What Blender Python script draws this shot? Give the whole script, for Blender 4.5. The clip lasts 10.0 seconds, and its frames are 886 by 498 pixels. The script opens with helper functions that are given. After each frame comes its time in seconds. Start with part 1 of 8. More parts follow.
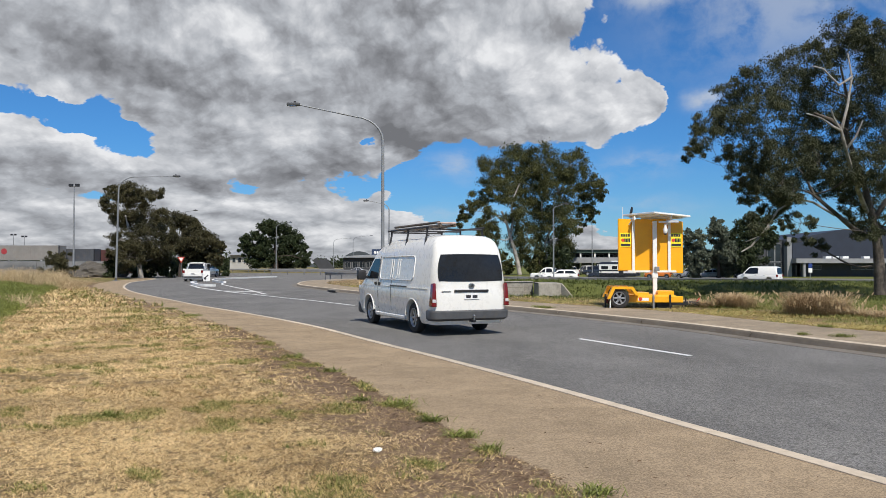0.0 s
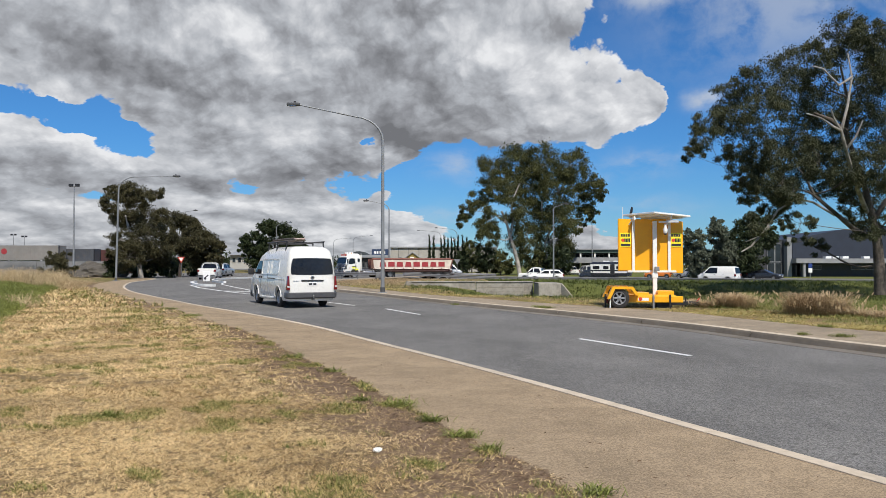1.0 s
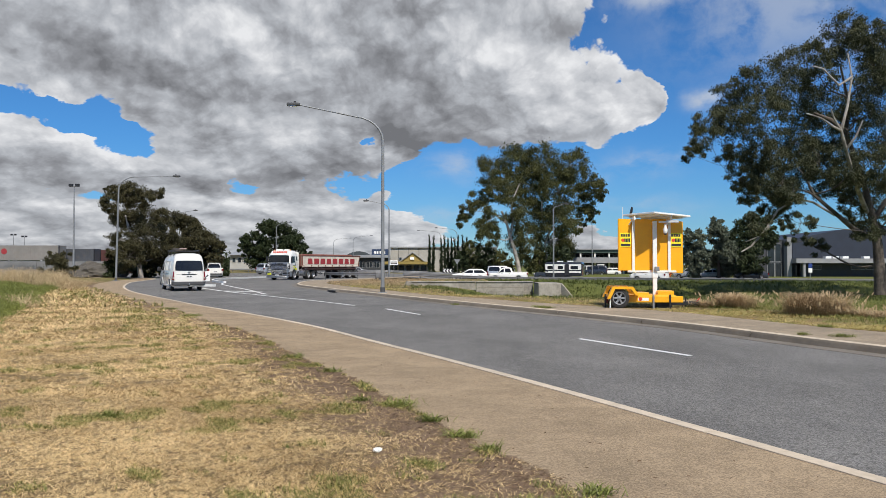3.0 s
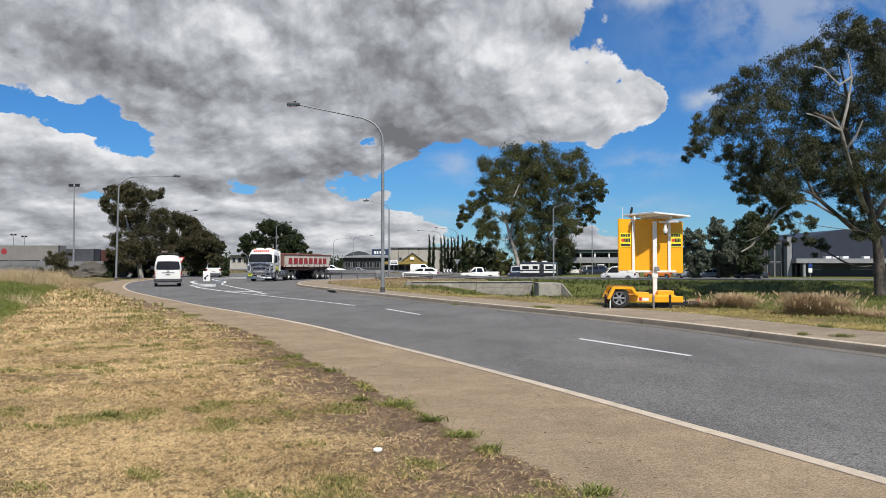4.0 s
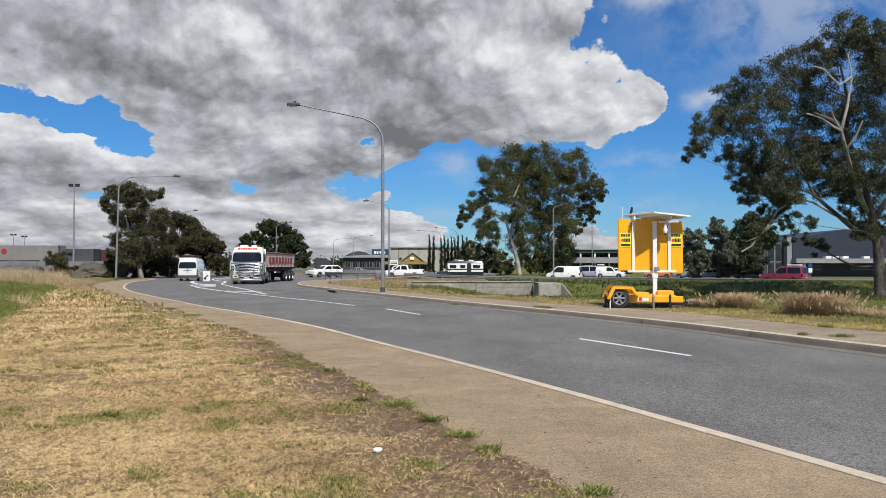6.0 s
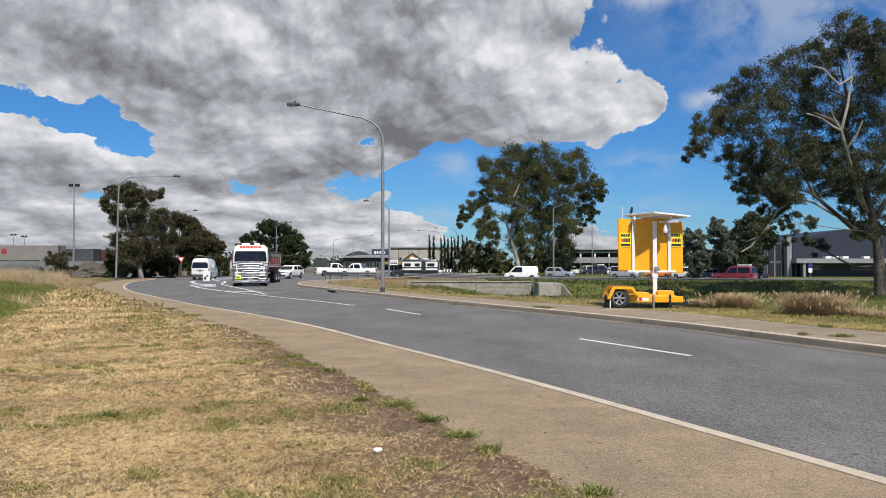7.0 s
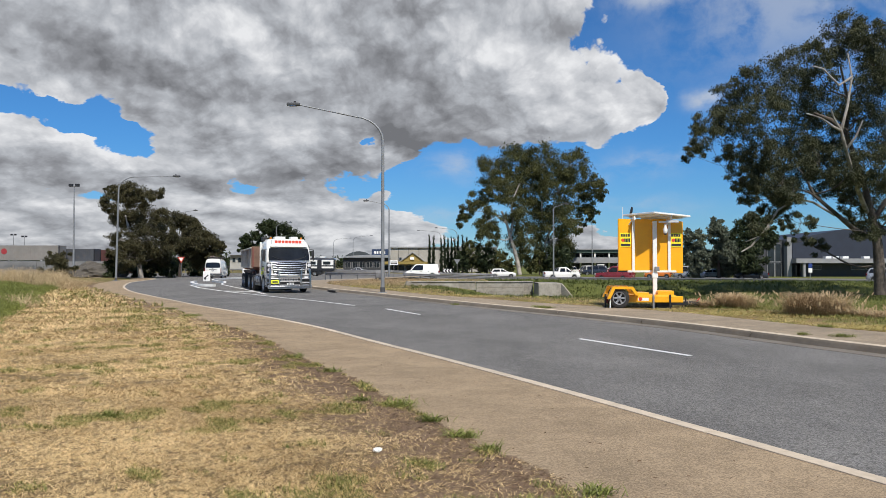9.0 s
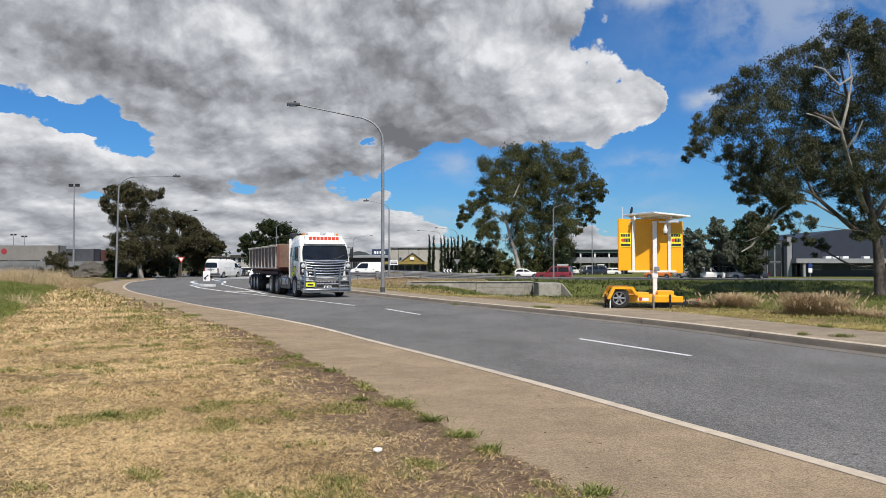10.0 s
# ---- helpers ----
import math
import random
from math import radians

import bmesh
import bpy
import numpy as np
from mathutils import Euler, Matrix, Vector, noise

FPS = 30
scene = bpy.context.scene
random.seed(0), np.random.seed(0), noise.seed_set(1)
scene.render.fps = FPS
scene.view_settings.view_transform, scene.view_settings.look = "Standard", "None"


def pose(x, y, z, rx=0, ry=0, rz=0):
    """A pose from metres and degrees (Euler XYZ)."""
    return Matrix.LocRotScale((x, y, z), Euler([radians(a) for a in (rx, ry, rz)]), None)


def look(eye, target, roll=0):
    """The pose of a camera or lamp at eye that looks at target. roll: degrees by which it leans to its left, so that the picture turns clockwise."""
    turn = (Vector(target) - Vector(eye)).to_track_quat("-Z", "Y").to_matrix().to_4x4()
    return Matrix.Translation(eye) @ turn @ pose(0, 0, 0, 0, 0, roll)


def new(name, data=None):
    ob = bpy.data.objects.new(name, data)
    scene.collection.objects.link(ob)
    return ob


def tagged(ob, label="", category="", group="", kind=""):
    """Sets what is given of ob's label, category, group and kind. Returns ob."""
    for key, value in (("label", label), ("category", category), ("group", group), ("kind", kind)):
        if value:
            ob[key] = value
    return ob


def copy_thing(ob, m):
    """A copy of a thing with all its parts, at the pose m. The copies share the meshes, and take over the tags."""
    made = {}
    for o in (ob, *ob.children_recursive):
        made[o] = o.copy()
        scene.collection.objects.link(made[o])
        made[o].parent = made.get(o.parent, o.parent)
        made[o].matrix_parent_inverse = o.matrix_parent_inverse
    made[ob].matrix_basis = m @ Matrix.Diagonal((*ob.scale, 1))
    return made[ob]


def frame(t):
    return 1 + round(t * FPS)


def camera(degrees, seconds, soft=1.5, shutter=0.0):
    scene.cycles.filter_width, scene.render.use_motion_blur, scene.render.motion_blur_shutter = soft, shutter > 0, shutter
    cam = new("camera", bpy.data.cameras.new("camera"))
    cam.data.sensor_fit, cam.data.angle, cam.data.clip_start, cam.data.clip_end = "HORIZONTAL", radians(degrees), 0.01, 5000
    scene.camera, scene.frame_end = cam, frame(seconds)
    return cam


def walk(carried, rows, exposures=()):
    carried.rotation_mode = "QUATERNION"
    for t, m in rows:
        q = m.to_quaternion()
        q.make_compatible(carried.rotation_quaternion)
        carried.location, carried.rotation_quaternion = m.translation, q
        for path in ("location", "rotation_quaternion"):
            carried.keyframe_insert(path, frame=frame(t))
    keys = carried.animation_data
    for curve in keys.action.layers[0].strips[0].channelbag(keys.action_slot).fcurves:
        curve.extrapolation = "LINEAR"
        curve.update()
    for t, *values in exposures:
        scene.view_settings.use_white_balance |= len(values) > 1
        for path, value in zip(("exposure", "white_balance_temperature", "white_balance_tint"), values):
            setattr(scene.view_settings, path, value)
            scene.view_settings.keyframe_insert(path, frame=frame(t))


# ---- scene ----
from mathutils.geometry import tessellate_polygon

cam = camera(60, 10.0, 0.8)
EYE = pose(0, 0, 1.57, 91.16, 0, 0)
walk(cam, [(0.0, EYE), (10.0, EYE)], exposures=[(0.0, 0.06), (10.0, 0.06)])

# ---- light: high sun behind the camera, a little to the right; broken cumulus ----
SUN_AZ, SUN_EL = 162.0, 52.0          # degrees, azimuth clockwise from the camera's heading
sun_way = Vector((math.sin(radians(SUN_AZ)) * math.cos(radians(SUN_EL)),
                  math.cos(radians(SUN_AZ)) * math.cos(radians(SUN_EL)), math.sin(radians(SUN_EL))))
sun = new("sun", bpy.data.lights.new("sun", "SUN"))
sun.data.energy, sun.data.angle, sun.data.color = 5.0, radians(0.53), (1.0, 0.95, 0.87)
sun.matrix_world = look(sun_way * 50, (0, 0, 0))


class Nodes:
    """Short hand for a node tree."""

    def __init__(self, tree):
        self.tree = tree

    def add(self, kind, settings=(), **sockets):
        n = self.tree.nodes.new(kind)
        for k, v in dict(settings).items():
            setattr(n, k, v)
        for k, v in sockets.items():
            key = int(k[1:]) if k[0] == "i" and k[1:].isdigit() else k.replace("_", " ")
            self.put(n.inputs[key], v)
        return n

    def put(self, socket, v):
        if isinstance(v, bpy.types.NodeSocket):
            self.tree.links.new(v, socket)
        elif isinstance(v, bpy.types.Node):
            self.tree.links.new(v.outputs[0], socket)
        else:
            socket.default_value = v

    def math(self, op, a, b=0.0, clamp=False):
        return self.add("ShaderNodeMath", {"operation": op, "use_clamp": clamp}, i0=a, i1=b).outputs[0]

    def vec(self, op, a, b=(0, 0, 0)):
        return self.add("ShaderNodeVectorMath", {"operation": op}, i0=a, i1=b).outputs[0]

    def ramp(self, fac, a, b, lo=0.0, hi=1.0):
        return self.add("ShaderNodeMapRange", {"interpolation_type": "SMOOTHSTEP"}, Value=fac, From_Min=a, From_Max=b,
                        To_Min=lo, To_Max=hi).outputs[0]

    def mix(self, fac, a, b, blend="MIX"):
        n = self.add("ShaderNodeMix", {"data_type": "RGBA", "blend_type": blend})
        self.put(n.inputs[0], fac), self.put(n.inputs[6], a), self.put(n.inputs[7], b)
        return n.outputs[2]

    def noise(self, vector, scale, detail=4.0, rough=0.55, out=0):
        return self.add("ShaderNodeTexNoise", Vector=vector, Scale=scale, Detail=detail, Roughness=rough).outputs[out]


def make_world():
    """Clear sky with banks of cumulus: bright tops, grey flat bases, flatter towards the horizon."""
    w = bpy.data.worlds.new("sky")
    scene.world = w
    w.use_nodes = True
    t = w.node_tree
    t.nodes.clear()
    n = Nodes(t)
    way = n.add("ShaderNodeTexCoord").outputs["Generated"]
    s = n.add("ShaderNodeSeparateXYZ", Vector=way)
    az0 = n.math("ARCTAN2", s.outputs[0], s.outputs[1])
    el0 = n.math("ARCSINE", s.outputs[2])
    flat = n.math("MULTIPLY", n.math("LOGARITHM", n.math("ADD", n.math("MAXIMUM", el0, -0.02), 0.11), math.e), 0.44)
    plane = n.add("ShaderNodeCombineXYZ", X=az0, Y=flat).outputs[0]
    warp = n.vec("SUBTRACT", n.noise(plane, 9.0, 5.0, 0.6, out=1), (0.5, 0.5, 0.5))
    ws = n.add("ShaderNodeSeparateXYZ", Vector=warp)
    az = n.math("ADD", az0, n.math("MULTIPLY", ws.outputs[0], 0.085))
    el = n.math("ADD", el0, n.math("MULTIPLY", ws.outputs[1], 0.06))
    bent_plane = n.vec("ADD", plane, n.vec("MULTIPLY", warp, (0.045, 0.045, 0.0)))

    def oval(a, e, ra, re):
        """Squared distance from an oval's middle in units of its radii (degrees)."""
        da = n.math("DIVIDE", n.math("SUBTRACT", az, radians(a)), radians(ra))
        de = n.math("DIVIDE", n.math("SUBTRACT", el, radians(e)), radians(re))
        return n.math("ADD", n.math("MULTIPLY", da, da), n.math("MULTIPLY", de, de))

    def relief(at):
        """Heaped billows at several sizes."""
        big = n.add("ShaderNodeTexVoronoi", {"feature": "SMOOTH_F1"}, Vector=at, Scale=15.0, Detail=3.0, Roughness=0.46, Lacunarity=2.5, Smoothness=0.4)
        return n.math("ADD", n.math("MULTIPLY", big.outputs[0], -0.85), n.math("MULTIPLY", n.noise(at, 20.0, 8.0, 0.56), 0.40))

    banks = None
    # azimuth, elevation, half width, half height (degrees): the cumulus banks ahead
    for row in ((-21, 18.5, 17, 5.6), (-9, 15.5, 11, 6.6), (-9.5, 8.3, 9.5, 2.5), (2, 17.0, 9.4, 7.4), (5.5, 11.8, 8.8, 3.6), (10.6, 10.5, 4.0, 1.9), (12.6, 11.2, 3.0, 1.8), (14.3, 12.0, 1.6, 2.0),
                (-27, 14.0, 9, 3.0), (-18, 11.4, 6.5, 2.8), (-16.5, 8.6, 4.0, 2.0), (-30, 7.6, 5.8, 2.4), (-24.5, 6.2, 5.6, 2.0), (-19.5, 5.0, 5, 2.0), (-22, 2.0, 16, 3.4), (-10, 2.8, 9, 2.9), (-3.2, 2.6, 3.0, 1.6), (-4.2, 8.9, 2.2, 2.2), (11, 1.2, 3.6, 1.2), (-12, 0.6, 14, 1.6)):
        b = n.math("SUBTRACT", 1.0, oval(*row))
        banks = b if banks is None else n.math("SMOOTH_MAX", banks, b)
        if b is not banks:
            banks.node.inputs[2].default_value = 0.25
    # open sky between the upper bank and the low heads
    for row, k in (((-28.5, 10.5, 3.4, 0.5), 1.9), ((-24.4, 9.3, 2.2, 0.45), 1.9), ((-5.4, 9.0, 1.0, 0.5), 1.0), ((1.5, 6.6, 4.6, 0.7), 1.6), ((3.5, 4.6, 5.0, 1.4), 1.6)):
        banks = n.math("SUBTRACT", banks, n.math("MULTIPLY", n.math("EXPONENT", n.math("MULTIPLY", oval(*row), -1.0)), k))
    # the rest of the sky: scattered cumulus
    far = n.math("MULTIPLY", n.math("SUBTRACT", n.noise(way, 2.2, 2.0), 0.56), 5.0)
    away = n.math("MAXIMUM", n.ramp(n.math("ABSOLUTE", az0), radians(34), radians(46)), n.ramp(el0, radians(24), radians(32)))
    base = n.math("ADD", n.math("MULTIPLY", banks, n.math("SUBTRACT", 1.0, away)), n.math("MULTIPLY", far, away))
    h0 = relief(bent_plane)
    h1 = relief(n.vec("ADD", bent_plane, (0.006, 0.012, 0.0)))
    h2 = relief(n.vec("ADD", bent_plane, (0.014, 0.034, 0.0)))
    d = n.math("ADD", base, n.math("ADD", n.math("MULTIPLY", h0, 1.2), 0.74))
    cover = n.ramp(d, 0.0, 0.17)
    lit = n.math("ADD", n.math("MULTIPLY", n.math("SUBTRACT", h0, h1), 0.40), n.math("MULTIPLY", n.math("SUBTRACT", h0, h2), 0.42))
    tone = n.math("ADD", n.ramp(el0, 0.03, 0.12, 0.58, 0.49), lit)
    # broad sunlit heads (+) and shaded bases (-) of the banks
    for a, e, ra, re, k in ((-16.5, 16.5, 5.5, 2.4, 0.20), (-12.8, 14.6, 3.6, 2.2, 0.14), (-28, 16.6, 5.5, 2.2, 0.10), (-23.5, 14.6, 6.5, 2.2, -0.16), (-18, 12.9, 4.2, 2.0, -0.16), (-11.5, 8.6, 3.6, 1.6, 0.26),
                            (-7, 12.4, 4.5, 1.6, 0.14), (-31, 9.6, 4.5, 1.3, 0.30), (-26, 8.6, 4.0, 1.2, 0.38), (-22.5, 7.2, 3.0, 1.0, 0.34), (-28, 5.6, 7, 1.5, -0.16), (-4.4, 7.4, 2.2, 1.5, 0.30),
                            (-9.5, 6.2, 8.5, 1.1, -0.34), (-2, 9.8, 5.5, 2.5, -0.30), (2.0, 8.2, 9.0, 1.3, -0.30), (-4, 14.6, 5.5, 3.5, -0.16), (6.5, 13.8, 4.4, 2.8, 0.36), (12.5, 11.8, 3.4, 2.8, 0.36), (4.2, 17.2, 4.4, 2.4, 0.20),
                            (9.2, 18.6, 2.4, 2.2, 0.30), (8.7, 16.8, 3.0, 1.2, -0.34), (5.0, 13.9, 2.2, 1.5, -0.34), (-10, 4.2, 7, 0.9, 0.26), (-6, 2.0, 6, 0.7, 0.22), (-16, 3.6, 5, 0.7, 0.2), (-26, 3.6, 5, 0.6, 0.14)):
        tone = n.math("ADD", tone, n.math("MULTIPLY", n.math("EXPONENT", n.math("MULTIPLY", oval(a, e, ra, re), -1.0)), k))
    edge = n.ramp(d, 0.0, 0.45, 0.16, 0.0)
    tone = n.math("ADD", tone, edge, clamp=True)
    colour = n.add("ShaderNodeValToRGB", Fac=tone)
    ramp = colour.color_ramp
    ramp.elements[0].position, ramp.elements[0].color = 0.05, (0.165, 0.17, 0.185, 1)
    ramp.elements[1].position, ramp.elements[1].color = 1.0, (0.78, 0.79, 0.81, 1)
    for p, c in ((0.32, (0.285, 0.295, 0.32, 1)), (0.55, (0.43, 0.45, 0.485, 1)), (0.78, (0.60, 0.615, 0.645, 1))):
        ramp.elements.new(p).color = c
    # thin veils in the clear part
    veils = None
    for a, e, ra, re, k in ((25, 17.5, 8.5, 4.5, 0.55), (15, 18.8, 2.8, 0.9, 0.75), (14.5, 7.3, 3.4, 0.8, 0.5), (1.2, 7.0, 1.8, 0.9, 0.6), (18.6, 11.6, 1.2, 0.6, 0.8), (0.5, 3.6, 2.6, 0.6, 0.35), (15, 4.4, 4, 0.6, 0.3)):
        v = n.math("MULTIPLY", n.math("EXPONENT", n.math("MULTIPLY", oval(a, e, ra, re), -1.0)), k)
        veils = v if veils is None else n.math("ADD", veils, v)
    veil = n.math("MULTIPLY", veils, n.ramp(n.noise(bent_plane, 15.0, 6.0, 0.6), 0.30, 0.62), clamp=True)
    sky = n.add("ShaderNodeTexSky", {"sky_type": "NISHITA", "sun_disc": False, "sun_elevation": radians(SUN_EL),
                                     "sun_rotation": radians(SUN_AZ), "air_density": 1.0, "dust_density": 0.1, "ozone_density": 3.0})
    tint = n.mix(n.ramp(s.outputs[2], 0.0, 0.17), (0.46, 0.78, 1.14, 1), (0.36, 0.80, 1.26, 1))
    blue = n.mix(1.0, sky.outputs[0], tint, "MULTIPLY")
    clear = n.add("ShaderNodeBackground", Color=blue, Strength=0.078)
    cloud = n.add("ShaderNodeBackground", Color=colour.outputs[0], Strength=n.ramp(el0, 0.0, 0.10, 0.92, 1.0))
    haze = n.add("ShaderNodeBackground", Color=(0.50, 0.55, 0.63, 1), Strength=1.0)
    thin = n.add("ShaderNodeMixShader", Fac=veil)
    n.put(thin.inputs[1], clear.outputs[0]), n.put(thin.inputs[2], haze.outputs[0])
    both = n.add("ShaderNodeMixShader", Fac=cover)
    n.put(both.inputs[1], thin.outputs[0]), n.put(both.inputs[2], cloud.outputs[0])
    n.put(n.add("ShaderNodeOutputWorld").inputs[0], both.outputs[0])


make_world()


# ---- materials ----
def mat(name, col, rough=0.6, metal=0.0, var=0.18, scale=6.0, col2=None, bump=0.0, bscale=60.0, coat=0.0, rand=0.0, dirt=0.0,
        dirt_col=(0.16, 0.12, 0.08), spec=0.5):
    """A surface with colour variation at two scales, relief and, where asked, dirt that thickens towards the thing's foot."""
    m = bpy.data.materials.new(name)
    m.use_nodes = True
    n = Nodes(m.node_tree)
    b = m.node_tree.nodes["Principled BSDF"]
    at = n.add("ShaderNodeTexCoord").outputs["Object"]
    big = n.noise(at, scale, 3.0)
    small = n.noise(at, scale * 9.0, 5.0, 0.65)
    lo = (*[c * (1 - var) for c in col], 1)
    hi = (*[min(1.0, c * (1 + var)) for c in (col2 or col)], 1)
    mixf = n.ramp(n.math("ADD", n.math("MULTIPLY", big, 0.6), n.math("MULTIPLY", small, 0.4)), 0.32, 0.68)
    c = n.mix(mixf, lo, hi)
    if rand:
        r = n.add("ShaderNodeObjectInfo").outputs["Random"]
        c = n.mix(1.0, c, n.add("ShaderNodeCombineColor", Red=n.ramp(r, 0, 1, 1 - rand, 1 + rand), Green=n.ramp(r, 0, 1, 1 - rand, 1 + rand),
                                Blue=n.ramp(r, 0, 1, 1 - rand, 1 + rand)).outputs[0], "MULTIPLY")
    if dirt:
        grime = n.math("MULTIPLY", n.ramp(n.noise(at, scale * 2.3, 6.0, 0.7), 0.45, 0.75), dirt)
        c = n.mix(grime, c, (*dirt_col, 1))
    n.put(b.inputs["Base Color"], c)
    n.put(b.inputs["Roughness"], n.ramp(small, 0.25, 0.75, max(0.02, rough - 0.08), min(1.0, rough + 0.08)))
    b.inputs["Metallic"].default_value = metal
    b.inputs["Coat Weight"].default_value = coat
    b.inputs["Coat Roughness"].default_value = 0.06
    b.inputs["Specular IOR Level"].default_value = spec
    if bump:
        h = n.add("ShaderNodeBump", Strength=bump, Distance=0.02, Height=n.noise(at, bscale, 6.0, 0.65))
        n.put(b.inputs["Normal"], h.outputs[0])
    return m


def glass_mat(name, tint=(0.012, 0.014, 0.017), rough=0.05):
    m = mat(name, tint, rough=rough, var=0.4, scale=1.5, spec=0.4)
    return m


def glow_mat(name, col, strength):
    m = mat(name, col, rough=0.3)
    b = m.node_tree.nodes["Principled BSDF"]
    b.inputs["Emission Color"].default_value = (*col, 1)
    b.inputs["Emission Strength"].default_value = strength
    return m


def asphalt_mat():
    m = mat("asphalt", (0.138, 0.133, 0.125), rough=0.88, var=0.1, scale=0.35, bump=0.5, bscale=90, spec=0.3)
    n = Nodes(m.node_tree)
    b = m.node_tree.nodes["Principled BSDF"]
    at = n.add("ShaderNodeTexCoord").outputs["Object"]
    chips = n.add("ShaderNodeTexVoronoi", Vector=at, Scale=72.0)
    speck = n.ramp(chips.outputs["Color"], 0.15, 0.95, 0.62, 1.55)
    patch = n.ramp(n.noise(n.vec("MULTIPLY", at, (1.0, 0.45, 1.0)), 0.55, 6.0, 0.7), 0.3, 0.7, 0.82, 1.2)
    pits = n.ramp(n.noise(at, 6.0, 4.0), 0.66, 0.72, 1.0, 0.62)
    f = n.math("MULTIPLY", n.math("MULTIPLY", speck, patch), pits)
    src = b.inputs["Base Color"].links[0].from_socket
    n.put(b.inputs["Base Color"], n.mix(1.0, src, n.add("ShaderNodeCombineColor", Red=f, Green=f, Blue=f).outputs[0], "MULTIPLY"))
    return m


def gravel_mat(name, col):
    """Compacted tan seal with fine stones."""
    m = mat(name, col, rough=0.92, var=0.1, scale=0.5, bump=0.5, bscale=110, spec=0.25)
    n = Nodes(m.node_tree)
    b = m.node_tree.nodes["Principled BSDF"]
    at = n.add("ShaderNodeTexCoord").outputs["Object"]
    chips = n.add("ShaderNodeTexVoronoi", Vector=at, Scale=85.0)
    speck = n.ramp(chips.outputs["Color"], 0.1, 0.95, 0.72, 1.28)
    patch = n.ramp(n.noise(at, 1.3, 7.0, 0.7), 0.3, 0.7, 0.84, 1.14)
    f = n.math("MULTIPLY", speck, patch)
    src = b.inputs["Base Color"].links[0].from_socket
    n.put(b.inputs["Base Color"], n.mix(1.0, src, n.add("ShaderNodeCombineColor", Red=f, Green=f, Blue=f).outputs[0], "MULTIPLY"))
    return m


def ground_mat():
    """Mown verge: straw, green patches, bare soil along the paving; lush and dry parts by the mesh's own attributes."""
    m = mat("verge_ground", (0.22, 0.155, 0.075), rough=0.95, var=0.2, scale=0.4, col2=(0.33, 0.245, 0.13), bump=0.9, bscale=35, spec=0.15)
    n = Nodes(m.node_tree)
    b = m.node_tree.nodes["Principled BSDF"]
    at = n.add("ShaderNodeTexCoord").outputs["Object"]
    lush = n.add("ShaderNodeAttribute", {"attribute_name": "lush"}).outputs["Fac"]
    soil = n.add("ShaderNodeAttribute", {"attribute_name": "soil"}).outputs["Fac"]
    n1, n2, n3 = n.noise(at, 0.9, 6.0, 0.65), n.noise(at, 9.0, 5.0, 0.7), n.noise(n.vec("MULTIPLY", at, (1, 0.6, 1)), 48.0, 5.0, 0.7)
    straw = b.inputs["Base Color"].links[0].from_socket
    # gaps between stalks: brown soil, darkened for the shade down there
    straw = n.mix(n.ramp(n3, 0.40, 0.62), n.mix(0.78, straw, (0.07, 0.042, 0.02, 1)), straw)
    green = n.mix(n.ramp(n2, 0.3, 0.7), (0.06, 0.075, 0.016, 1), (0.16, 0.165, 0.045, 1))
    dirt = n.mix(n.ramp(n2, 0.3, 0.7), (0.12, 0.08, 0.05, 1), (0.235, 0.165, 0.11, 1))
    c = n.mix(n.ramp(n.math("ADD", lush, n.math("MULTIPLY", n.math("SUBTRACT", n1, 0.5), 1.3)), 0.42, 0.6), straw, green)
    c = n.mix(n.ramp(n.math("ADD", soil, n.math("MULTIPLY", n.math("SUBTRACT", n2, 0.5), 1.4)), 0.4, 0.62), c, dirt)
    n.put(b.inputs["Base Color"], c)
    return m


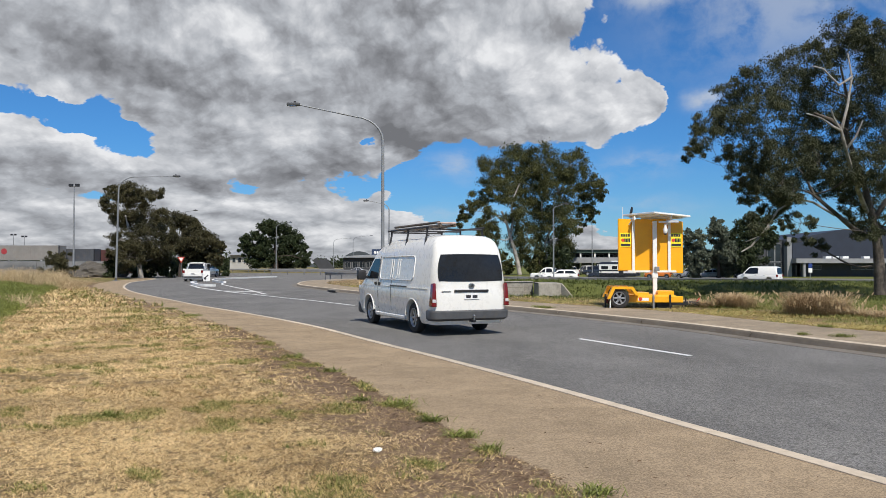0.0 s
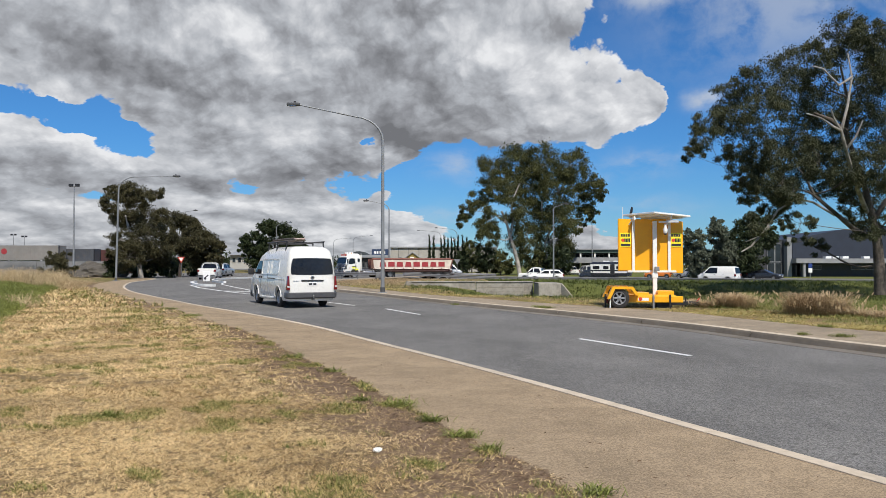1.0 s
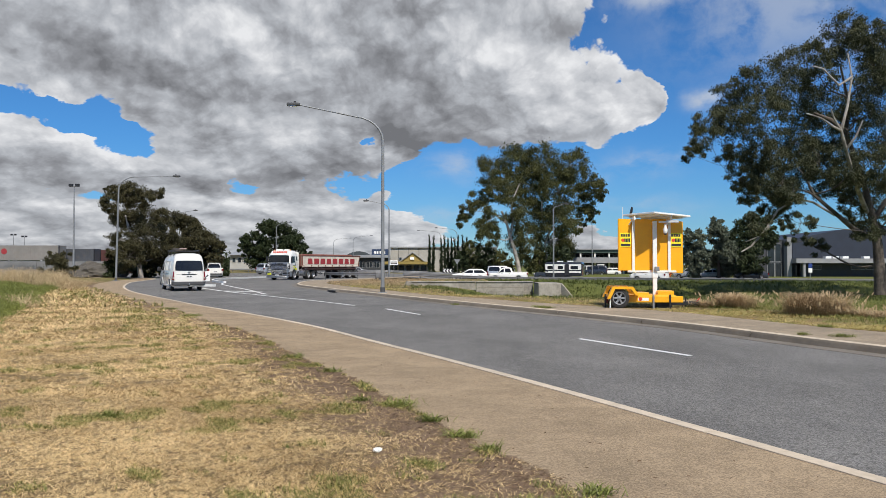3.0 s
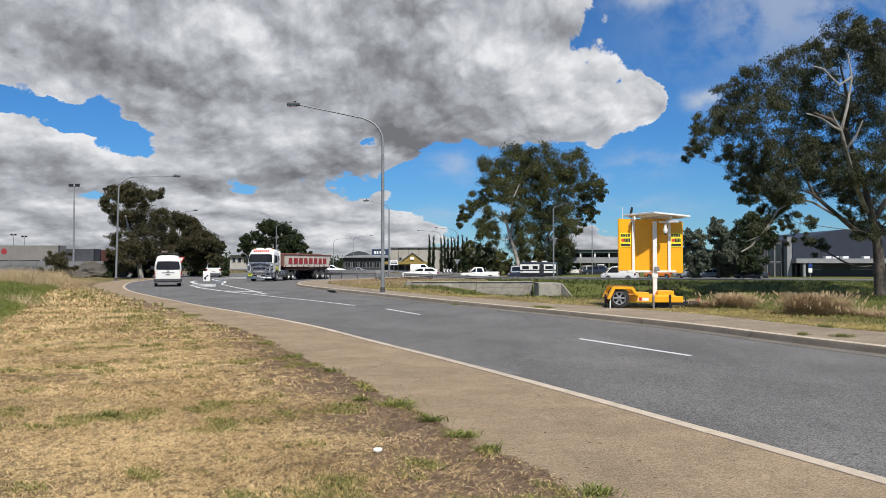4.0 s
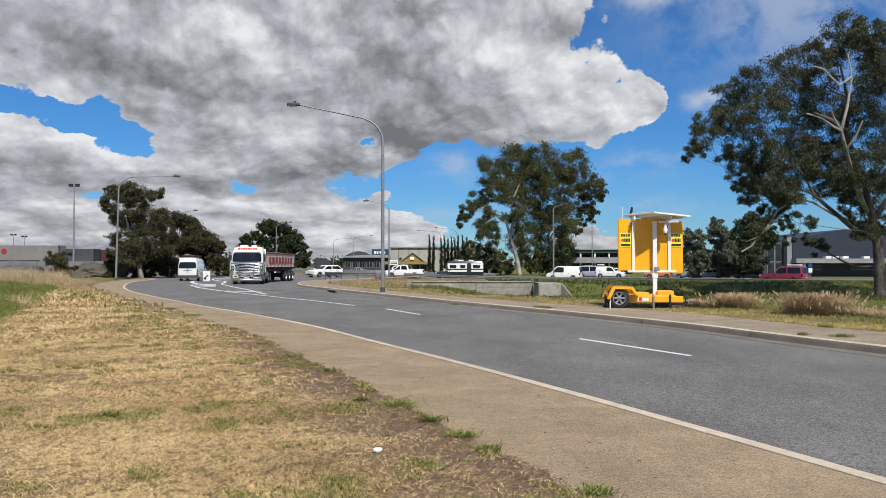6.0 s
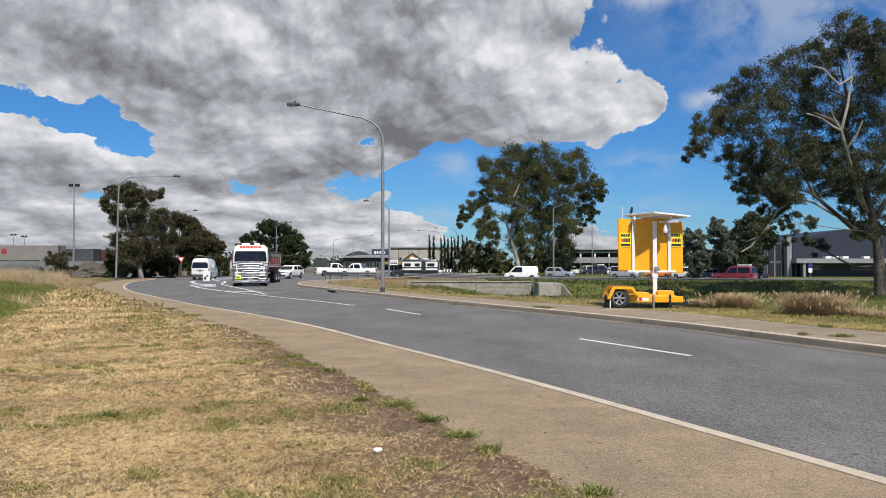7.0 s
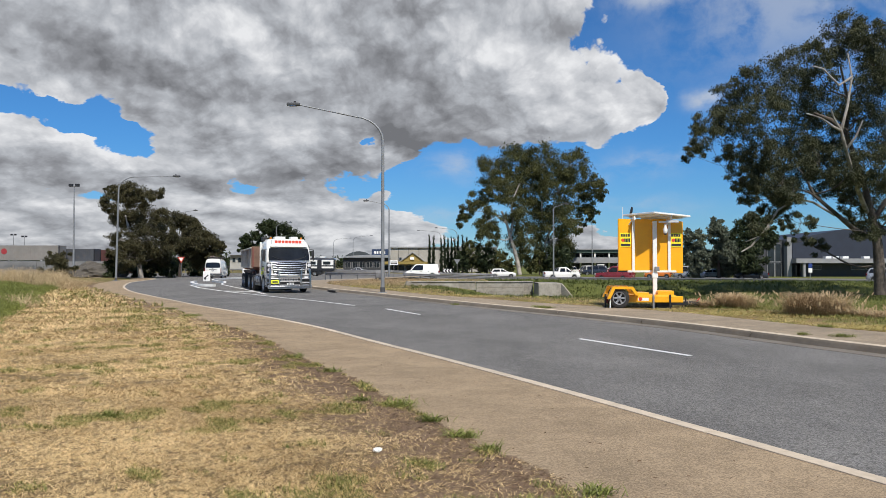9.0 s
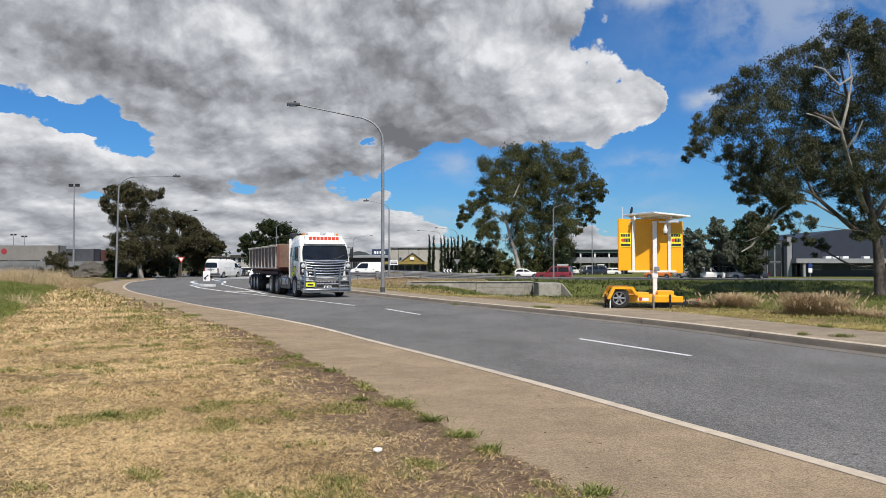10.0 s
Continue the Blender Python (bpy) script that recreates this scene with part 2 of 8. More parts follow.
M = {
    "asphalt": asphalt_mat(),
    "path": gravel_mat("tan_seal", (0.30, 0.226, 0.145)),
    "far_path": gravel_mat("grey_tan_seal", (0.285, 0.23, 0.165)),
    "ground": ground_mat(),
    "concrete": mat("concrete", (0.30, 0.275, 0.235), 0.9, var=0.22, scale=1.0, bump=0.4, bscale=40, rand=0.1, dirt=0.65, dirt_col=(0.10, 0.085, 0.07)),
    "kerb": mat("kerb_concrete", (0.19, 0.16, 0.125), 0.9, var=0.2, scale=1.5, bump=0.4, bscale=45, rand=0.12, dirt=0.5),
    "strip": mat("edge_concrete", (0.50, 0.42, 0.32), 0.9, var=0.15, scale=2.0, bump=0.3, bscale=50, rand=0.08, dirt=0.35, dirt_col=(0.28, 0.22, 0.15)),
    "gutter": mat("gutter_concrete", (0.165, 0.145, 0.12), 0.9, var=0.2, scale=1.5, bump=0.4, bscale=45, rand=0.12, dirt=0.5),
    "line": mat("road_paint", (0.70, 0.70, 0.68), 0.7, var=0.1, scale=3.0, dirt=0.5, dirt_col=(0.25, 0.25, 0.25)),
    "galv": mat("galvanised_steel", (0.24, 0.25, 0.26), 0.55, 0.35, var=0.15, scale=2.5, dirt=0.15),
    "rail": mat("weathered_rail_steel", (0.20, 0.20, 0.205), 0.55, 0.5, var=0.2, scale=1.5, dirt=0.2),
    "dark": mat("black_plastic", (0.018, 0.018, 0.02), 0.5, var=0.3, scale=5),
    "grey_plastic": mat("dark_grey_plastic", (0.06, 0.062, 0.066), 0.55, var=0.2, scale=4, dirt=0.2),
    "rubber": mat("tyre_rubber", (0.022, 0.021, 0.02), 0.85, var=0.3, scale=8, bump=0.3, bscale=70, dirt=0.25, dirt_col=(0.10, 0.085, 0.07)),
    "chrome": mat("polished_metal", (0.42, 0.41, 0.40), 0.3, 1.0, var=0.08, scale=5),
    "alloy": mat("alloy_rim", (0.42, 0.42, 0.43), 0.35, 0.8, var=0.15, scale=6, dirt=0.2),
    "white_paint": mat("white_vehicle_paint", (0.76, 0.745, 0.70), 0.3, var=0.03, scale=0.8, coat=0.5, dirt=0.06, dirt_col=(0.45, 0.41, 0.34)),
    "glass": glass_mat("dark_vehicle_glass"),
    "red_lens": mat("red_lens", (0.15, 0.005, 0.007), 0.15, var=0.2, scale=12, coat=0.6),
    "clear_lens": mat("clear_lens", (0.62, 0.62, 0.64), 0.1, 0.2, var=0.2, scale=15, coat=0.8),
    "amber": mat("amber_lens", (0.65, 0.22, 0.02), 0.2, var=0.15, scale=12),
    "plate": mat("number_plate", (0.72, 0.72, 0.70), 0.4, var=0.05, scale=4),
    "plate_bar": mat("plate_lettering", (0.03, 0.03, 0.035), 0.5, var=0.1, scale=4),
    "yellow": mat("signal_yellow_paint", (0.86, 0.40, 0.008), 0.42, var=0.05, scale=1.5, dirt=0.06, dirt_col=(0.45, 0.25, 0.06)),
    "label_yellow": mat("lemon_sticker", (0.82, 0.72, 0.03), 0.5, var=0.06, scale=4),
    "white": mat("white_paint", (0.80, 0.80, 0.78), 0.5, var=0.05, scale=2, dirt=0.12, dirt_col=(0.5, 0.46, 0.4)),
}


# ---- tools for meshes ----
def part(name, bm, material, parent=None, label="", smooth=False):
    """One bmesh as one mesh object, under its thing or part."""
    me = bpy.data.meshes.new(name)
    bm.normal_update()
    bm.to_mesh(me)
    bm.free()
    me.materials.append(material)
    if smooth:
        me.shade_smooth()
        me.set_sharp_from_angle(angle=radians(38))
    ob = new(name, me)
    if parent:
        ob.parent = parent
    if label:
        ob["label"] = label
    return ob


def raw(name, verts, faces, material, parent=None, smooth=False):
    me = bpy.data.meshes.new(name)
    me.from_pydata(verts, [], faces)
    me.materials.append(material)
    if smooth:
        me.shade_smooth()
    ob = new(name, me)
    if parent:
        ob.parent = parent
    return ob


def thing(name, label, category, m=None, group="", kind=""):
    ob = tagged(new(name), label, category, group, kind)
    if m is not None:
        ob.matrix_basis = m
    return ob


def box(x0, x1, y0, y1, z0, z1, bevel=0.0, seg=2, bm=None):
    b = bmesh.new()
    bmesh.ops.create_cube(b, size=1.0)
    bmesh.ops.transform(b, verts=b.verts, matrix=Matrix.Translation(((x0 + x1) / 2, (y0 + y1) / 2, (z0 + z1) / 2)) @
                        Matrix.Diagonal((abs(x1 - x0), abs(y1 - y0), abs(z1 - z0), 1)))
    if bevel:
        bmesh.ops.bevel(b, geom=b.edges[:], offset=bevel, segments=seg, affect="EDGES", profile=0.6)
    return join(bm, b)


def join(bm, b):
    if bm is None:
        return b
    me = bpy.data.meshes.new("joined")
    b.to_mesh(me)
    b.free()
    bm.from_mesh(me)
    bpy.data.meshes.remove(me)
    return bm


def turned(bm, m):
    bmesh.ops.transform(bm, verts=bm.verts, matrix=m)
    return bm


def tube(points, radii, sides=8, bm=None, cap=True):
    """A round bar along points; radii one number or one each."""
    b = bm if bm is not None else bmesh.new()
    pts = [Vector(p) for p in points]
    rs = [radii] * len(pts) if isinstance(radii, (int, float)) else list(radii)
    rings, up = [], None
    for i, p in enumerate(pts):
        d = (pts[min(i + 1, len(pts) - 1)] - pts[max(i - 1, 0)]).normalized()
        if up is None or abs(up.dot(d)) > 0.98:
            up = Vector((0, 0, 1)) if abs(d.z) < 0.9 else Vector((1, 0, 0))
        s = d.cross(up).normalized()
        up = s.cross(d).normalized()
        rings.append([b.verts.new(p + (s * math.cos(a) + up * math.sin(a)) * rs[i]) for a in (k * math.tau / sides for k in range(sides))])
    for r0, r1 in zip(rings, rings[1:]):
        for k in range(sides):
            b.faces.new((r0[k], r0[(k + 1) % sides], r1[(k + 1) % sides], r1[k]))
    if cap:
        b.faces.new(rings[0][::-1])
        b.faces.new(rings[-1])
    return b


def lathe(profile, sides=24, axis="y", bm=None, cap=True):
    """profile: (radius, place along the axis) from one end to the other."""
    b = bm if bm is not None else bmesh.new()
    rings = []
    for r, a in profile:
        ring = []
        for k in range(sides):
            c, s = math.cos(k * math.tau / sides) * r, math.sin(k * math.tau / sides) * r
            ring.append(b.verts.new({"x": (a, c, s), "y": (c, a, s), "z": (c, s, a)}[axis]))
        rings.append(ring)
    for r0, r1 in zip(rings, rings[1:]):
        for k in range(sides):
            b.faces.new((r0[k], r0[(k + 1) % sides], r1[(k + 1) % sides], r1[k]))
    for ring in (rings[0], rings[-1]):
        if cap and (ring[0].co - ring[sides // 2].co).length > 1e-4:
            b.faces.new(ring)
    bmesh.ops.remove_doubles(b, verts=b.verts, dist=1e-5)
    bmesh.ops.recalc_face_normals(b, faces=b.faces)
    return b


def smooth_line(pts, n=6):
    """Catmull-Rom through points of a plan."""
    p = [np.array(q, float) for q in pts]
    p = [2 * p[0] - p[1]] + p + [2 * p[-1] - p[-2]]
    out = []
    for i in range(1, len(p) - 2):
        for k in range(n):
            t = k / n
            out.append(0.5 * (2 * p[i] + (p[i + 1] - p[i - 1]) * t + (2 * p[i - 1] - 5 * p[i] + 4 * p[i + 1] - p[i + 2]) * t * t +
                              (3 * p[i] - p[i - 1] - 3 * p[i + 1] + p[i + 2]) * t ** 3))
    out.append(p[-2])
    return np.array(out)


def offset_line(line, d):
    """The line moved d metres to its right."""
    t = np.gradient(line, axis=0)
    t /= np.linalg.norm(t, axis=1)[:, None] + 1e-9
    return line + np.stack([t[:, 1], -t[:, 0]], 1) * d


def along(line, step):
    """The line walked in even steps."""
    seg = np.linalg.norm(np.diff(line, axis=0), axis=1)
    s = np.concatenate([[0], np.cumsum(seg)])
    q = np.arange(0, s[-1], step)
    return np.stack([np.interp(q, s, line[:, 0]), np.interp(q, s, line[:, 1])], 1)


def sheet(name, outline, z, material, parent=None):
    v = [(float(x), float(y), z) for x, y in outline]
    tris = tessellate_polygon([[Vector(p) for p in v]])
    bm = bmesh.new()
    vs = [bm.verts.new(p) for p in v]
    for t in tris:
        try:
            f = bm.faces.new([vs[i] for i in t])
        except ValueError:
            continue
        f.normal_update()
        if f.normal.z < 0:
            f.normal_flip()
    return part(name, bm, material, parent)


def ribbon(name, line, half, z0, z1, material, parent=None, gap=0.0):
    """A flat bar of paint or concrete along a line."""
    a, b = offset_line(line, -half), offset_line(line, half)
    verts, faces, n = [], [], len(line)
    for p, q in zip(a, b):
        verts += [(p[0], p[1], z1), (q[0], q[1], z1), (p[0], p[1], z0), (q[0], q[1], z0)]
    for i in range(n - 1):
        k = 4 * i
        faces += [(k, k + 4, k + 5, k + 1), (k + 2, k + 6, k + 4, k), (k + 1, k + 5, k + 7, k + 3)]
    faces += [(0, 1, 3, 2), (4 * n - 4, 4 * n - 2, 4 * n - 1, 4 * n - 3)]
    return raw(name, verts, [f[::-1] for f in faces], material, parent)


# ---- plan of the roads ----
NEAR_EDGE = smooth_line([(26, -52), (13.2, -18), (7.0, -3.6), (3.19, 5.55), (2.32, 7.61), (1.29, 9.98), (0, 12.77), (-1.43, 15.66), (-3.39, 19.69), (-6.17, 24.41),
                         (-9.4, 29.45), (-12.16, 34.16), (-15.1, 39.17), (-18.4, 45.2), (-21.9, 52.7), (-24.9, 60.3), (-27.5, 67.7), (-29.2, 75),
                         (-31.5, 84), (-36, 91), (-44, 97)], 5)
GRASS_EDGE = smooth_line([(23.8, -52), (11, -18), (4.4, -3.6), (0.93, 5.19), (0.35, 6.37), (-0.53, 8.58), (-1.46, 10.78), (-2.66, 13.24), (-4.4, 17.3),
                          (-6.9, 21.8), (-9.94, 27.5), (-12.9, 32.6), (-17.5, 40.6), (-23.4, 51.4), (-27.9, 61.8), (-31.1, 72), (-33.5, 83),
                          (-38, 89.5), (-47, 96)], 5)
FAR_KERB = smooth_line([(31, -50), (18.5, -16), (13.2, -1.4), (9.4, 8.8), (7.72, 13.4), (6.98, 15.43), (5.86, 18.9), (3.75, 23.6), (2.26, 26.53), (0.78, 29.6), (-0.7, 32.7),
                        (-2.6, 36.9), (-5.3, 42.9), (-8.0, 49.0), (-10.3, 55.0), (-11.4, 60.5), (-11.9, 66.5), (-10.9, 72.5), (-8.6, 79), (-5.5, 88), (-2.5, 97)], 5)
FAR_PATH = smooth_line([(34.4, -48), (21.5, -14), (16, 0), (12, 9.8), (9.51, 16.0), (8.5, 18.4), (7.2, 22.9), (5.32, 26.3), (3.5, 29.1), (1.36, 33.1), (-1.0, 37.4),
                        (-3.4, 43.5), (-5.9, 49.5), (-8.3, 56.5), (-9.2, 61), (-9.6, 66), (-8.6, 71.5), (-6.8, 78), (-3.4, 88), (-0.5, 97)], 5)
MAIN_NEAR = smooth_line([(-400, 103), (-120, 99), (-60, 97), (-34, 96), (0, 95.5), (12, 94), (24, 87.5), (36, 76.5), (50, 60), (82, 18), (140, -60)], 8)
MAIN_FAR = smooth_line([(-400, 146), (-120, 142), (-60, 141), (-34, 141), (0, 141), (26, 138), (50, 127), (74, 108), (94, 86), (126, 46), (190, -35)], 8)


def main_depth(x, y):
    """How far the land sinks towards the main road."""
    v = y - np.interp(x, MAIN_NEAR[:, 0], MAIN_NEAR[:, 1])
    return -0.6 * smoothstep((x + 14) / 24) * smoothstep((v + 20) / 12)


def inside(px, py, poly):
    """Which points lie in a closed outline, and how far they are from it."""
    hit = np.zeros(px.shape, bool)
    dist = np.full(px.shape, 1e9)
    x0, y0 = poly[-1]
    for x1, y1 in poly:
        cross = ((y0 > py) != (y1 > py))
        with np.errstate(divide="ignore", invalid="ignore"):
            hit ^= cross & (px < (x1 - x0) * (py - y0) / (y1 - y0 + 1e-12) + x0)
        dx, dy = x1 - x0, y1 - y0
        t = np.clip(((px - x0) * dx + (py - y0) * dy) / (dx * dx + dy * dy + 1e-12), 0, 1)
        dist = np.minimum(dist, np.hypot(px - x0 - t * dx, py - y0 - t * dy))
        x0, y0 = x1, y1
    return hit, dist


PAVED = np.concatenate([GRASS_EDGE, FAR_PATH[::-1]])
MAIN = np.concatenate([MAIN_NEAR, MAIN_FAR[::-1]])


def smoothstep(v):
    v = np.clip(v, 0, 1)
    return v * v * (3 - 2 * v)


def wave(x, y, f, seed):
    r = np.random.RandomState(seed)
    out = 0
    for k in range(5):
        a, ph = r.rand() * math.tau, r.rand() * math.tau
        out = out + np.sin((x * math.cos(a) + y * math.sin(a)) * f * (1 + 0.7 * k) + ph) / (1 + 0.5 * k)
    return out / 2.2


def right_of_road(x, y):
    """True on the far side of the road (the drain's side)."""
    q = np.concatenate([FAR_PATH, np.array([(-0.5, 600), (900, 600), (900, -48)])])
    hit, _ = inside(np.asarray(x, float), np.asarray(y, float), q)
    return hit


def ground_height(x, y):
    x, y = np.asarray(x, float), np.asarray(y, float)
    hit, dist = inside(x, y, PAVED)
    right = right_of_road(x, y)
    z = np.where(right, 0.125, 0.012) + 0.012 * wave(x, y, 2.1, 3) + 0.02 * wave(x, y, 0.5, 4) * np.clip(dist / 4, 0, 1)
    # the drain beside the road
    v = np.abs(y - (47 - 0.16 * np.clip(x, -5, 60))) / 12.5
    z = z - 1.25 * smoothstep(1.25 - 1.25 * v) * smoothstep((x + 1.0) / 7.0) * right
    # low bank along the verge's outer side
    z = z + 0.30 * smoothstep((-x - 9.8 - 0.457 * (y - 16.2)) / 3) * smoothstep((y - 8) / 8) * smoothstep((60 - y) / 15) * ~right
    z = z + 0.15 * smoothstep(dist / 30) * wave(x, y, 0.06, 8)
    z = z + main_depth(x, y)
    hit2, dist2 = inside(x, y, MAIN)
    z = np.where(hit2 & (dist2 > 0.3), main_depth(x, y) - 0.12, z)
    edge = np.where(hit, -dist, dist) + 0.12 + 0.05 * wave(x, y, 3.3, 5) + 0.05 * wave(x, y, 9.0, 6)
    low = -0.10
    k = smoothstep((edge + 0.34) / 0.34)
    return low + (z - low) * k, hit, dist, right


def make_ground():
    def axis(lo, hi, step, far_lo, far_hi, grow):
        a = list(np.arange(lo, hi, step))
        d = step
        while a[-1] < far_hi:
            d *= grow
            a.append(a[-1] + d)
        d = step
        while a[0] > far_lo:
            d *= grow
            a.insert(0, a[0] - d)
        return np.array(a)

    xs = axis(-16, 13, 0.2, -3500, 3500, 1.07)
    ys = axis(3.5, 36, 0.2, -400, 4200, 1.055)
    gx, gy = np.meshgrid(xs, ys)
    z, hit, dist, right = ground_height(gx, gy)
    nx, ny = len(xs), len(ys)
    me = bpy.data.meshes.new("ground")
    idx = np.arange(nx * ny).reshape(ny, nx)
    faces = np.stack([idx[:-1, :-1], idx[:-1, 1:], idx[1:, 1:], idx[1:, :-1]], -1).reshape(-1, 4)
    me.from_pydata(np.stack([gx, gy, z], -1).reshape(-1, 3).tolist(), [], faces.tolist())
    lush = me.attributes.new("lush", "FLOAT", "POINT")
    soil = me.attributes.new("soil", "FLOAT", "POINT")
    # drain banks: greener grass, also darkened to stand for the gum's shade
    g = np.where(right, 0.46 + 0.46 * smoothstep((dist - 4.5) / 4) - 0.35 * smoothstep((gy - 58) / 8) * (gx < 12), 0.16 + 0.16 * wave(gx, gy, 0.8, 11))
    g = g + 0.6 * smoothstep((-gx - 9.6 - 0.457 * (gy - 16.2) + 0.5 * wave(gx, gy, 0.7, 14)) / 1.0) * (gy < 60) * ~right
    g = np.where((~right) & (gy > 70), 0.5, g)
    s = np.where(right, 0.12, 0.70 - 0.36 * smoothstep((dist - 0.3) / 1.3) - 0.34 * smoothstep((dist - 1.2) / 1.0)) + 0.1 * wave(gx, gy, 1.2, 12)
    s = np.where(gy > 60, 0.25, s)
    lush.data.foreach_set("value", g.ravel().astype(np.float32))
    soil.data.foreach_set("value", s.ravel().astype(np.float32))
    me.materials.append(M["ground"])
    me.shade_smooth()
    return tagged(new("ground", me), "mown straw-coloured verge with green patches and a grassy drain", "ground", kind="structure")


ground = make_ground()

road = tagged(sheet("road", np.concatenate([NEAR_EDGE, FAR_KERB[::-1]]), 0.0, M["asphalt"]),
              "worn grey asphalt road curving to a junction", "road", kind="structure")
shoulder = tagged(sheet("pavement", np.concatenate([GRASS_EDGE, offset_line(NEAR_EDGE, -0.0)[::-1]]), 0.004, M["path"]),
                  "tan sealed footpath flush with the road", "pavement", kind="structure")
far_pave = tagged(sheet("pavement", np.concatenate([offset_line(FAR_KERB, 0.16), FAR_PATH[::-1]]), 0.135, M["far_path"]),
                  "grey-tan footpath behind a concrete kerb", "pavement", kind="structure")


def make_main_road():
    rows, cols = len(MAIN_NEAR), 24
    verts, faces = [], []
    for a, b in zip(MAIN_NEAR, MAIN_FAR):
        for k in range(cols + 1):
            q = a + (b - a) * k / cols
            verts.append((q[0], q[1], float(main_depth(q[0], q[1])) - 0.006))
    for i in range(rows - 1):
        for k in range(cols):
            p = i * (cols + 1) + k
            faces.append((p, p + cols + 1, p + cols + 2, p + 1))
    return tagged(raw("road", verts, [f[::-1] for f in faces], M["asphalt"], smooth=True), "grey asphalt main road behind guard rails", "road", kind="structure")


make_main_road()


def make_edge_strip():
    top = tagged(new("kerb_strip"), "flush pale concrete edge strip in long lengths", "kerb", kind="structure")
    line = along(NEAR_EDGE[10:], 0.325)
    for i in range(0, len(line) - 12, 12):
        seg = line[i:i + 13].copy()
        seg[-1] += (seg[-2] - seg[-1]) * 0.06
        ribbon("strip_length", seg, 0.075, -0.02, 0.014, M["strip"], top)
    return top


def make_far_kerb():
    top = tagged(new("kerb"), "worn concrete kerb and gutter along the far side", "kerb", kind="structure")
    prof = [(-0.42, -0.02), (-0.42, 0.006), (-0.06, 0.012), (-0.025, 0.10), (0.0, 0.135), (0.03, 0.148), (0.155, 0.146), (0.165, 0.05)]
    line = along(FAR_KERB[8:], 0.5)
    for i in range(0, len(line) - 8, 8):
        seg = line[i:i + 9].copy()
        seg[-1] += (seg[-2] - seg[-1]) * 0.05
        for name, pr, m in (("kerb_stone", prof[2:5], M["kerb"]), ("kerb_cap", prof[4:], M["strip"]), ("gutter_stone", prof[:3], M["gutter"])):
            verts, faces, k = [], [], len(pr)
            lines = [offset_line(seg, d) for d, z in pr]
            for j in range(len(seg)):
                verts += [(lines[q][j][0], lines[q][j][1], pr[q][1]) for q in range(k)]
            for j in range(len(seg) - 1):
                faces += [(j * k + q, j * k + q + 1, (j + 1) * k + q + 1, (j + 1) * k + q) for q in range(k - 1)]
            faces += [tuple(range(k))[::-1], tuple(range((len(seg) - 1) * k, len(seg) * k))]
            raw(name, verts, [f[::-1] for f in faces], m, top)
    return top


make_edge_strip()
make_far_kerb()


def paint(line, half, name="road_line"):
    return ribbon(name, np.array(line, float), half, 0.001, 0.006, M["line"], road_paint)


road_paint = tagged(new("road_marking"), "white painted lane lines on the asphalt", "road marking", kind="structure")
paint([(2.89, 16.25), (4.25, 13.24)], 0.055)
paint([(-2.02, 27.2), (-0.73, 24.13)], 0.055)

paint([(-3.4, 29.45), (-5.45, 33.1), (-7.62, 36.49), (-9.9, 40.27), (-11.43, 42.69)], 0.06)
paint([(-11.43, 42.69), (-14.1, 47.43), (-16.55, 52.05), (-19.23, 58.47)], 0.10)
paint([(-9.39, 40.66), (-12.0, 47.43), (-14.79, 54.03), (-17.59, 60.97), (-19.04, 66.68)], 0.08)
paint([(-13.47, 45.9), (-10.43, 44.01)], 0.18)
paint([(-18.97, 88.9), (-17.14, 88.9)], 0.3)


# ---- vehicles: x forward, z up, origin on the ground under the rear axle ----
def ring_body(levels, nc=4, bm=None):
    """A closed shell from level outlines (z, rear x, front x, half width, corner radius)."""
    b = bmesh.new()
    rings = []
    for z, x0, x1, hw, r in levels:
        r = min(r, hw * 0.95, (x1 - x0) * 0.48)
        ring = []
        for cx, cy, a0 in ((x1 - r, hw - r, 0), (x0 + r, hw - r, 90), (x0 + r, -hw + r, 180), (x1 - r, -hw + r, 270)):
            for k in range(nc + 1):
                a = radians(a0 + 90 * k / nc)
                ring.append(b.verts.new((cx + r * math.cos(a), cy + r * math.sin(a), z)))
        rings.append(ring)
    n = len(rings[0])
    for r0, r1 in zip(rings, rings[1:]):
        for k in range(n):
            b.faces.new((r0[k], r0[(k + 1) % n], r1[(k + 1) % n], r1[k]))
    b.faces.new(rings[0][::-1])
    b.faces.new(rings[-1])
    return join(bm, b)


def level_at(levels, z, col):
    return float(np.interp(z, [v[0] + i * 1e-5 for i, v in enumerate(levels)], [v[col] for v in levels]))


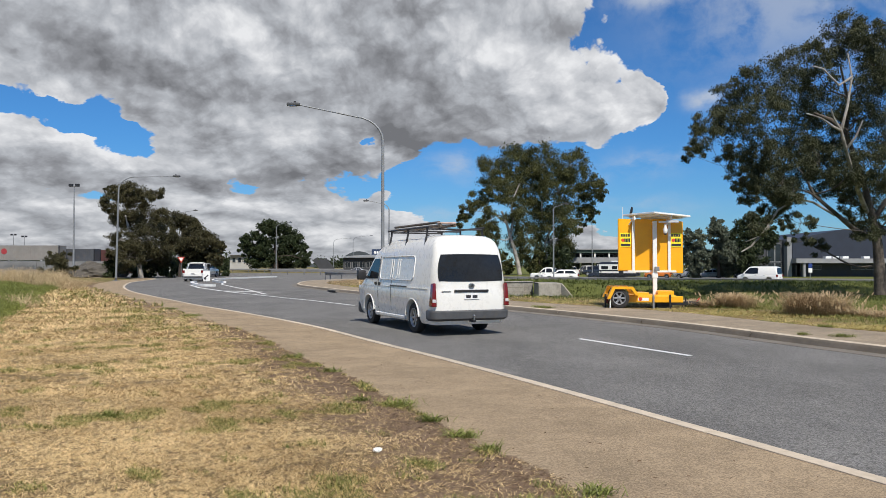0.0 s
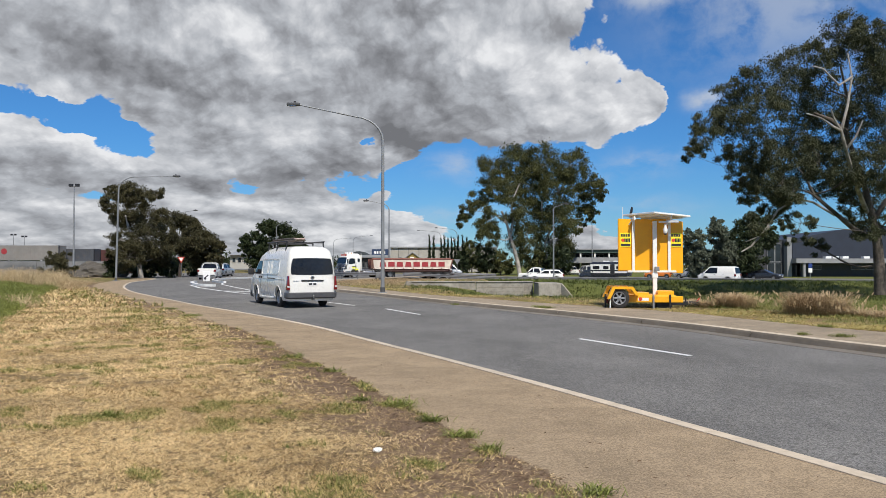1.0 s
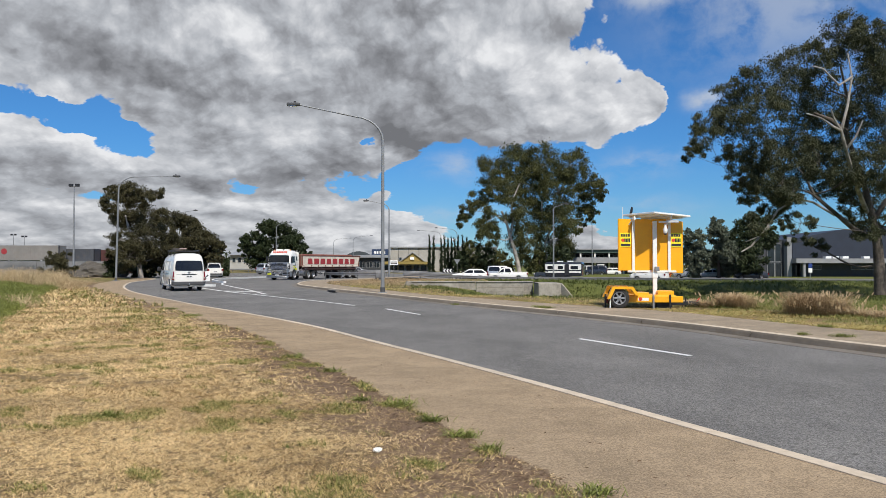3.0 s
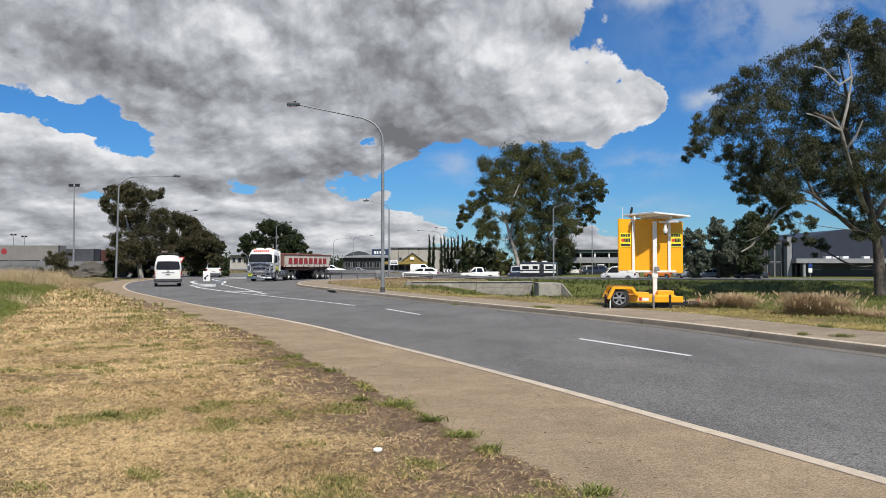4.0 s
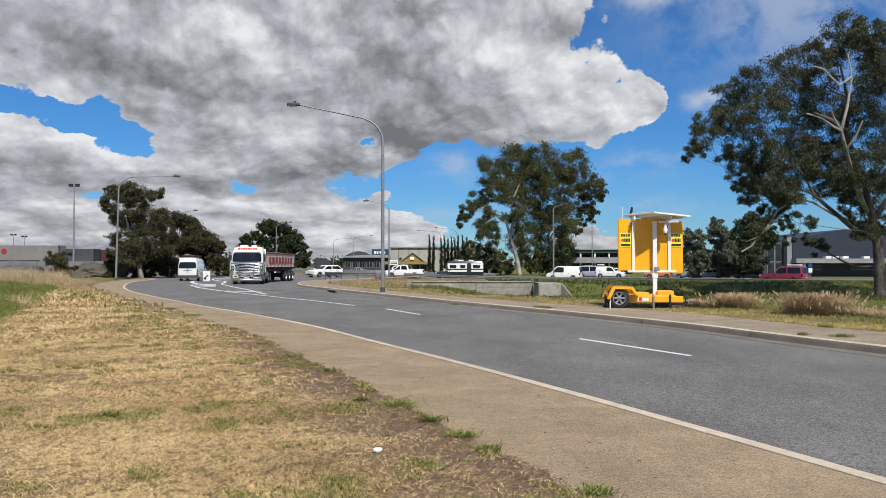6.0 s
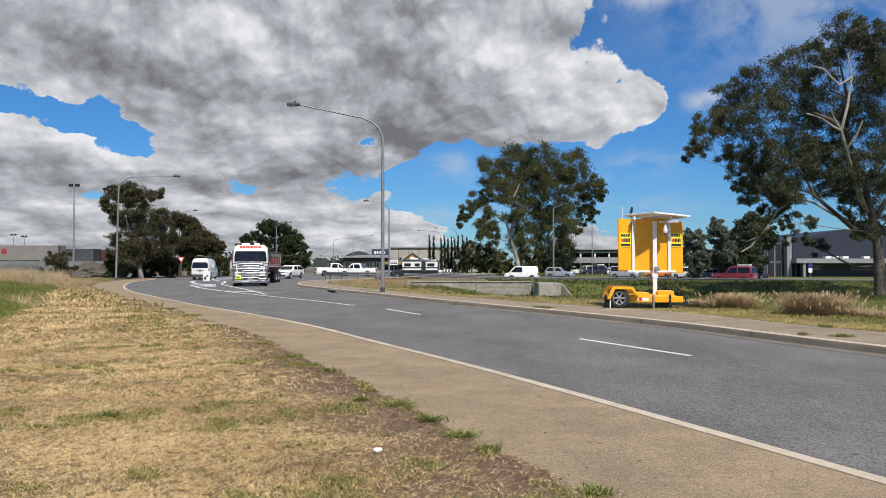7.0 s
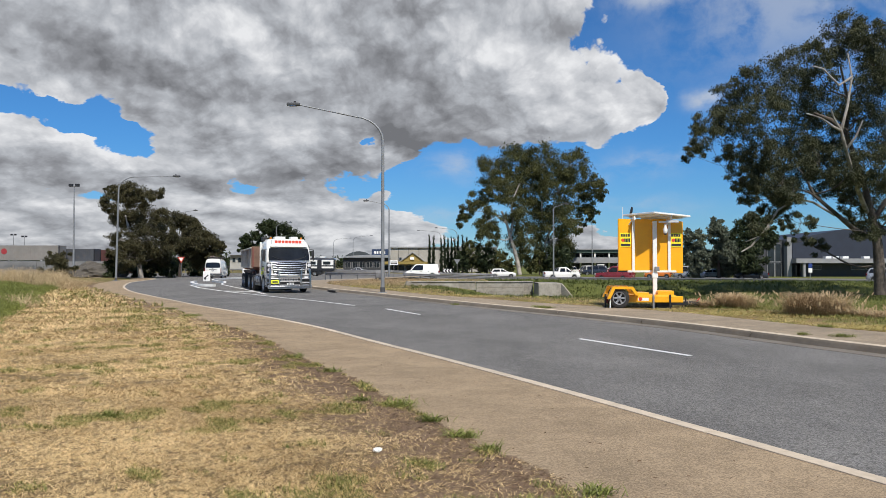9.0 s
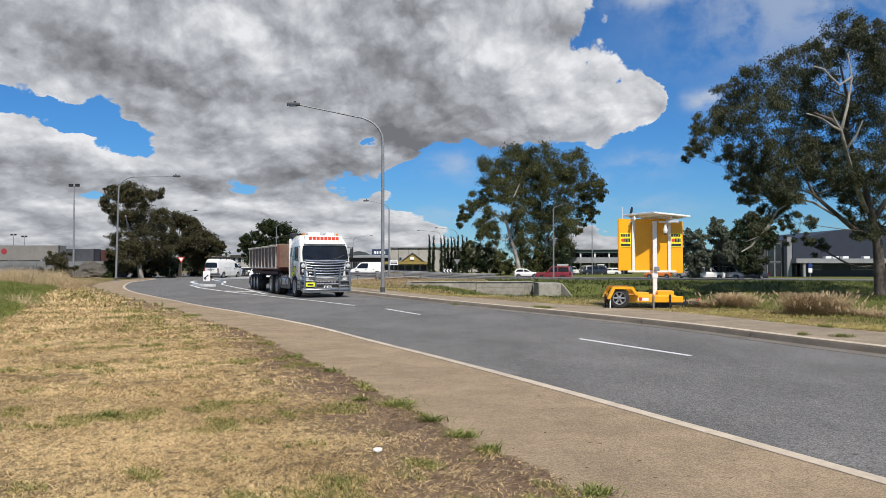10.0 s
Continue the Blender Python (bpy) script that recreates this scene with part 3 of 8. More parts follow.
def pane(levels, face, corners, material, parent, name, out=0.006, soft=0.1, label=""):
    """A panel that follows a shell. face: left, right (corners are x, z) or front, rear (corners are y, z)."""
    n, mrow, grid = 6, 6, []
    bm = bmesh.new()
    c = [Vector(q) for q in corners]
    for j in range(mrow + 1):
        row = []
        for i in range(n + 1):
            u, v = 2 * i / n - 1, 2 * j / mrow - 1
            u, v = u * math.sqrt(1 - soft * v * v), v * math.sqrt(1 - soft * u * u)
            s, t = (u + 1) / 2, (v + 1) / 2
            a, z = (c[0] * (1 - s) + c[1] * s) * (1 - t) + (c[3] * (1 - s) + c[2] * s) * t
            if face in ("left", "right"):
                y = level_at(levels, z, 3) + out
                row.append(bm.verts.new((a, y if face == "left" else -y, z)))
            else:
                x = level_at(levels, z, 2) + out if face == "front" else level_at(levels, z, 1) - out
                row.append(bm.verts.new((x, a, z)))
        grid.append(row)
    for j in range(mrow):
        for i in range(n):
            bm.faces.new((grid[j][i], grid[j][i + 1], grid[j + 1][i + 1], grid[j + 1][i]))
    inward = {"left": (0, -0.03, 0), "right": (0, 0.03, 0), "front": (-0.03, 0, 0), "rear": (0.03, 0, 0)}[face]
    rim = [e for e in bm.edges if e.is_boundary]
    ext = bmesh.ops.extrude_edge_only(bm, edges=rim)
    bmesh.ops.translate(bm, vec=inward, verts=[v for v in ext["geom"] if isinstance(v, bmesh.types.BMVert)])
    bmesh.ops.recalc_face_normals(bm, faces=bm.faces)
    mid = grid[mrow // 2][n // 2]
    mid.normal_update()
    if mid.normal.dot(Vector(inward)) > 0:
        bmesh.ops.reverse_faces(bm, faces=bm.faces)
    return part(name, bm, material, parent, label, smooth=True)


def cut_wheels(ob, places, r, depth=0.34):
    """Wheel arches cut through the sides of a shell."""
    bm2 = bmesh.new()
    for x, y in places:
        s = 1 if y > 0 else -1
        one = lathe([(r, y - s * depth), (r, y + s * 0.3)], 28, "y")
        turned(one, Matrix.Translation((x, 0, r * 0.95)))
        join(bm2, one)
    cutter = part("cutter", bm2, M["dark"])
    mod = ob.modifiers.new("arches", "BOOLEAN")
    mod.operation, mod.object, mod.solver = "DIFFERENCE", cutter, "EXACT"
    bpy.context.view_layer.update()
    me = bpy.data.meshes.new_from_object(ob.evaluated_get(bpy.context.evaluated_depsgraph_get()))
    ob.modifiers.clear()
    ob.data = me
    me.materials.clear()
    me.materials.append(ob_material[ob.name])
    bpy.data.objects.remove(cutter)


ob_material = {}


def shell(name, levels, material, parent, arches=(), r=0.4, depth=0.34, label="", nc=4):
    ob = part(name, ring_body(levels, nc), material, None, label, smooth=True)
    ob_material[ob.name] = material
    if arches:
        cut_wheels(ob, arches, r, depth)
        ob.data.shade_smooth()
        ob.data.set_sharp_from_angle(angle=radians(38))
    ob.parent = parent
    return ob


WHEELS = {}


def wheel(parent, x, y, r, w, spokes=7, rim="alloy", name="wheel"):
    """An Empty at the hub that carries tyre and rim; meshes are shared between alike wheels."""
    side = 1 if y > 0 else -1
    key = (r, w, spokes, rim)
    if key not in WHEELS:
        t = lathe([(0.0, -w / 2), (r * 0.60, -w / 2), (r * 0.9, -w / 2), (r * 0.97, -w * 0.44), (r, -w * 0.3), (r, w * 0.3), (r * 0.97, w * 0.44), (r * 0.9, w / 2),
                   (r * 0.66, w / 2), (r * 0.62, w * 0.4), (r * 0.6, w * 0.06), (0.0, w * 0.04)], 28)
        tyre = part("tyre", t, M["rubber"], None, smooth=True)
        rm = lathe([(r * 0.655, w * 0.47), (r * 0.62, w * 0.47), (r * 0.56, w * 0.36), (r * 0.55, w * 0.2), (r * 0.61, w * 0.2)], 28, cap=False)
        lathe([(r * 0.17, w * 0.0), (r * 0.17, w * 0.36), (r * 0.12, w * 0.42), (0.0, w * 0.42)], 16, "y", rm)
        for k in range(spokes):
            s = box(r * 0.12, r * 0.6, w * 0.05, w * 0.33, -r * 0.085, r * 0.085, r * 0.02, 1)
            turned(s, Matrix.Rotation(k * math.tau / spokes, 4, "Y"))
            join(rm, s)
        WHEELS[key] = (tyre.data, part("rim", rm, M[rim], None, smooth=True).data)
        for o in [o for o in bpy.data.objects if o.data in WHEELS[key]]:
            bpy.data.objects.remove(o)
    hub = new(name)
    hub.parent = parent
    hub.matrix_basis = pose(x, y, r, 0, 0, 0 if side > 0 else 180)
    for nm, me in zip(("tyre", "rim"), WHEELS[key]):
        new(nm, me).parent = hub
    return hub


def plate(parent, x, y, z, face=-1, w=0.37, h=0.13):
    """Number plate with a plain dark bar."""
    p = part("number_plate", box(x - 0.008, x + 0.008, y - w / 2, y + w / 2, z - h / 2, z + h / 2, 0.004, 1), M["plate"], parent)
    for k in (-1, 1):
        part("plate_bar", box(x + face * 0.009, x + face * 0.011, y + k * w * 0.22 - w * 0.16, y + k * w * 0.22 + w * 0.16, z - h * 0.25, z + h * 0.25), M["plate_bar"], p)


def make_van():
    v = thing("panel_van", "white high-roof panel van with a black roof rack and ladder", "van")
    lv = [(0.24, -1.10, 4.02, 0.84, 0.15), (0.34, -1.18, 4.12, 0.90, 0.2), (0.52, -1.2, 4.16, 0.93, 0.24), (0.80, -1.2, 4.13, 0.945, 0.26), (0.98, -1.2, 4.05, 0.94, 0.28),
          (1.08, -1.19, 3.92, 0.93, 0.3), (1.16, -1.185, 3.72, 0.92, 0.2), (1.80, -1.11, 2.98, 0.835, 0.17), (1.93, -1.09, 2.78, 0.808, 0.19),
          (2.06, -1.06, 2.42, 0.765, 0.22), (2.15, -1.01, 2.12, 0.70, 0.26), (2.205, -0.92, 1.8, 0.59, 0.28), (2.235, -0.7, 1.4, 0.40, 0.25)]
    W = [(0.0, 0.80), (0.0, -0.80), (3.11, 0.80), (3.11, -0.80)]
    shell("body", lv, M["white_paint"], v, [(0, 0.93), (0, -0.93), (3.11, 0.93), (3.11, -0.93)], 0.395, 0.36)
    part("floor_pan", box(-0.95, 3.8, -0.62, 0.62, 0.25, 0.5), M["dark"], v)
    for nm, face, cs in (("rear_window", "rear", ((-0.82, 1.19), (0.82, 1.19), (0.74, 1.80), (-0.74, 1.80))),
                         ("windscreen", "front", ((-0.78, 1.2), (0.78, 1.2), (0.68, 1.82), (-0.68, 1.82)))):
        pane(lv, face, cs, M["glass"], v, nm, 0.008)
    for face in ("left", "right"):
        pane(lv, face, ((2.42, 1.2), (3.42, 1.2), (2.84, 1.72), (2.42, 1.72)), M["glass"], v, "side_window", 0.006, 0.04)
        # pressed side panels with raised rims
        pane(lv, face, ((0.0, 1.22), (2.26, 1.22), (2.26, 1.74), (0.0, 1.74)), M["white_paint"], v, "side_panel", 0.004, 0.03)
        sgn = 1 if face == "left" else -1
        on = lambda x, z: (x, sgn * (level_at(lv, z, 3) + 0.004), z)
        part("panel_rim", tube([on(*q) for q in ((0.1, 1.20), (2.2, 1.20), (2.28, 1.28), (2.28, 1.68), (2.2, 1.76), (0.06, 1.76), (-0.02, 1.68), (-0.02, 1.28), (0.1, 1.20))], 0.014, 6), M["white_paint"], v, smooth=True)
        for x0 in (0.92, 1.06, 1.36, 1.5):
            part("panel_rib", tube([on(x0, z) for z in (1.25, 1.45, 1.71)], 0.012, 6), M["white_paint"], v, smooth=True)
        part("slide_rail", box(0.35, 1.45, sgn * 0.925, sgn * 0.955, 1.035, 1.065, 0.008, 1), M["grey_plastic"], v)
        part("rub_strip", box(-0.9, 3.6, sgn * 0.928, sgn * 0.946, 1.02, 1.032), M["white_paint"], v)
        for x0 in (2.38, 1.42):
            part("door_seam", tube([(x0, sgn * level_at(lv, z, 3) + sgn * 0.001, z) for z in (0.45, 0.8, 1.0, 1.2, 1.5, 1.78)], 0.007, 5), M["dark"], v)
        part("roof_seam", tube([(-0.9, sgn * 0.757, 2.0), (2.3, sgn * 0.757, 2.0)], 0.009, 5), M["grey_plastic"], v)
        part("sill", box(0.5, 2.6, sgn * 0.86, sgn * 0.935, 0.27, 0.36, 0.02, 1), M["white_paint"], v)
        part("door_handle", box(2.2, 2.33, sgn * 0.93, sgn * 0.965, 1.03, 1.12, 0.012, 2), M["dark"], v)
        part("door_handle", box(2.48, 2.6, sgn * 0.93, sgn * 0.965, 1.04, 1.12, 0.012, 2), M["dark"], v)
        mir = part("wing_mirror", box(3.22, 3.38, sgn * 0.98, sgn * 1.2, 1.16, 1.42, 0.04, 2), M["dark"], v, smooth=True)
        part("mirror_arm", box(3.26, 3.36, sgn * 0.88, sgn * 1.02, 1.2, 1.27, 0.02, 1), M["dark"], mir)
        tb = box(-1.212, -1.02, sgn * 0.83, sgn * 0.952, 0.64, 1.16, 0.035, 3)
        for q in tb.verts:
            q.co.y -= sgn * 0.05 * max(0.0, (q.co.z - 0.98) / 0.18) * (abs(q.co.y) > 0.9) - sgn * 0.03 * max(0.0, (q.co.z - 1.0) / 0.16) * (abs(q.co.y) < 0.86)
        tl = part("tail_light", tb, M["red_lens"], v, "dark red tail light with rounded top", smooth=True)
        part("reverse_lens", box(-1.218, -1.15, sgn * 0.848, sgn * 0.938, 0.73, 0.81, 0.012, 1), M["clear_lens"], tl)
        part("headlight", box(3.96, 4.14, sgn * 0.62, sgn * 0.90, 0.80, 1.0, 0.04, 2), M["clear_lens"], v, smooth=True)
        for wx in (0.0, 3.11):
            part("arch_lip", tube([(wx + 0.41 * math.cos(a), sgn * 0.935, 0.37 + 0.41 * math.sin(a)) for a in np.linspace(0.05, math.pi - 0.05, 13)], 0.022, 6),
                 M["white_paint"], v, smooth=True)
    part("rear_bumper", ring_body([(0.33, -1.2, -0.72, 0.9, 0.16), (0.38, -1.27, -0.72, 0.955, 0.2), (0.53, -1.27, -0.72, 0.96, 0.2), (0.56, -1.22, -0.72, 0.94, 0.18)]),
         M["grey_plastic"], v, "dark grey plastic rear bumper", smooth=True)
    part("front_bumper", ring_body([(0.24, 3.72, 4.16, 0.9, 0.2), (0.3, 3.72, 4.22, 0.94, 0.24), (0.5, 3.72, 4.22, 0.94, 0.24), (0.54, 3.75, 4.18, 0.92, 0.2)]),
         M["grey_plastic"], v, smooth=True)
    part("tow_bar", box(-1.36, -1.1, -0.04, 0.04, 0.3, 0.36, 0.01, 1), M["dark"], v)
    part("tow_ball", turned(lathe([(0.0, 0.09), (0.025, 0.08), (0.03, 0.06), (0.02, 0.03), (0.02, -0.03), (0, -0.03)], 12, "z"), Matrix.Translation((-1.34, 0.0, 0.38))), M["chrome"], v)
    part("handle_trim", box(-1.225, -1.18, -0.42, 0.42, 0.955, 1.01, 0.015, 2), M["dark"], v)
    part("badge", turned(lathe([(0.075, 0.0), (0.075, 0.012), (0.045, 0.014), (0.045, 0.0)], 20, "x"), Matrix.Translation((-1.205, 0, 1.1)) @ Matrix.Diagonal((-1, 1, 0.72, 1))), M["chrome"], v)
    part("badge_bar", box(-1.206, -1.2, 0.5, 0.72, 0.96, 0.985), M["chrome"], v)
    part("high_stop_lamp", box(-1.075, -1.02, -0.14, 0.14, 1.855, 1.885, 0.008, 1), M["red_lens"], v)
    plate(v, -1.21, 0.0, 0.86)
    rack = part("roof_rack", tube([(-0.45, 0.70, 2.42), (2.25, 0.70, 2.42)], 0.022, 8), M["dark"], v, "black steel roof rack")
    part("rack_rail", tube([(-0.45, -0.70, 2.42), (2.25, -0.70, 2.42)], 0.022, 8), M["dark"], rack)
    for x in (-0.35, 0.85, 2.0):
        part("cross_bar", tube([(x, -0.72, 2.38), (x, 0.72, 2.38)], 0.02, 8), M["dark"], rack)
        for s in (-1, 1):
            part("rack_foot", tube([(x, s * 0.76, 2.0), (x, s * 0.70, 2.30), (x, s * 0.70, 2.43)], 0.026, 8), M["dark"], rack)
    lad = part("ladder", tube([(-0.5, 0.42, 2.46), (2.75, 0.42, 2.46)], 0.032, 8), M["old_alloy"], v, "dull grey aluminium extension ladder")
    part("ladder_rail", tube([(-0.5, 0.06, 2.46), (2.75, 0.06, 2.46)], 0.032, 8), M["old_alloy"], lad)
    part("ladder_rail", tube([(-0.3, 0.38, 2.54), (2.6, 0.38, 2.54)], 0.03, 8), M["old_alloy"], lad)
    for k in range(11):
        part("rung", tube([(-0.35 + 0.3 * k, 0.06, 2.46), (-0.35 + 0.3 * k, 0.42, 2.46)], 0.016, 6), M["old_alloy"], lad)
    part("warning_cloth", box(-0.5, -0.25, 0.03, 0.43, 2.49, 2.54, 0.02, 1), M["label_white_red"], lad, "white and red end cloth")
    wheels = [wheel(v, x, y, 0.345, 0.2, 7) for x, y in W]
    return v, wheels


def make_tractor():
    v = thing("prime_mover", "white cab-over prime mover with chrome bull bar", "truck")
    lv = [(0.62, 3.55, 5.38, 1.16, 0.1), (0.9, 3.45, 5.48, 1.22, 0.16), (1.72, 3.4, 5.5, 1.24, 0.18), (1.80, 3.4, 5.48, 1.235, 0.2), (2.48, 3.4, 5.30, 1.20, 0.22),
          (2.62, 3.42, 5.2, 1.18, 0.25), (2.86, 3.5, 4.98, 1.12, 0.3), (2.98, 3.62, 4.75, 1.0, 0.3), (3.0, 3.8, 4.6, 0.85, 0.25)]
    shell("cab", lv, M["white_paint"], v, [(4.3, 1.22), (4.3, -1.22)], 0.6, 0.6)
    pane(lv, "front", ((-1.15, 1.80), (1.15, 1.80), (1.09, 2.47), (-1.09, 2.47)), M["glass"], v, "windscreen", 0.016, 0.05)
    part("dash_shelf", box(5.40, 5.53, -1.12, 1.12, 1.75, 1.79, 0.01, 1), M["dark"], v)
    for s in (-1, 1):
        part("wiper", tube([(5.53, s * 0.15, 1.80), (5.50, s * 0.55, 1.86), (5.46, s * 0.95, 2.02)], 0.012, 5), M["dark"], v)
    grille = pane(lv, "front", ((-0.86, 0.98), (0.86, 0.98), (0.98, 1.74), (-0.98, 1.74)), M["dark"], v, "grille", 0.01, 0.02)
    for k in range(6):
        z = 1.0 + 0.125 * k
        w = 0.80 + 0.035 * k
        part("grille_bar", tube([(5.50, -w, z + 0.05), (5.56, -w * 0.6, z + 0.015), (5.58, 0, z), (5.56, w * 0.6, z + 0.015), (5.50, w, z + 0.05)], 0.024, 8), M["grille_blue"], grille, smooth=True)
    part("grille_brow", box(5.48, 5.55, -1.0, 1.0, 1.71, 1.77, 0.02, 2), M["grille_blue"], grille)
    part("bumper", box(4.95, 5.56, -1.22, 1.22, 0.34, 0.86, 0.06, 3), M["bumper_grey"], v, "dusty grey bumper", smooth=True)
    for z in (0.62, 0.72):
        for k in range(7):
            part("lamp_dot", box(5.57, 5.585, -0.46 + 0.14 * k, -0.36 + 0.14 * k, z + 0.03, z + 0.07, 0.008, 1), M["clear_lens"], v)
    part("bumper_intake", box(5.5, 5.575, -0.62, 0.62, 0.5, 0.78, 0.02, 1), M["dark"], v)
    bar = part("bull_bar", tube([(5.62, -1.2, 0.36), (5.78, -1.12, 0.36), (5.78, 1.12, 0.36), (5.62, 1.2, 0.36)], 0.05, 10), M["chrome"], v, "polished alloy bull bar", smooth=True)
    part("skid_plate", box(5.72, 5.78, -1.2, 1.2, 0.24, 0.46, 0.02, 2), M["alloy"], bar)
    for z, w in ((0.56, 1.2), (0.80, 1.2), (1.0, 1.18), (1.30, 1.08)):
        for s in (-1, 1):
            part("bar_tube", tube([(5.56, s * w, z), (5.76, s * (w - 0.08), z), (5.78, s * 0.55, z - 0.02)], 0.046, 8), M["chrome"], bar, smooth=True)
    part("bar_tube", tube([(5.78, -0.6, 0.64), (5.78, 0.6, 0.64)], 0.036, 8), M["chrome"], bar)
    for y in (-1.1, -0.6, 0.6, 1.1):
        part("bar_upright", tube([(5.77, y, 0.3), (5.79, y, 0.95), (5.74, y * (1.10 if abs(y) < 1 else 0.97), 1.42 if abs(y) < 1 else 1.34)], 0.052, 8), M["chrome"], bar, smooth=True)
    part("hazard_plate", box(5.8, 5.82, -1.05, -0.62, 0.52, 0.72, 0.01, 1), M["hazard"], v, "bright yellow warning plate")
    part("hazard_bar", box(5.82, 5.826, -0.98, -0.7, 0.58, 0.66), M["plate_bar"], v)
    plate(v, 5.8, 0.0, 0.5, 1, 0.37, 0.12)
    for s in (-1, 1):
        part("headlight", box(5.42, 5.56, s * 0.82, s * 1.2, 0.78, 0.98, 0.04, 2), M["clear_lens"], v, smooth=True)
        lamp = part("corner_lamp", box(5.34, 5.52, s * 0.98, s * 1.23, 1.08, 1.68, 0.05, 3), M["dark"], v, "tall headlamp cluster", smooth=True)
        for z, r in ((1.52, 0.105), (1.27, 0.085)):
            part("lamp_glass", turned(lathe([(0.0, 0.02), (r * 0.7, 0.015), (r, 0.0), (r, -0.03), (0.0, -0.03)], 16, "x"), Matrix.Translation((5.53, s * 1.11, z))), M["clear_lens"], lamp, smooth=True)
        face = "left" if s > 0 else "right"
        pane(lv, face, ((4.25, 1.78), (5.15, 1.7), (5.0, 2.4), (4.3, 2.4)), M["glass"], v, "side_window", 0.008, 0.06)
        pane(lv, face, ((3.62, 1.95), (3.92, 1.95), (3.92, 2.4), (3.62, 2.4)), M["glass"], v, "sleeper_window", 0.008, 0.1)
        pane(lv, face, ((4.3, 1.3), (4.6, 1.3), (4.6, 1.5), (4.3, 1.5)), M["hazard"], v, "door_badge", 0.006, 0.1, "lemon yellow door badge")
        mir = part("mirror", box(5.22, 5.36, s * 1.3, s * 1.44, 1.85, 2.36, 0.04, 2), M["dark"], v, smooth=True)
        part("mirror_arm", tube([(5.15, s * 1.15, 2.42), (5.28, s * 1.42, 2.4), (5.28, s * 1.42, 1.78), (5.15, s * 1.2, 1.72)], 0.02, 6), M["dark"], mir)
        part("step_box", box(4.9, 5.4, s * 0.98, s * 1.24, 0.36, 0.92, 0.03, 1), M["alloy"], v)
        for k in range(3):
            part("step", box(4.92, 5.36, s * 1.16, s * 1.265, 0.4 + 0.19 * k, 0.44 + 0.19 * k), M["dark"], v)
        tank = part("fuel_tank", turned(lathe([(0.0, -0.75), (0.3, -0.75), (0.33, -0.7), (0.33, 0.7), (0.3, 0.75), (0.0, 0.75)], 20, "x"),
                                        Matrix.Translation((2.35, s * 0.92, 0.72))), M["alloy"], v, "polished cylindrical fuel tank", smooth=True)
        for x in (1.9, 2.8):
            part("tank_strap", turned(lathe([(0.345, -0.03), (0.345, 0.03)], 20, "x"), Matrix.Translation((x, s * 0.92, 0.72))), M["dark"], tank)
        part("mudguard", tube([(1.42 * math.cos(a) * 1.0, s * 1.0, 0.52 + 0.72 * math.sin(a)) for a in np.linspace(0.5, math.pi - 0.5, 9)], 0.06, 6), M["dark"], v)
        part("side_panel", box(3.35, 3.42, s * 0.9, s * 1.24, 0.9, 2.85, 0.03, 1), M["white_paint"], v)
        for z, w in ((1.42, 0.36), (1.28, 0.5), (1.12, 0.3)):
            part("door_stripe", box(4.5 - w, 4.5 + w * 0.4, s * 1.238, s * 1.246, z, z + 0.07), M["hazard" if z < 1.4 else "bumper_grey"], v)
        part("door_line", tube([(4.2, s * 1.243, 1.0), (4.2, s * 1.243, 1.7), (4.22, s * 1.21, 2.44)], 0.01, 5), M["dark"], v)
        part("grab_rail", tube([(4.12, s * 1.25, 1.2), (4.12, s * 1.28, 1.25), (4.12, s * 1.26, 2.0), (4.12, s * 1.23, 2.05)], 0.018, 6), M["chrome"], v)
        part("side_skirt", box(1.5, 3.3, s * 1.08, s * 1.2, 0.36, 0.95, 0.03, 1), M["bumper_grey"], v)
        part("cab_stripe", box(3.8, 4.25, s * 1.236, s * 1.246, 1.0, 1.18, 0.004, 1), M["hazard"], v)
        part("indicator", box(5.0, 5.1, s * 1.235, s * 1.26, 1.2, 1.3, 0.01, 1), M["amber"], v)
    part("intake_snorkel", tube([(3.3, -1.0, 1.2), (3.3, -1.0, 2.9), (3.35, -1.0, 3.0)], 0.11, 10), M["dark"], v, smooth=True)
    part("snorkel_head", box(3.2, 3.55, -1.15, -0.85, 2.9, 3.14, 0.04, 2), M["dark"], v)
    part("exhaust", tube([(3.3, 1.0, 1.0), (3.3, 1.0, 3.05)], 0.08, 10), M["chrome"], v, smooth=True)
    sign = part("roof_sign", box(5.02, 5.16, -0.92, 0.92, 2.68, 2.96, 0.03, 2), M["white"], v, "white name board with red lettering bars")
    for k in range(8):
        y = -0.66 + 0.19 * k
        part("sign_bar", box(5.16, 5.168, y - 0.075, y + 0.075, 2.75, 2.9), M["red_paint"], sign)
    part("sun_visor", box(5.16, 5.42, -1.02, 1.02, 2.52, 2.6, 0.03, 1), M["white_paint"], v)
    for y, w in ((-0.35, 0.3), (0.45, 0.2)):
        part("air_unit", box(4.2, 4.75, y - w, y + w, 2.96, 3.13, 0.05, 2), M["white"], v, smooth=True)
    for y in (-0.85, 0.85):
        part("beacon", turned(lathe([(0.06, 0.0), (0.06, 0.1), (0.0, 0.12)], 12, "z"), Matrix.Translation((4.6, y, 2.98))), M["amber"], v)
    frm = part("chassis", box(-1.3, 4.9, 0.35, 0.47, 0.62, 0.86), M["rust_chassis"], v)
    part("chassis_beam", box(-1.3, 4.9, -0.47, -0.35, 0.62, 0.86), M["rust_chassis"], frm)
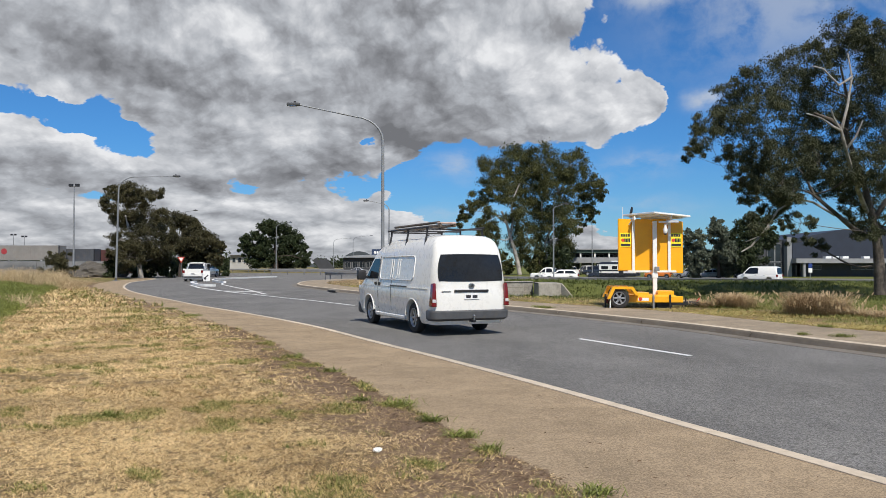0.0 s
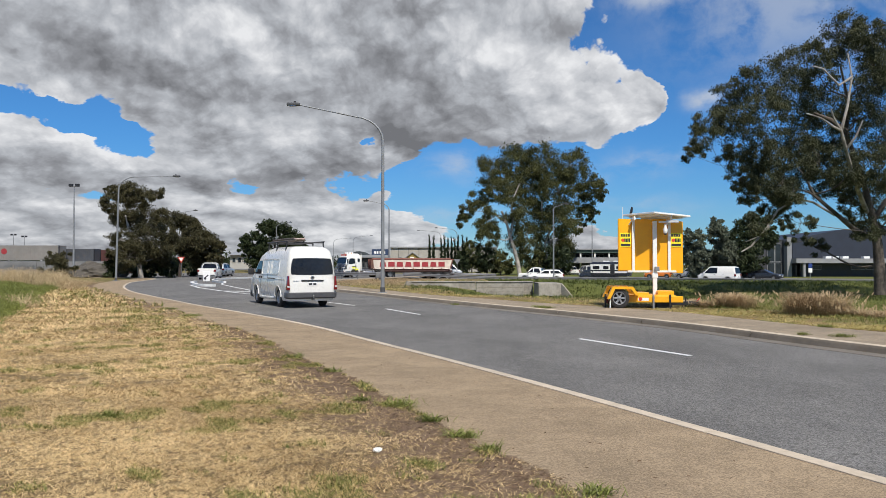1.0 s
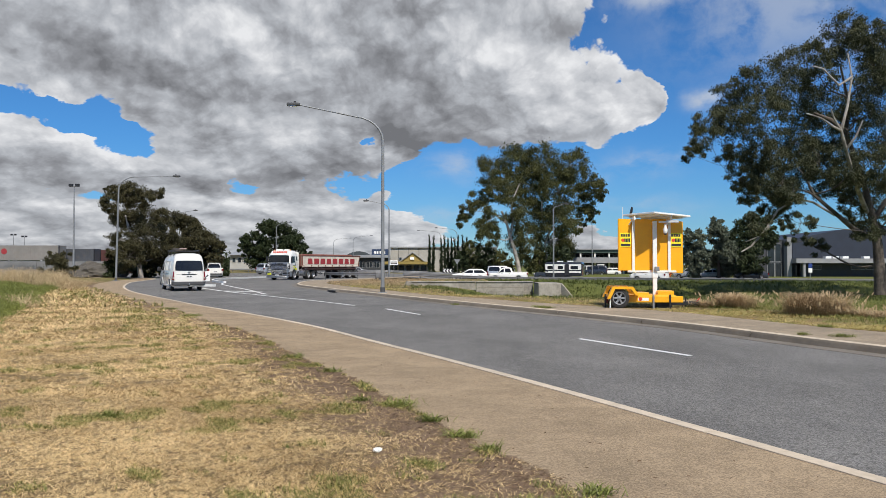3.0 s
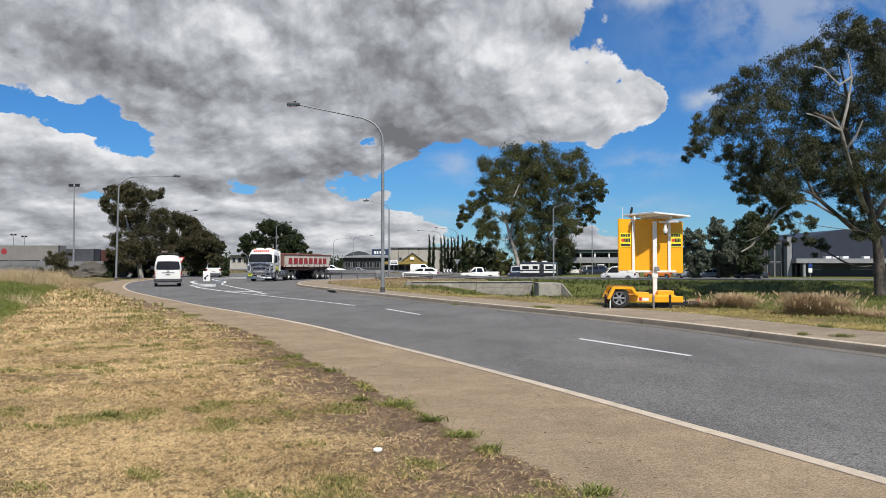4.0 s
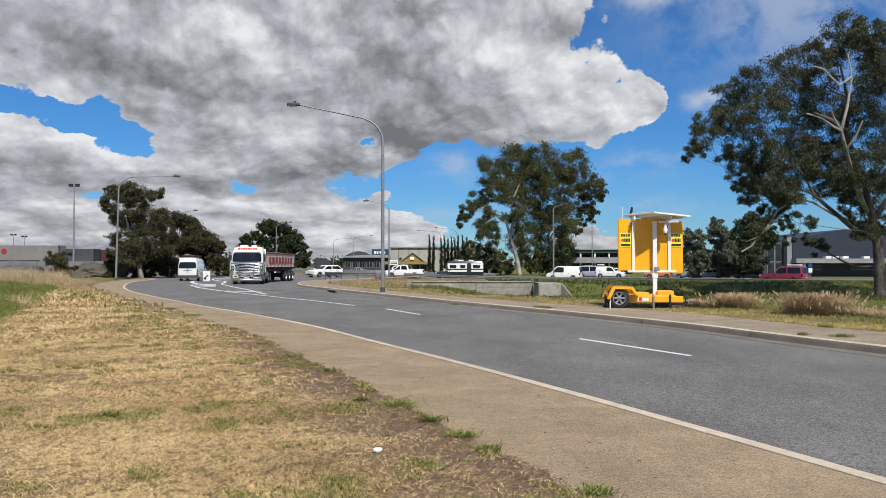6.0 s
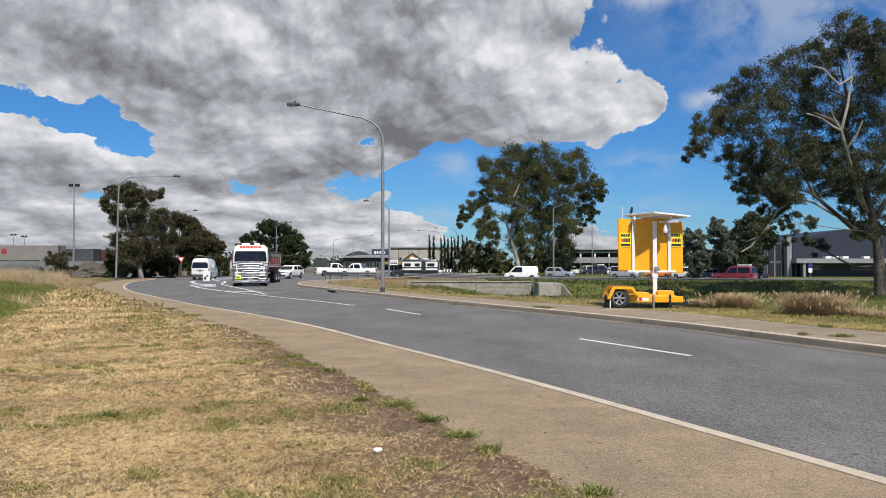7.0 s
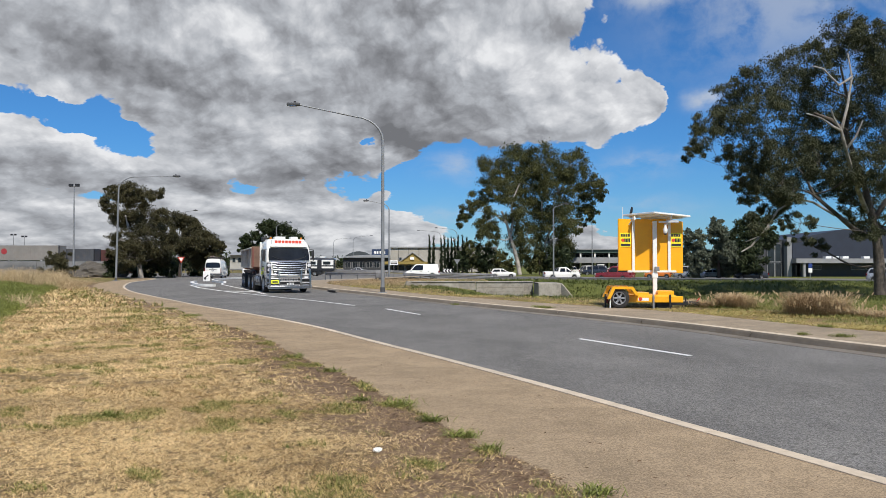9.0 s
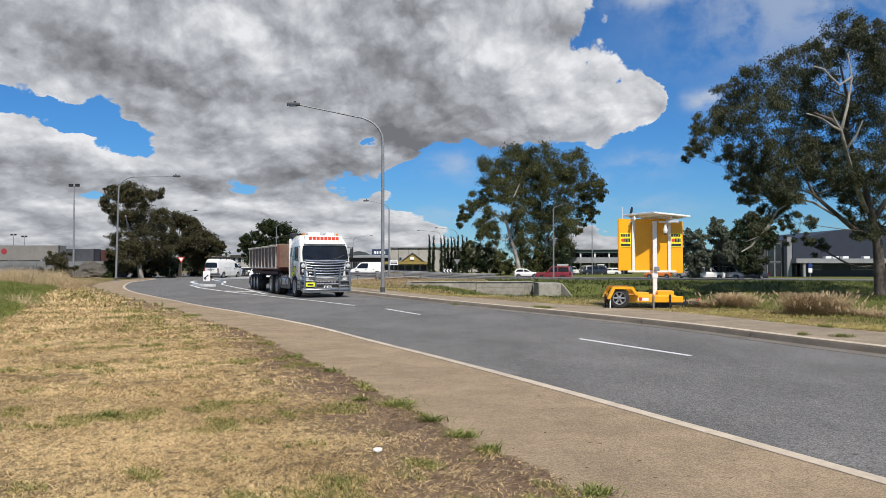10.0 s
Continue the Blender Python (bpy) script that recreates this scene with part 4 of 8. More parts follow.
    for x in (-1.2, 0.0, 1.2, 2.4, 3.6):
        part("cross_member", box(x - 0.06, x + 0.06, -0.36, 0.36, 0.64, 0.82), M["rust_chassis"], frm)
    part("axle", tube([(0.67, -1.0, 0.5), (0.67, 1.0, 0.5)], 0.1, 8), M["dark"], frm)
    part("axle", tube([(-0.67, -1.0, 0.5), (-0.67, 1.0, 0.5)], 0.1, 8), M["dark"], frm)
    part("axle", tube([(4.3, -0.95, 0.5), (4.3, 0.95, 0.5)], 0.08, 8), M["dark"], frm)
    part("turntable", turned(lathe([(0.0, 0.0), (0.45, 0.0), (0.45, 0.1), (0.0, 0.1)], 20, "z"), Matrix.Translation((0.2, 0, 0.98))), M["dark"], v)
    ws = [wheel(v, 4.3, s * 1.06, 0.5, 0.3, 10) for s in (1, -1)]
    for x in (0.67, -0.67):
        for s in (1, -1):
            ws.append(wheel(v, x, s * 0.93, 0.5, 0.52, 10))
    return v, ws


def make_trailer():
    """Tipper semi-trailer; origin under the middle axle of three, kingpin 7.2 m ahead."""
    v = thing("tipper_trailer", "red-brown tipper semi-trailer with white lettered sides", "trailer")
    lv = [(1.22, -1.5, 7.9, 0.95, 0.06), (1.36, -1.65, 8.2, 1.18, 0.06), (2.5, -1.95, 8.35, 1.24, 0.06), (2.56, -1.98, 8.38, 1.26, 0.06)]
    body = shell("tipper_body", lv, M["red_brown"], v)
    for s in (-1, 1):
        face = "left" if s > 0 else "right"
        if s > 0:
            p = pane(lv, face, ((-1.5, 1.43), (8.1, 1.43), (8.2, 2.48), (-1.75, 2.48)), M["dusty_white"], v, "side_sheet", 0.012, 0.0, "dusty white side panel")
            for k in range(8):
                x = 7.0 - 1.06 * k
                y = level_at(lv, 2.0, 3) + 0.02
                c = letter_block(k)
                turned(c, Matrix.Translation((x, y, 1.98)))
                part("letter_shape", c, M["dark_red"], p)
        else:
            for k in range(9):
                x = -1.1 + 1.05 * k
                pane(lv, face, ((x - 0.46, 1.42), (x + 0.42, 1.42), (x + 0.42, 2.47), (x - 0.46, 2.47)), M["dusty_brown"], v, "side_sheet", 0.01, 0.0, "dusty brown side panel between cream ribs")
        for k in range(9):
            x = -1.6 + 1.2 * k
            part("body_rib", box(x - 0.05, x + 0.05, s * 1.17, s * 1.27, 1.36, 1.52 if s > 0 else 2.5, 0.01, 1), M["red_brown" if s > 0 else "dusty_white"], v)
        part("top_rail", box(-1.98, 8.38, s * 1.2, s * 1.3, 2.5, 2.6, 0.02, 1), M["dusty_white" if s < 0 else "red_brown"], v)
        part("lower_rail", box(-1.6, 8.2, s * 1.15, s * 1.22, 1.34, 1.44, 0.015, 1), M["dusty_white"], v)
        part("side_marker", box(3.0, 3.1, s * 1.2, s * 1.23, 1.28, 1.34), M["amber"], v)
        for x in (-1.25, 0.0, 1.25):
            part("mudguard", tube([(x + 0.6 * math.cos(a), s * 0.98, 0.48 + 0.6 * math.sin(a)) for a in np.linspace(0.4, math.pi - 0.4, 9)], 0.04, 6), M["dark"], v)
        part("landing_leg", box(5.4, 5.54, s * 0.7, s * 0.84, 0.3, 1.15), M["dark"], v)
    part("headboard", box(8.28, 8.42, -1.25, 1.25, 1.4, 2.64, 0.03, 1), M["dusty_brown"], v, "dusty brown headboard of the tipper body")
    for y in (-1.15, -0.4, 0.4, 1.15):
        part("headboard_rib", box(8.42, 8.5, y - 0.05, y + 0.05, 1.4, 2.6, 0.01, 1), M["red_brown"], v)
    for s in (-1, 1):
        part("side_grime", box(-1.3, 7.8, s * 0.9, s * 1.1, 1.04, 1.2, 0.02, 1), M["rust_chassis"], v)
    part("load_cover", tube([(8.2, 0, 2.62), (-1.9, 0, 2.62)], 0.1, 8), M["red_brown"], v, "rolled tarpaulin")
    frm = part("chassis", box(-1.9, 7.6, 0.4, 0.54, 0.92, 1.2), M["rust_chassis"], v)
    part("chassis_beam", box(-1.9, 7.6, -0.54, -0.4, 0.92, 1.2), M["rust_chassis"], frm)
    part("rear_bar", box(-2.0, -1.9, -1.2, 1.2, 0.55, 0.75, 0.02, 1), M["rust_chassis"], v)
    part("hoist", tube([(7.3, 0, 1.2), (7.9, 0, 2.4)], 0.12, 10), M["chrome"], v)
    ws = []
    for x in (-1.25, 0.0, 1.25):
        part("axle", tube([(x, -1.0, 0.48), (x, 1.0, 0.48)], 0.09, 8), M["dark"], frm)
        for s in (1, -1):
            ws.append(wheel(v, x, s * 0.95, 0.48, 0.5, 10))
    return v, ws


def letter_block(k):
    """Plain heavy blocks, notched, that stand for a name."""
    bm = box(-0.41, 0.41, -0.004, 0.004, -0.34, 0.34)
    for v in bm.verts:
        if v.co.z > 0:
            v.co.x *= (0.72, 1.0, 0.86)[k % 3]
    return bm


CAR_KINDS = {
    # length, half width, height, wheelbase, rear overhang, nose height, belt, cabin: rear foot, rear roof, front roof, front foot
    "wagon": (4.8, 0.92, 1.5, 2.85, 1.02, 0.82, 0.96, -0.95, -0.45, 1.55, 2.45),
    "hatch": (4.2, 0.88, 1.5, 2.6, 0.75, 0.82, 0.95, -0.70, -0.30, 1.35, 2.2),
    "sedan": (4.7, 0.90, 1.46, 2.75, 1.05, 0.80, 0.93, -0.55, 0.25, 1.45, 2.35),
    "suv": (4.7, 0.94, 1.75, 2.75, 0.95, 0.98, 1.08, -0.9, -0.6, 1.5, 2.25),
    "ute": (5.3, 0.93, 1.78, 3.1, 1.25, 1.0, 1.08, 0.75, 0.95, 2.15, 2.85),
    "offroad": (4.9, 0.97, 1.95, 2.85, 1.05, 1.08, 1.15, -1.0, -0.88, 1.65, 2.2),
    "minivan": (4.7, 0.9, 1.95, 2.7, 0.95, 0.95, 1.08, -0.9, -0.75, 2.3, 3.1),
    "small_van": (4.7, 0.9, 1.85, 2.9, 0.85, 0.98, 1.08, -0.8, -0.72, 1.75, 2.45),
}


def make_car(kind, paint_mat, label, category="car", m=None, group="", blind=False):
    """A passenger vehicle in parts; blind: a panel van without rear side glass."""
    L, hw, H, wb, ro, nose, belt, c0, r0, r1, c1 = CAR_KINDS[kind]
    xr, xf, R = -ro, L - ro, 0.34 if H > 1.6 else 0.31
    v = thing({"ute": "utility_truck", "offroad": "four_wheel_drive", "minivan": "minivan", "small_van": "delivery_van"}.get(kind, "car"), label, category, m, group)
    deck = belt if kind != "ute" else 1.02
    lv = [(0.22, xr + 0.1, xf - 0.12, hw - 0.1, 0.2), (0.36, xr + 0.02, xf - 0.02, hw - 0.02, 0.28), (0.6, xr, xf, hw, 0.32), (nose - 0.06, xr + 0.03, xf - 0.1, hw - 0.01, 0.3),
          (nose + 0.0, xr + 0.05, xf - 0.22, hw - 0.03, 0.3), (deck, xr + 0.08, c1 + 0.18, hw - 0.05, 0.18)]
    arches = [(x, s * hw) for x in (0.0, wb) for s in (1, -1)]
    shell("body", lv, paint_mat, v, arches, R + 0.06, 0.34)
    up = [(deck - 0.04, c0, c1, hw - 0.06, 0.12), (belt, c0, c1 - 0.02, hw - 0.06, 0.14), (H - 0.12, r0 - 0.02, r1 + 0.1, hw - 0.2, 0.18), (H - 0.04, r0 + 0.1, r1 - 0.05, hw - 0.27, 0.2), (H, r0 + 0.3, r1 - 0.3, hw - 0.42, 0.2)]
    part("cabin", ring_body(up), paint_mat, v, smooth=True)
    z0, z1 = belt + 0.03, H - 0.14
    f = lambda z, a, b: a + (b - a) * (z - belt) / (H - 0.12 - belt)
    pane(up, "front", ((-hw + 0.16, z0), (hw - 0.16, z0), (hw - 0.3, z1), (-hw + 0.3, z1)), M["glass"], v, "windscreen", 0.008, 0.05)
    pane(up, "rear", ((-hw + 0.18, z0), (hw - 0.18, z0), (hw - 0.32, z1), (-hw + 0.32, z1)), M["glass"], v, "rear_window", 0.008, 0.06)
    mid = (c0 + c1) / 2 + 0.1
    for s, face in ((1, "left"), (-1, "right")):
        spans = [(mid + 0.06, f(z0, c1, r1) - 0.16, mid + 0.06, f(z1, c1, r1) - 0.14)]
        if not blind:
            spans.append((f(z0, c0, r0) + 0.2, mid - 0.06, f(z1, c0, r0) + 0.2, mid - 0.06))
        for a, b, a1, b1 in spans:
            pane(up, face, ((a, z0), (b, z0), (b1, z1), (a1, z1)), M["glass"], v, "side_window", 0.006, 0.05)
        part("headlight", box(xf - 0.3, xf - 0.03, s * (hw - 0.42), s * (hw - 0.06), nose - 0.24, nose - 0.08, 0.03, 1), M["clear_lens"], v)
        part("tail_light", box(xr - 0.01, xr + 0.16, s * (hw - 0.22), s * (hw + 0.004), belt - 0.28, belt - 0.04, 0.02, 1), M["red_lens"], v)
        part("wing_mirror", box(c1 - 0.35, c1 - 0.18, s * (hw - 0.06), s * (hw + 0.14), belt - 0.02, belt + 0.14, 0.03, 1), paint_mat if kind != "ute" else M["dark"], v)
        for x in (mid - 0.75, mid + 0.25):
            part("door_handle", box(x, x + 0.16, s * (hw - 0.02), s * (hw + 0.012), belt - 0.14, belt - 0.1), M["dark"], v)
        part("sill", box(R + 0.1, wb - R - 0.1, s * (hw - 0.12), s * (hw - 0.012), 0.2, 0.32, 0.02, 1), M["dark"], v)
    part("grille", box(xf - 0.16, xf - 0.01, -hw + 0.4, hw - 0.4, nose - 0.28, nose - 0.1, 0.02, 1), M["dark"], v)
    part("lower_intake", box(xf - 0.12, xf + 0.008, -hw + 0.28, hw - 0.28, 0.3, 0.44, 0.02, 1), M["dark"], v)
    part("rear_bumper", box(xr - 0.03, xr + 0.14, -hw + 0.1, hw - 0.1, 0.34, 0.5, 0.04, 2), M["grey_plastic"], v)
    part("underbody", box(xr + 0.2, xf - 0.3, -hw + 0.25, hw - 0.25, 0.2, 0.42), M["dark"], v)
    plate(v, xr - 0.02, 0, 0.72)
    plate(v, xf + 0.012, 0, 0.5, 1)
    if kind == "ute":
        for s in (-1, 1):
            part("tray_side", box(xr + 0.06, c0 - 0.03, s * (hw - 0.12), s * (hw - 0.03), 1.0, 1.16, 0.02, 1), paint_mat, v)
        part("tailgate", box(xr + 0.02, xr + 0.1, -hw + 0.05, hw - 0.05, 0.7, 1.16, 0.02, 1), paint_mat, v)
        part("sports_bar", tube([(c0 - 0.35, -hw + 0.1, 1.1), (c0 - 0.1, -hw + 0.2, 1.68), (c0 - 0.1, hw - 0.2, 1.68), (c0 - 0.35, hw - 0.1, 1.1)], 0.035, 8), M["chrome"], v)
    if kind in ("offroad",):
        rack = part("roof_rack", tube([(-0.8, 0.6, H + 0.1), (1.4, 0.6, H + 0.1), (1.4, -0.6, H + 0.1), (-0.8, -0.6, H + 0.1), (-0.8, 0.6, H + 0.1)], 0.02, 6), M["dark"], v)
        part("roof_swag", box(-0.5, 0.9, -0.45, 0.45, H + 0.02, H + 0.22, 0.06, 2), M["white"], v)
        part("bull_bar", tube([(xf + 0.08, -hw + 0.05, 0.55), (xf + 0.12, -0.4, 1.0), (xf + 0.12, 0.4, 1.0), (xf + 0.08, hw - 0.05, 0.55)], 0.035, 8), M["dark"], v)
    ws = [wheel(v, x, s * (hw - 0.12), R, 0.21, 6) for x in (0.0, wb) for s in (1, -1)]
    return v


def add_camper(v):
    """A white camper body on a black four-wheel drive."""
    up = [(0.62, -2.5, 2.0, 0.98, 0.1), (0.72, -2.7, 2.2, 1.05, 0.12), (2.25, -2.7, 2.3, 1.05, 0.15), (2.36, -2.6, 2.2, 1.0, 0.15), (2.5, -2.5, 2.0, 0.94, 0.2)]
    part("camper_body", ring_body(up), M["charcoal"], v, "dark camper box with white bands", smooth=True)
    for face in ("left", "right"):
        for x0, x1 in ((-2.2, -1.2), (-0.2, 0.5), (1.0, 1.9)):
            pane(up, face, ((x0, 1.55), (x1, 1.55), (x1, 1.98), (x0, 1.98)), M["glass"], v, "camper_window", 0.012, 0.1)
        pane(up, face, ((-2.6, 1.48), (2.15, 1.48), (2.2, 2.2), (-2.6, 2.2)), M["white_paint"], v, "white_band", 0.006, 0.0)
        pane(up, face, ((-2.6, 1.06), (2.15, 1.06), (2.15, 1.3), (-2.6, 1.3)), M["white_paint"], v, "white_stripe", 0.006, 0.0)
        pane(up, face, ((-1.0, 0.8), (-0.4, 0.8), (-0.4, 2.2), (-1.0, 2.2)), M["dark"], v, "camper_door", 0.016, 0.05)
    for x in (-1.0, 0.4):
        part("roof_unit", box(x - 0.35, x + 0.35, -0.4, 0.4, 2.48, 2.66, 0.05, 2), M["white"], v)


M["old_alloy"] = mat("aged_aluminium", (0.15, 0.12, 0.095), 0.6, 0.4, var=0.25, scale=5, dirt=0.4)
M["grille_blue"] = mat("blue_grey_chrome", (0.50, 0.53, 0.60), 0.3, 0.8, var=0.1, scale=3)
M["hazard"] = mat("lemon_yellow", (0.78, 0.80, 0.04), 0.5, var=0.06, scale=4)
M["red_paint"] = mat("red_sign_paint", (0.62, 0.06, 0.03), 0.5, var=0.08, scale=4)
M["bumper_grey"] = mat("dusty_alloy_bumper", (0.12, 0.115, 0.11), 0.5, 0.4, var=0.2, scale=2.5, dirt=0.5, dirt_col=(0.2, 0.16, 0.12))
M["dusty_brown"] = mat("dusty_brown_paint", (0.17, 0.10, 0.07), 0.8, var=0.3, scale=1.5, dirt=0.5, dirt_col=(0.26, 0.18, 0.13))
M["dark_red"] = mat("dark_red_paint", (0.30, 0.03, 0.035), 0.6, var=0.1, scale=3)
M["red_brown"] = mat("red_brown_paint", (0.17, 0.055, 0.04), 0.7, var=0.25, scale=2, dirt=0.45, dirt_col=(0.22, 0.16, 0.12))
M["rust_chassis"] = mat("dark_red_chassis", (0.07, 0.03, 0.026), 0.8, var=0.3, scale=3, dirt=0.5, dirt_col=(0.12, 0.09, 0.07))
M["dusty_white"] = mat("dusty_white_paint", (0.64, 0.57, 0.48), 0.7, var=0.15, scale=1.5, dirt=0.5, dirt_col=(0.36, 0.26, 0.18))
M["label_white_red"] = mat("white_red_cloth", (0.42, 0.34, 0.30), 0.8, var=0.2, scale=9, dirt=0.7, dirt_col=(0.4, 0.10, 0.07))
M["silver"] = mat("silver_car_paint", (0.46, 0.47, 0.48), 0.3, 0.5, var=0.05, scale=1.5, coat=0.6)
M["charcoal"] = mat("charcoal_car_paint", (0.035, 0.04, 0.05), 0.25, 0.3, var=0.1, scale=1.5, coat=0.7)
M["red_car"] = mat("dark_red_car_paint", (0.22, 0.02, 0.025), 0.3, 0.1, var=0.1, scale=1.5, coat=0.7)
M["orange_car"] = mat("orange_car_paint", (0.62, 0.17, 0.02), 0.35, 0.0, var=0.08, scale=1.5, coat=0.5)

van, van_wheels = make_van()
tractor, tractor_wheels = make_tractor()
trailer, trailer_wheels = make_trailer()
CARS = {
    "ute_ahead": make_car("ute", M["white_paint"], "white dual-cab ute waiting at the junction", "ute"),
    "suv_ahead": make_car("suv", M["silver"], "silver SUV leaving the junction"),
    "wagon": make_car("wagon", M["white_paint"], "white station wagon turning off the main road"),
    "ute": make_car("ute", M["white_paint"], "white dual-cab ute with black tray trim on the main road", "ute"),
    "four": make_car("offroad", M["charcoal"], "black four-wheel drive carrying a dark camper with white bands"),
    "people": make_car("minivan", M["silver"], "silver people mover on the far carriageway", "van"),
    "white_van": make_car("minivan", M["white_paint"], "plain white delivery van on the main road", "van", blind=True),
    "red": make_car("offroad", M["red_car"], "dark red four-wheel drive on the main road"),
    "hatch": make_car("hatch", M["white_paint"], "white hatchback on the far carriageway"),
    "small_van": make_car("small_van", M["white_paint"], "small white panel van on the far carriageway", "van", blind=True),
    "dark": make_car("sedan", M["charcoal"], "charcoal sedan on the far carriageway"),
}
add_camper(CARS["four"])


# ---- trees ----
def leaf_mat(name, dark, light, rough=0.6):
    m = bpy.data.materials.new(name)
    m.use_nodes = True
    n = Nodes(m.node_tree)
    b = m.node_tree.nodes["Principled BSDF"]
    r = n.add("ShaderNodeNewGeometry").outputs["Random Per Island"]
    at = n.add("ShaderNodeTexCoord").outputs["Object"]
    f = n.math("ADD", n.math("MULTIPLY", r, 0.6), n.math("MULTIPLY", n.ramp(n.noise(at, 0.55, 3.0), 0.3, 0.7), 0.4))
    c = n.mix(f, (*dark, 1), (*light, 1))
    n.put(b.inputs["Base Color"], c)
    b.inputs["Roughness"].default_value = rough
    b.inputs["Specular IOR Level"].default_value = 0.3
    t = n.add("ShaderNodeBsdfTranslucent", Color=c)
    mixed = n.add("ShaderNodeMixShader", Fac=0.22)
    n.put(mixed.inputs[1], b.outputs[0]), n.put(mixed.inputs[2], t.outputs[0])
    n.put(m.node_tree.nodes["Material Output"].inputs[0], mixed.outputs[0])
    return m


M["gum_leaf"] = leaf_mat("gum_leaves", (0.022, 0.028, 0.013), (0.115, 0.12, 0.06))
M["gum_far"] = leaf_mat("gum_leaves_dense", (0.02, 0.026, 0.01), (0.135, 0.135, 0.042))
M["olive_leaf"] = leaf_mat("olive_brown_leaves", (0.022, 0.023, 0.010), (0.105, 0.092, 0.04))
M["dark_leaf"] = leaf_mat("dark_green_leaves", (0.014, 0.024, 0.009), (0.05, 0.066, 0.024))
M["grey_leaf"] = leaf_mat("grey_green_leaves", (0.05, 0.06, 0.04), (0.16, 0.18, 0.12))
M["cypress_leaf"] = leaf_mat("cypress_leaves", (0.010, 0.020, 0.009), (0.034, 0.05, 0.02))
M["bark"] = mat("gum_bark", (0.055, 0.043, 0.035), 0.9, var=0.35, scale=1.2, col2=(0.12, 0.098, 0.08), bump=0.8, bscale=14, dirt=0.5, dirt_col=(0.06, 0.045, 0.035))
M["pale_bark"] = mat("pale_gum_bark", (0.24, 0.21, 0.18), 0.85, var=0.25, scale=0.8, col2=(0.42, 0.38, 0.33), bump=0.5, bscale=12, dirt=0.4, dirt_col=(0.16, 0.12, 0.10))
M["grey_bark"] = mat("grey_gum_bark", (0.17, 0.15, 0.13), 0.9, var=0.3, scale=1.2, col2=(0.36, 0.33, 0.29), bump=0.6, bscale=14)
M["far_hill"] = mat("hazy_hill", (0.035, 0.042, 0.045), 0.95, var=0.3, scale=0.2)
M["dark_bark"] = mat("dark_bark", (0.055, 0.042, 0.034), 0.95, var=0.3, scale=1.5, bump=0.8, bscale=14)


def leaves(name, centres, spread, per, size, material, parent, rng, droop=0.5, wide=0.2):
    """A crown of small leaf blades in clumps round the given centres."""
    n = len(centres) * per
    c = np.repeat(np.asarray(centres), per, axis=0)
    sp = np.repeat(np.asarray(spread), per)[:, None]
    u = rng.normal(size=(n, 3))
    u *= ((0.25 + 0.95 * rng.rand(n)) / np.linalg.norm(u, axis=1) ** 0.7)[:, None]
    p = c + u * sp * np.array([1.0, 1.0, 0.78])
    a = rng.normal(size=(n, 3))
    a[:, 2] -= droop * 1.6
    a /= np.linalg.norm(a, axis=1)[:, None]
    b = np.cross(a, rng.normal(size=(n, 3)))
    b /= np.linalg.norm(b, axis=1)[:, None] + 1e-9
    s = size * (0.6 + 0.8 * rng.rand(n))[:, None]
    v = np.stack([p - a * s * 0.5, p + b * s * wide - a * s * 0.05, p + a * s * 0.5, p - b * s * wide - a * s * 0.05], 1).reshape(-1, 3)
    me = bpy.data.meshes.new(name)
    me.vertices.add(4 * n), me.loops.add(4 * n), me.polygons.add(n)
    me.vertices.foreach_set("co", v.astype(np.float32).ravel())
    me.loops.foreach_set("vertex_index", np.arange(4 * n, dtype=np.int32))
    me.polygons.foreach_set("loop_start", np.arange(0, 4 * n, 4, dtype=np.int32))
    me.update(calc_edges=True)
    me.materials.append(material)
    ob = new(name, me)
    ob.parent = parent
    return ob


def bent(p, q, rng, wob=0.12, n=6):
    """A limb's line with a little sag and sway."""
    p, q = np.array(p, float), np.array(q, float)
    d = np.linalg.norm(q - p)
    k = rng.normal(size=3) * wob * d
    k2 = rng.normal(size=3) * wob * 0.4 * d
    return [tuple(p + (q - p) * t + k * math.sin(math.pi * t) + k2 * math.sin(2 * math.pi * t)) for t in np.linspace(0, 1, n)]


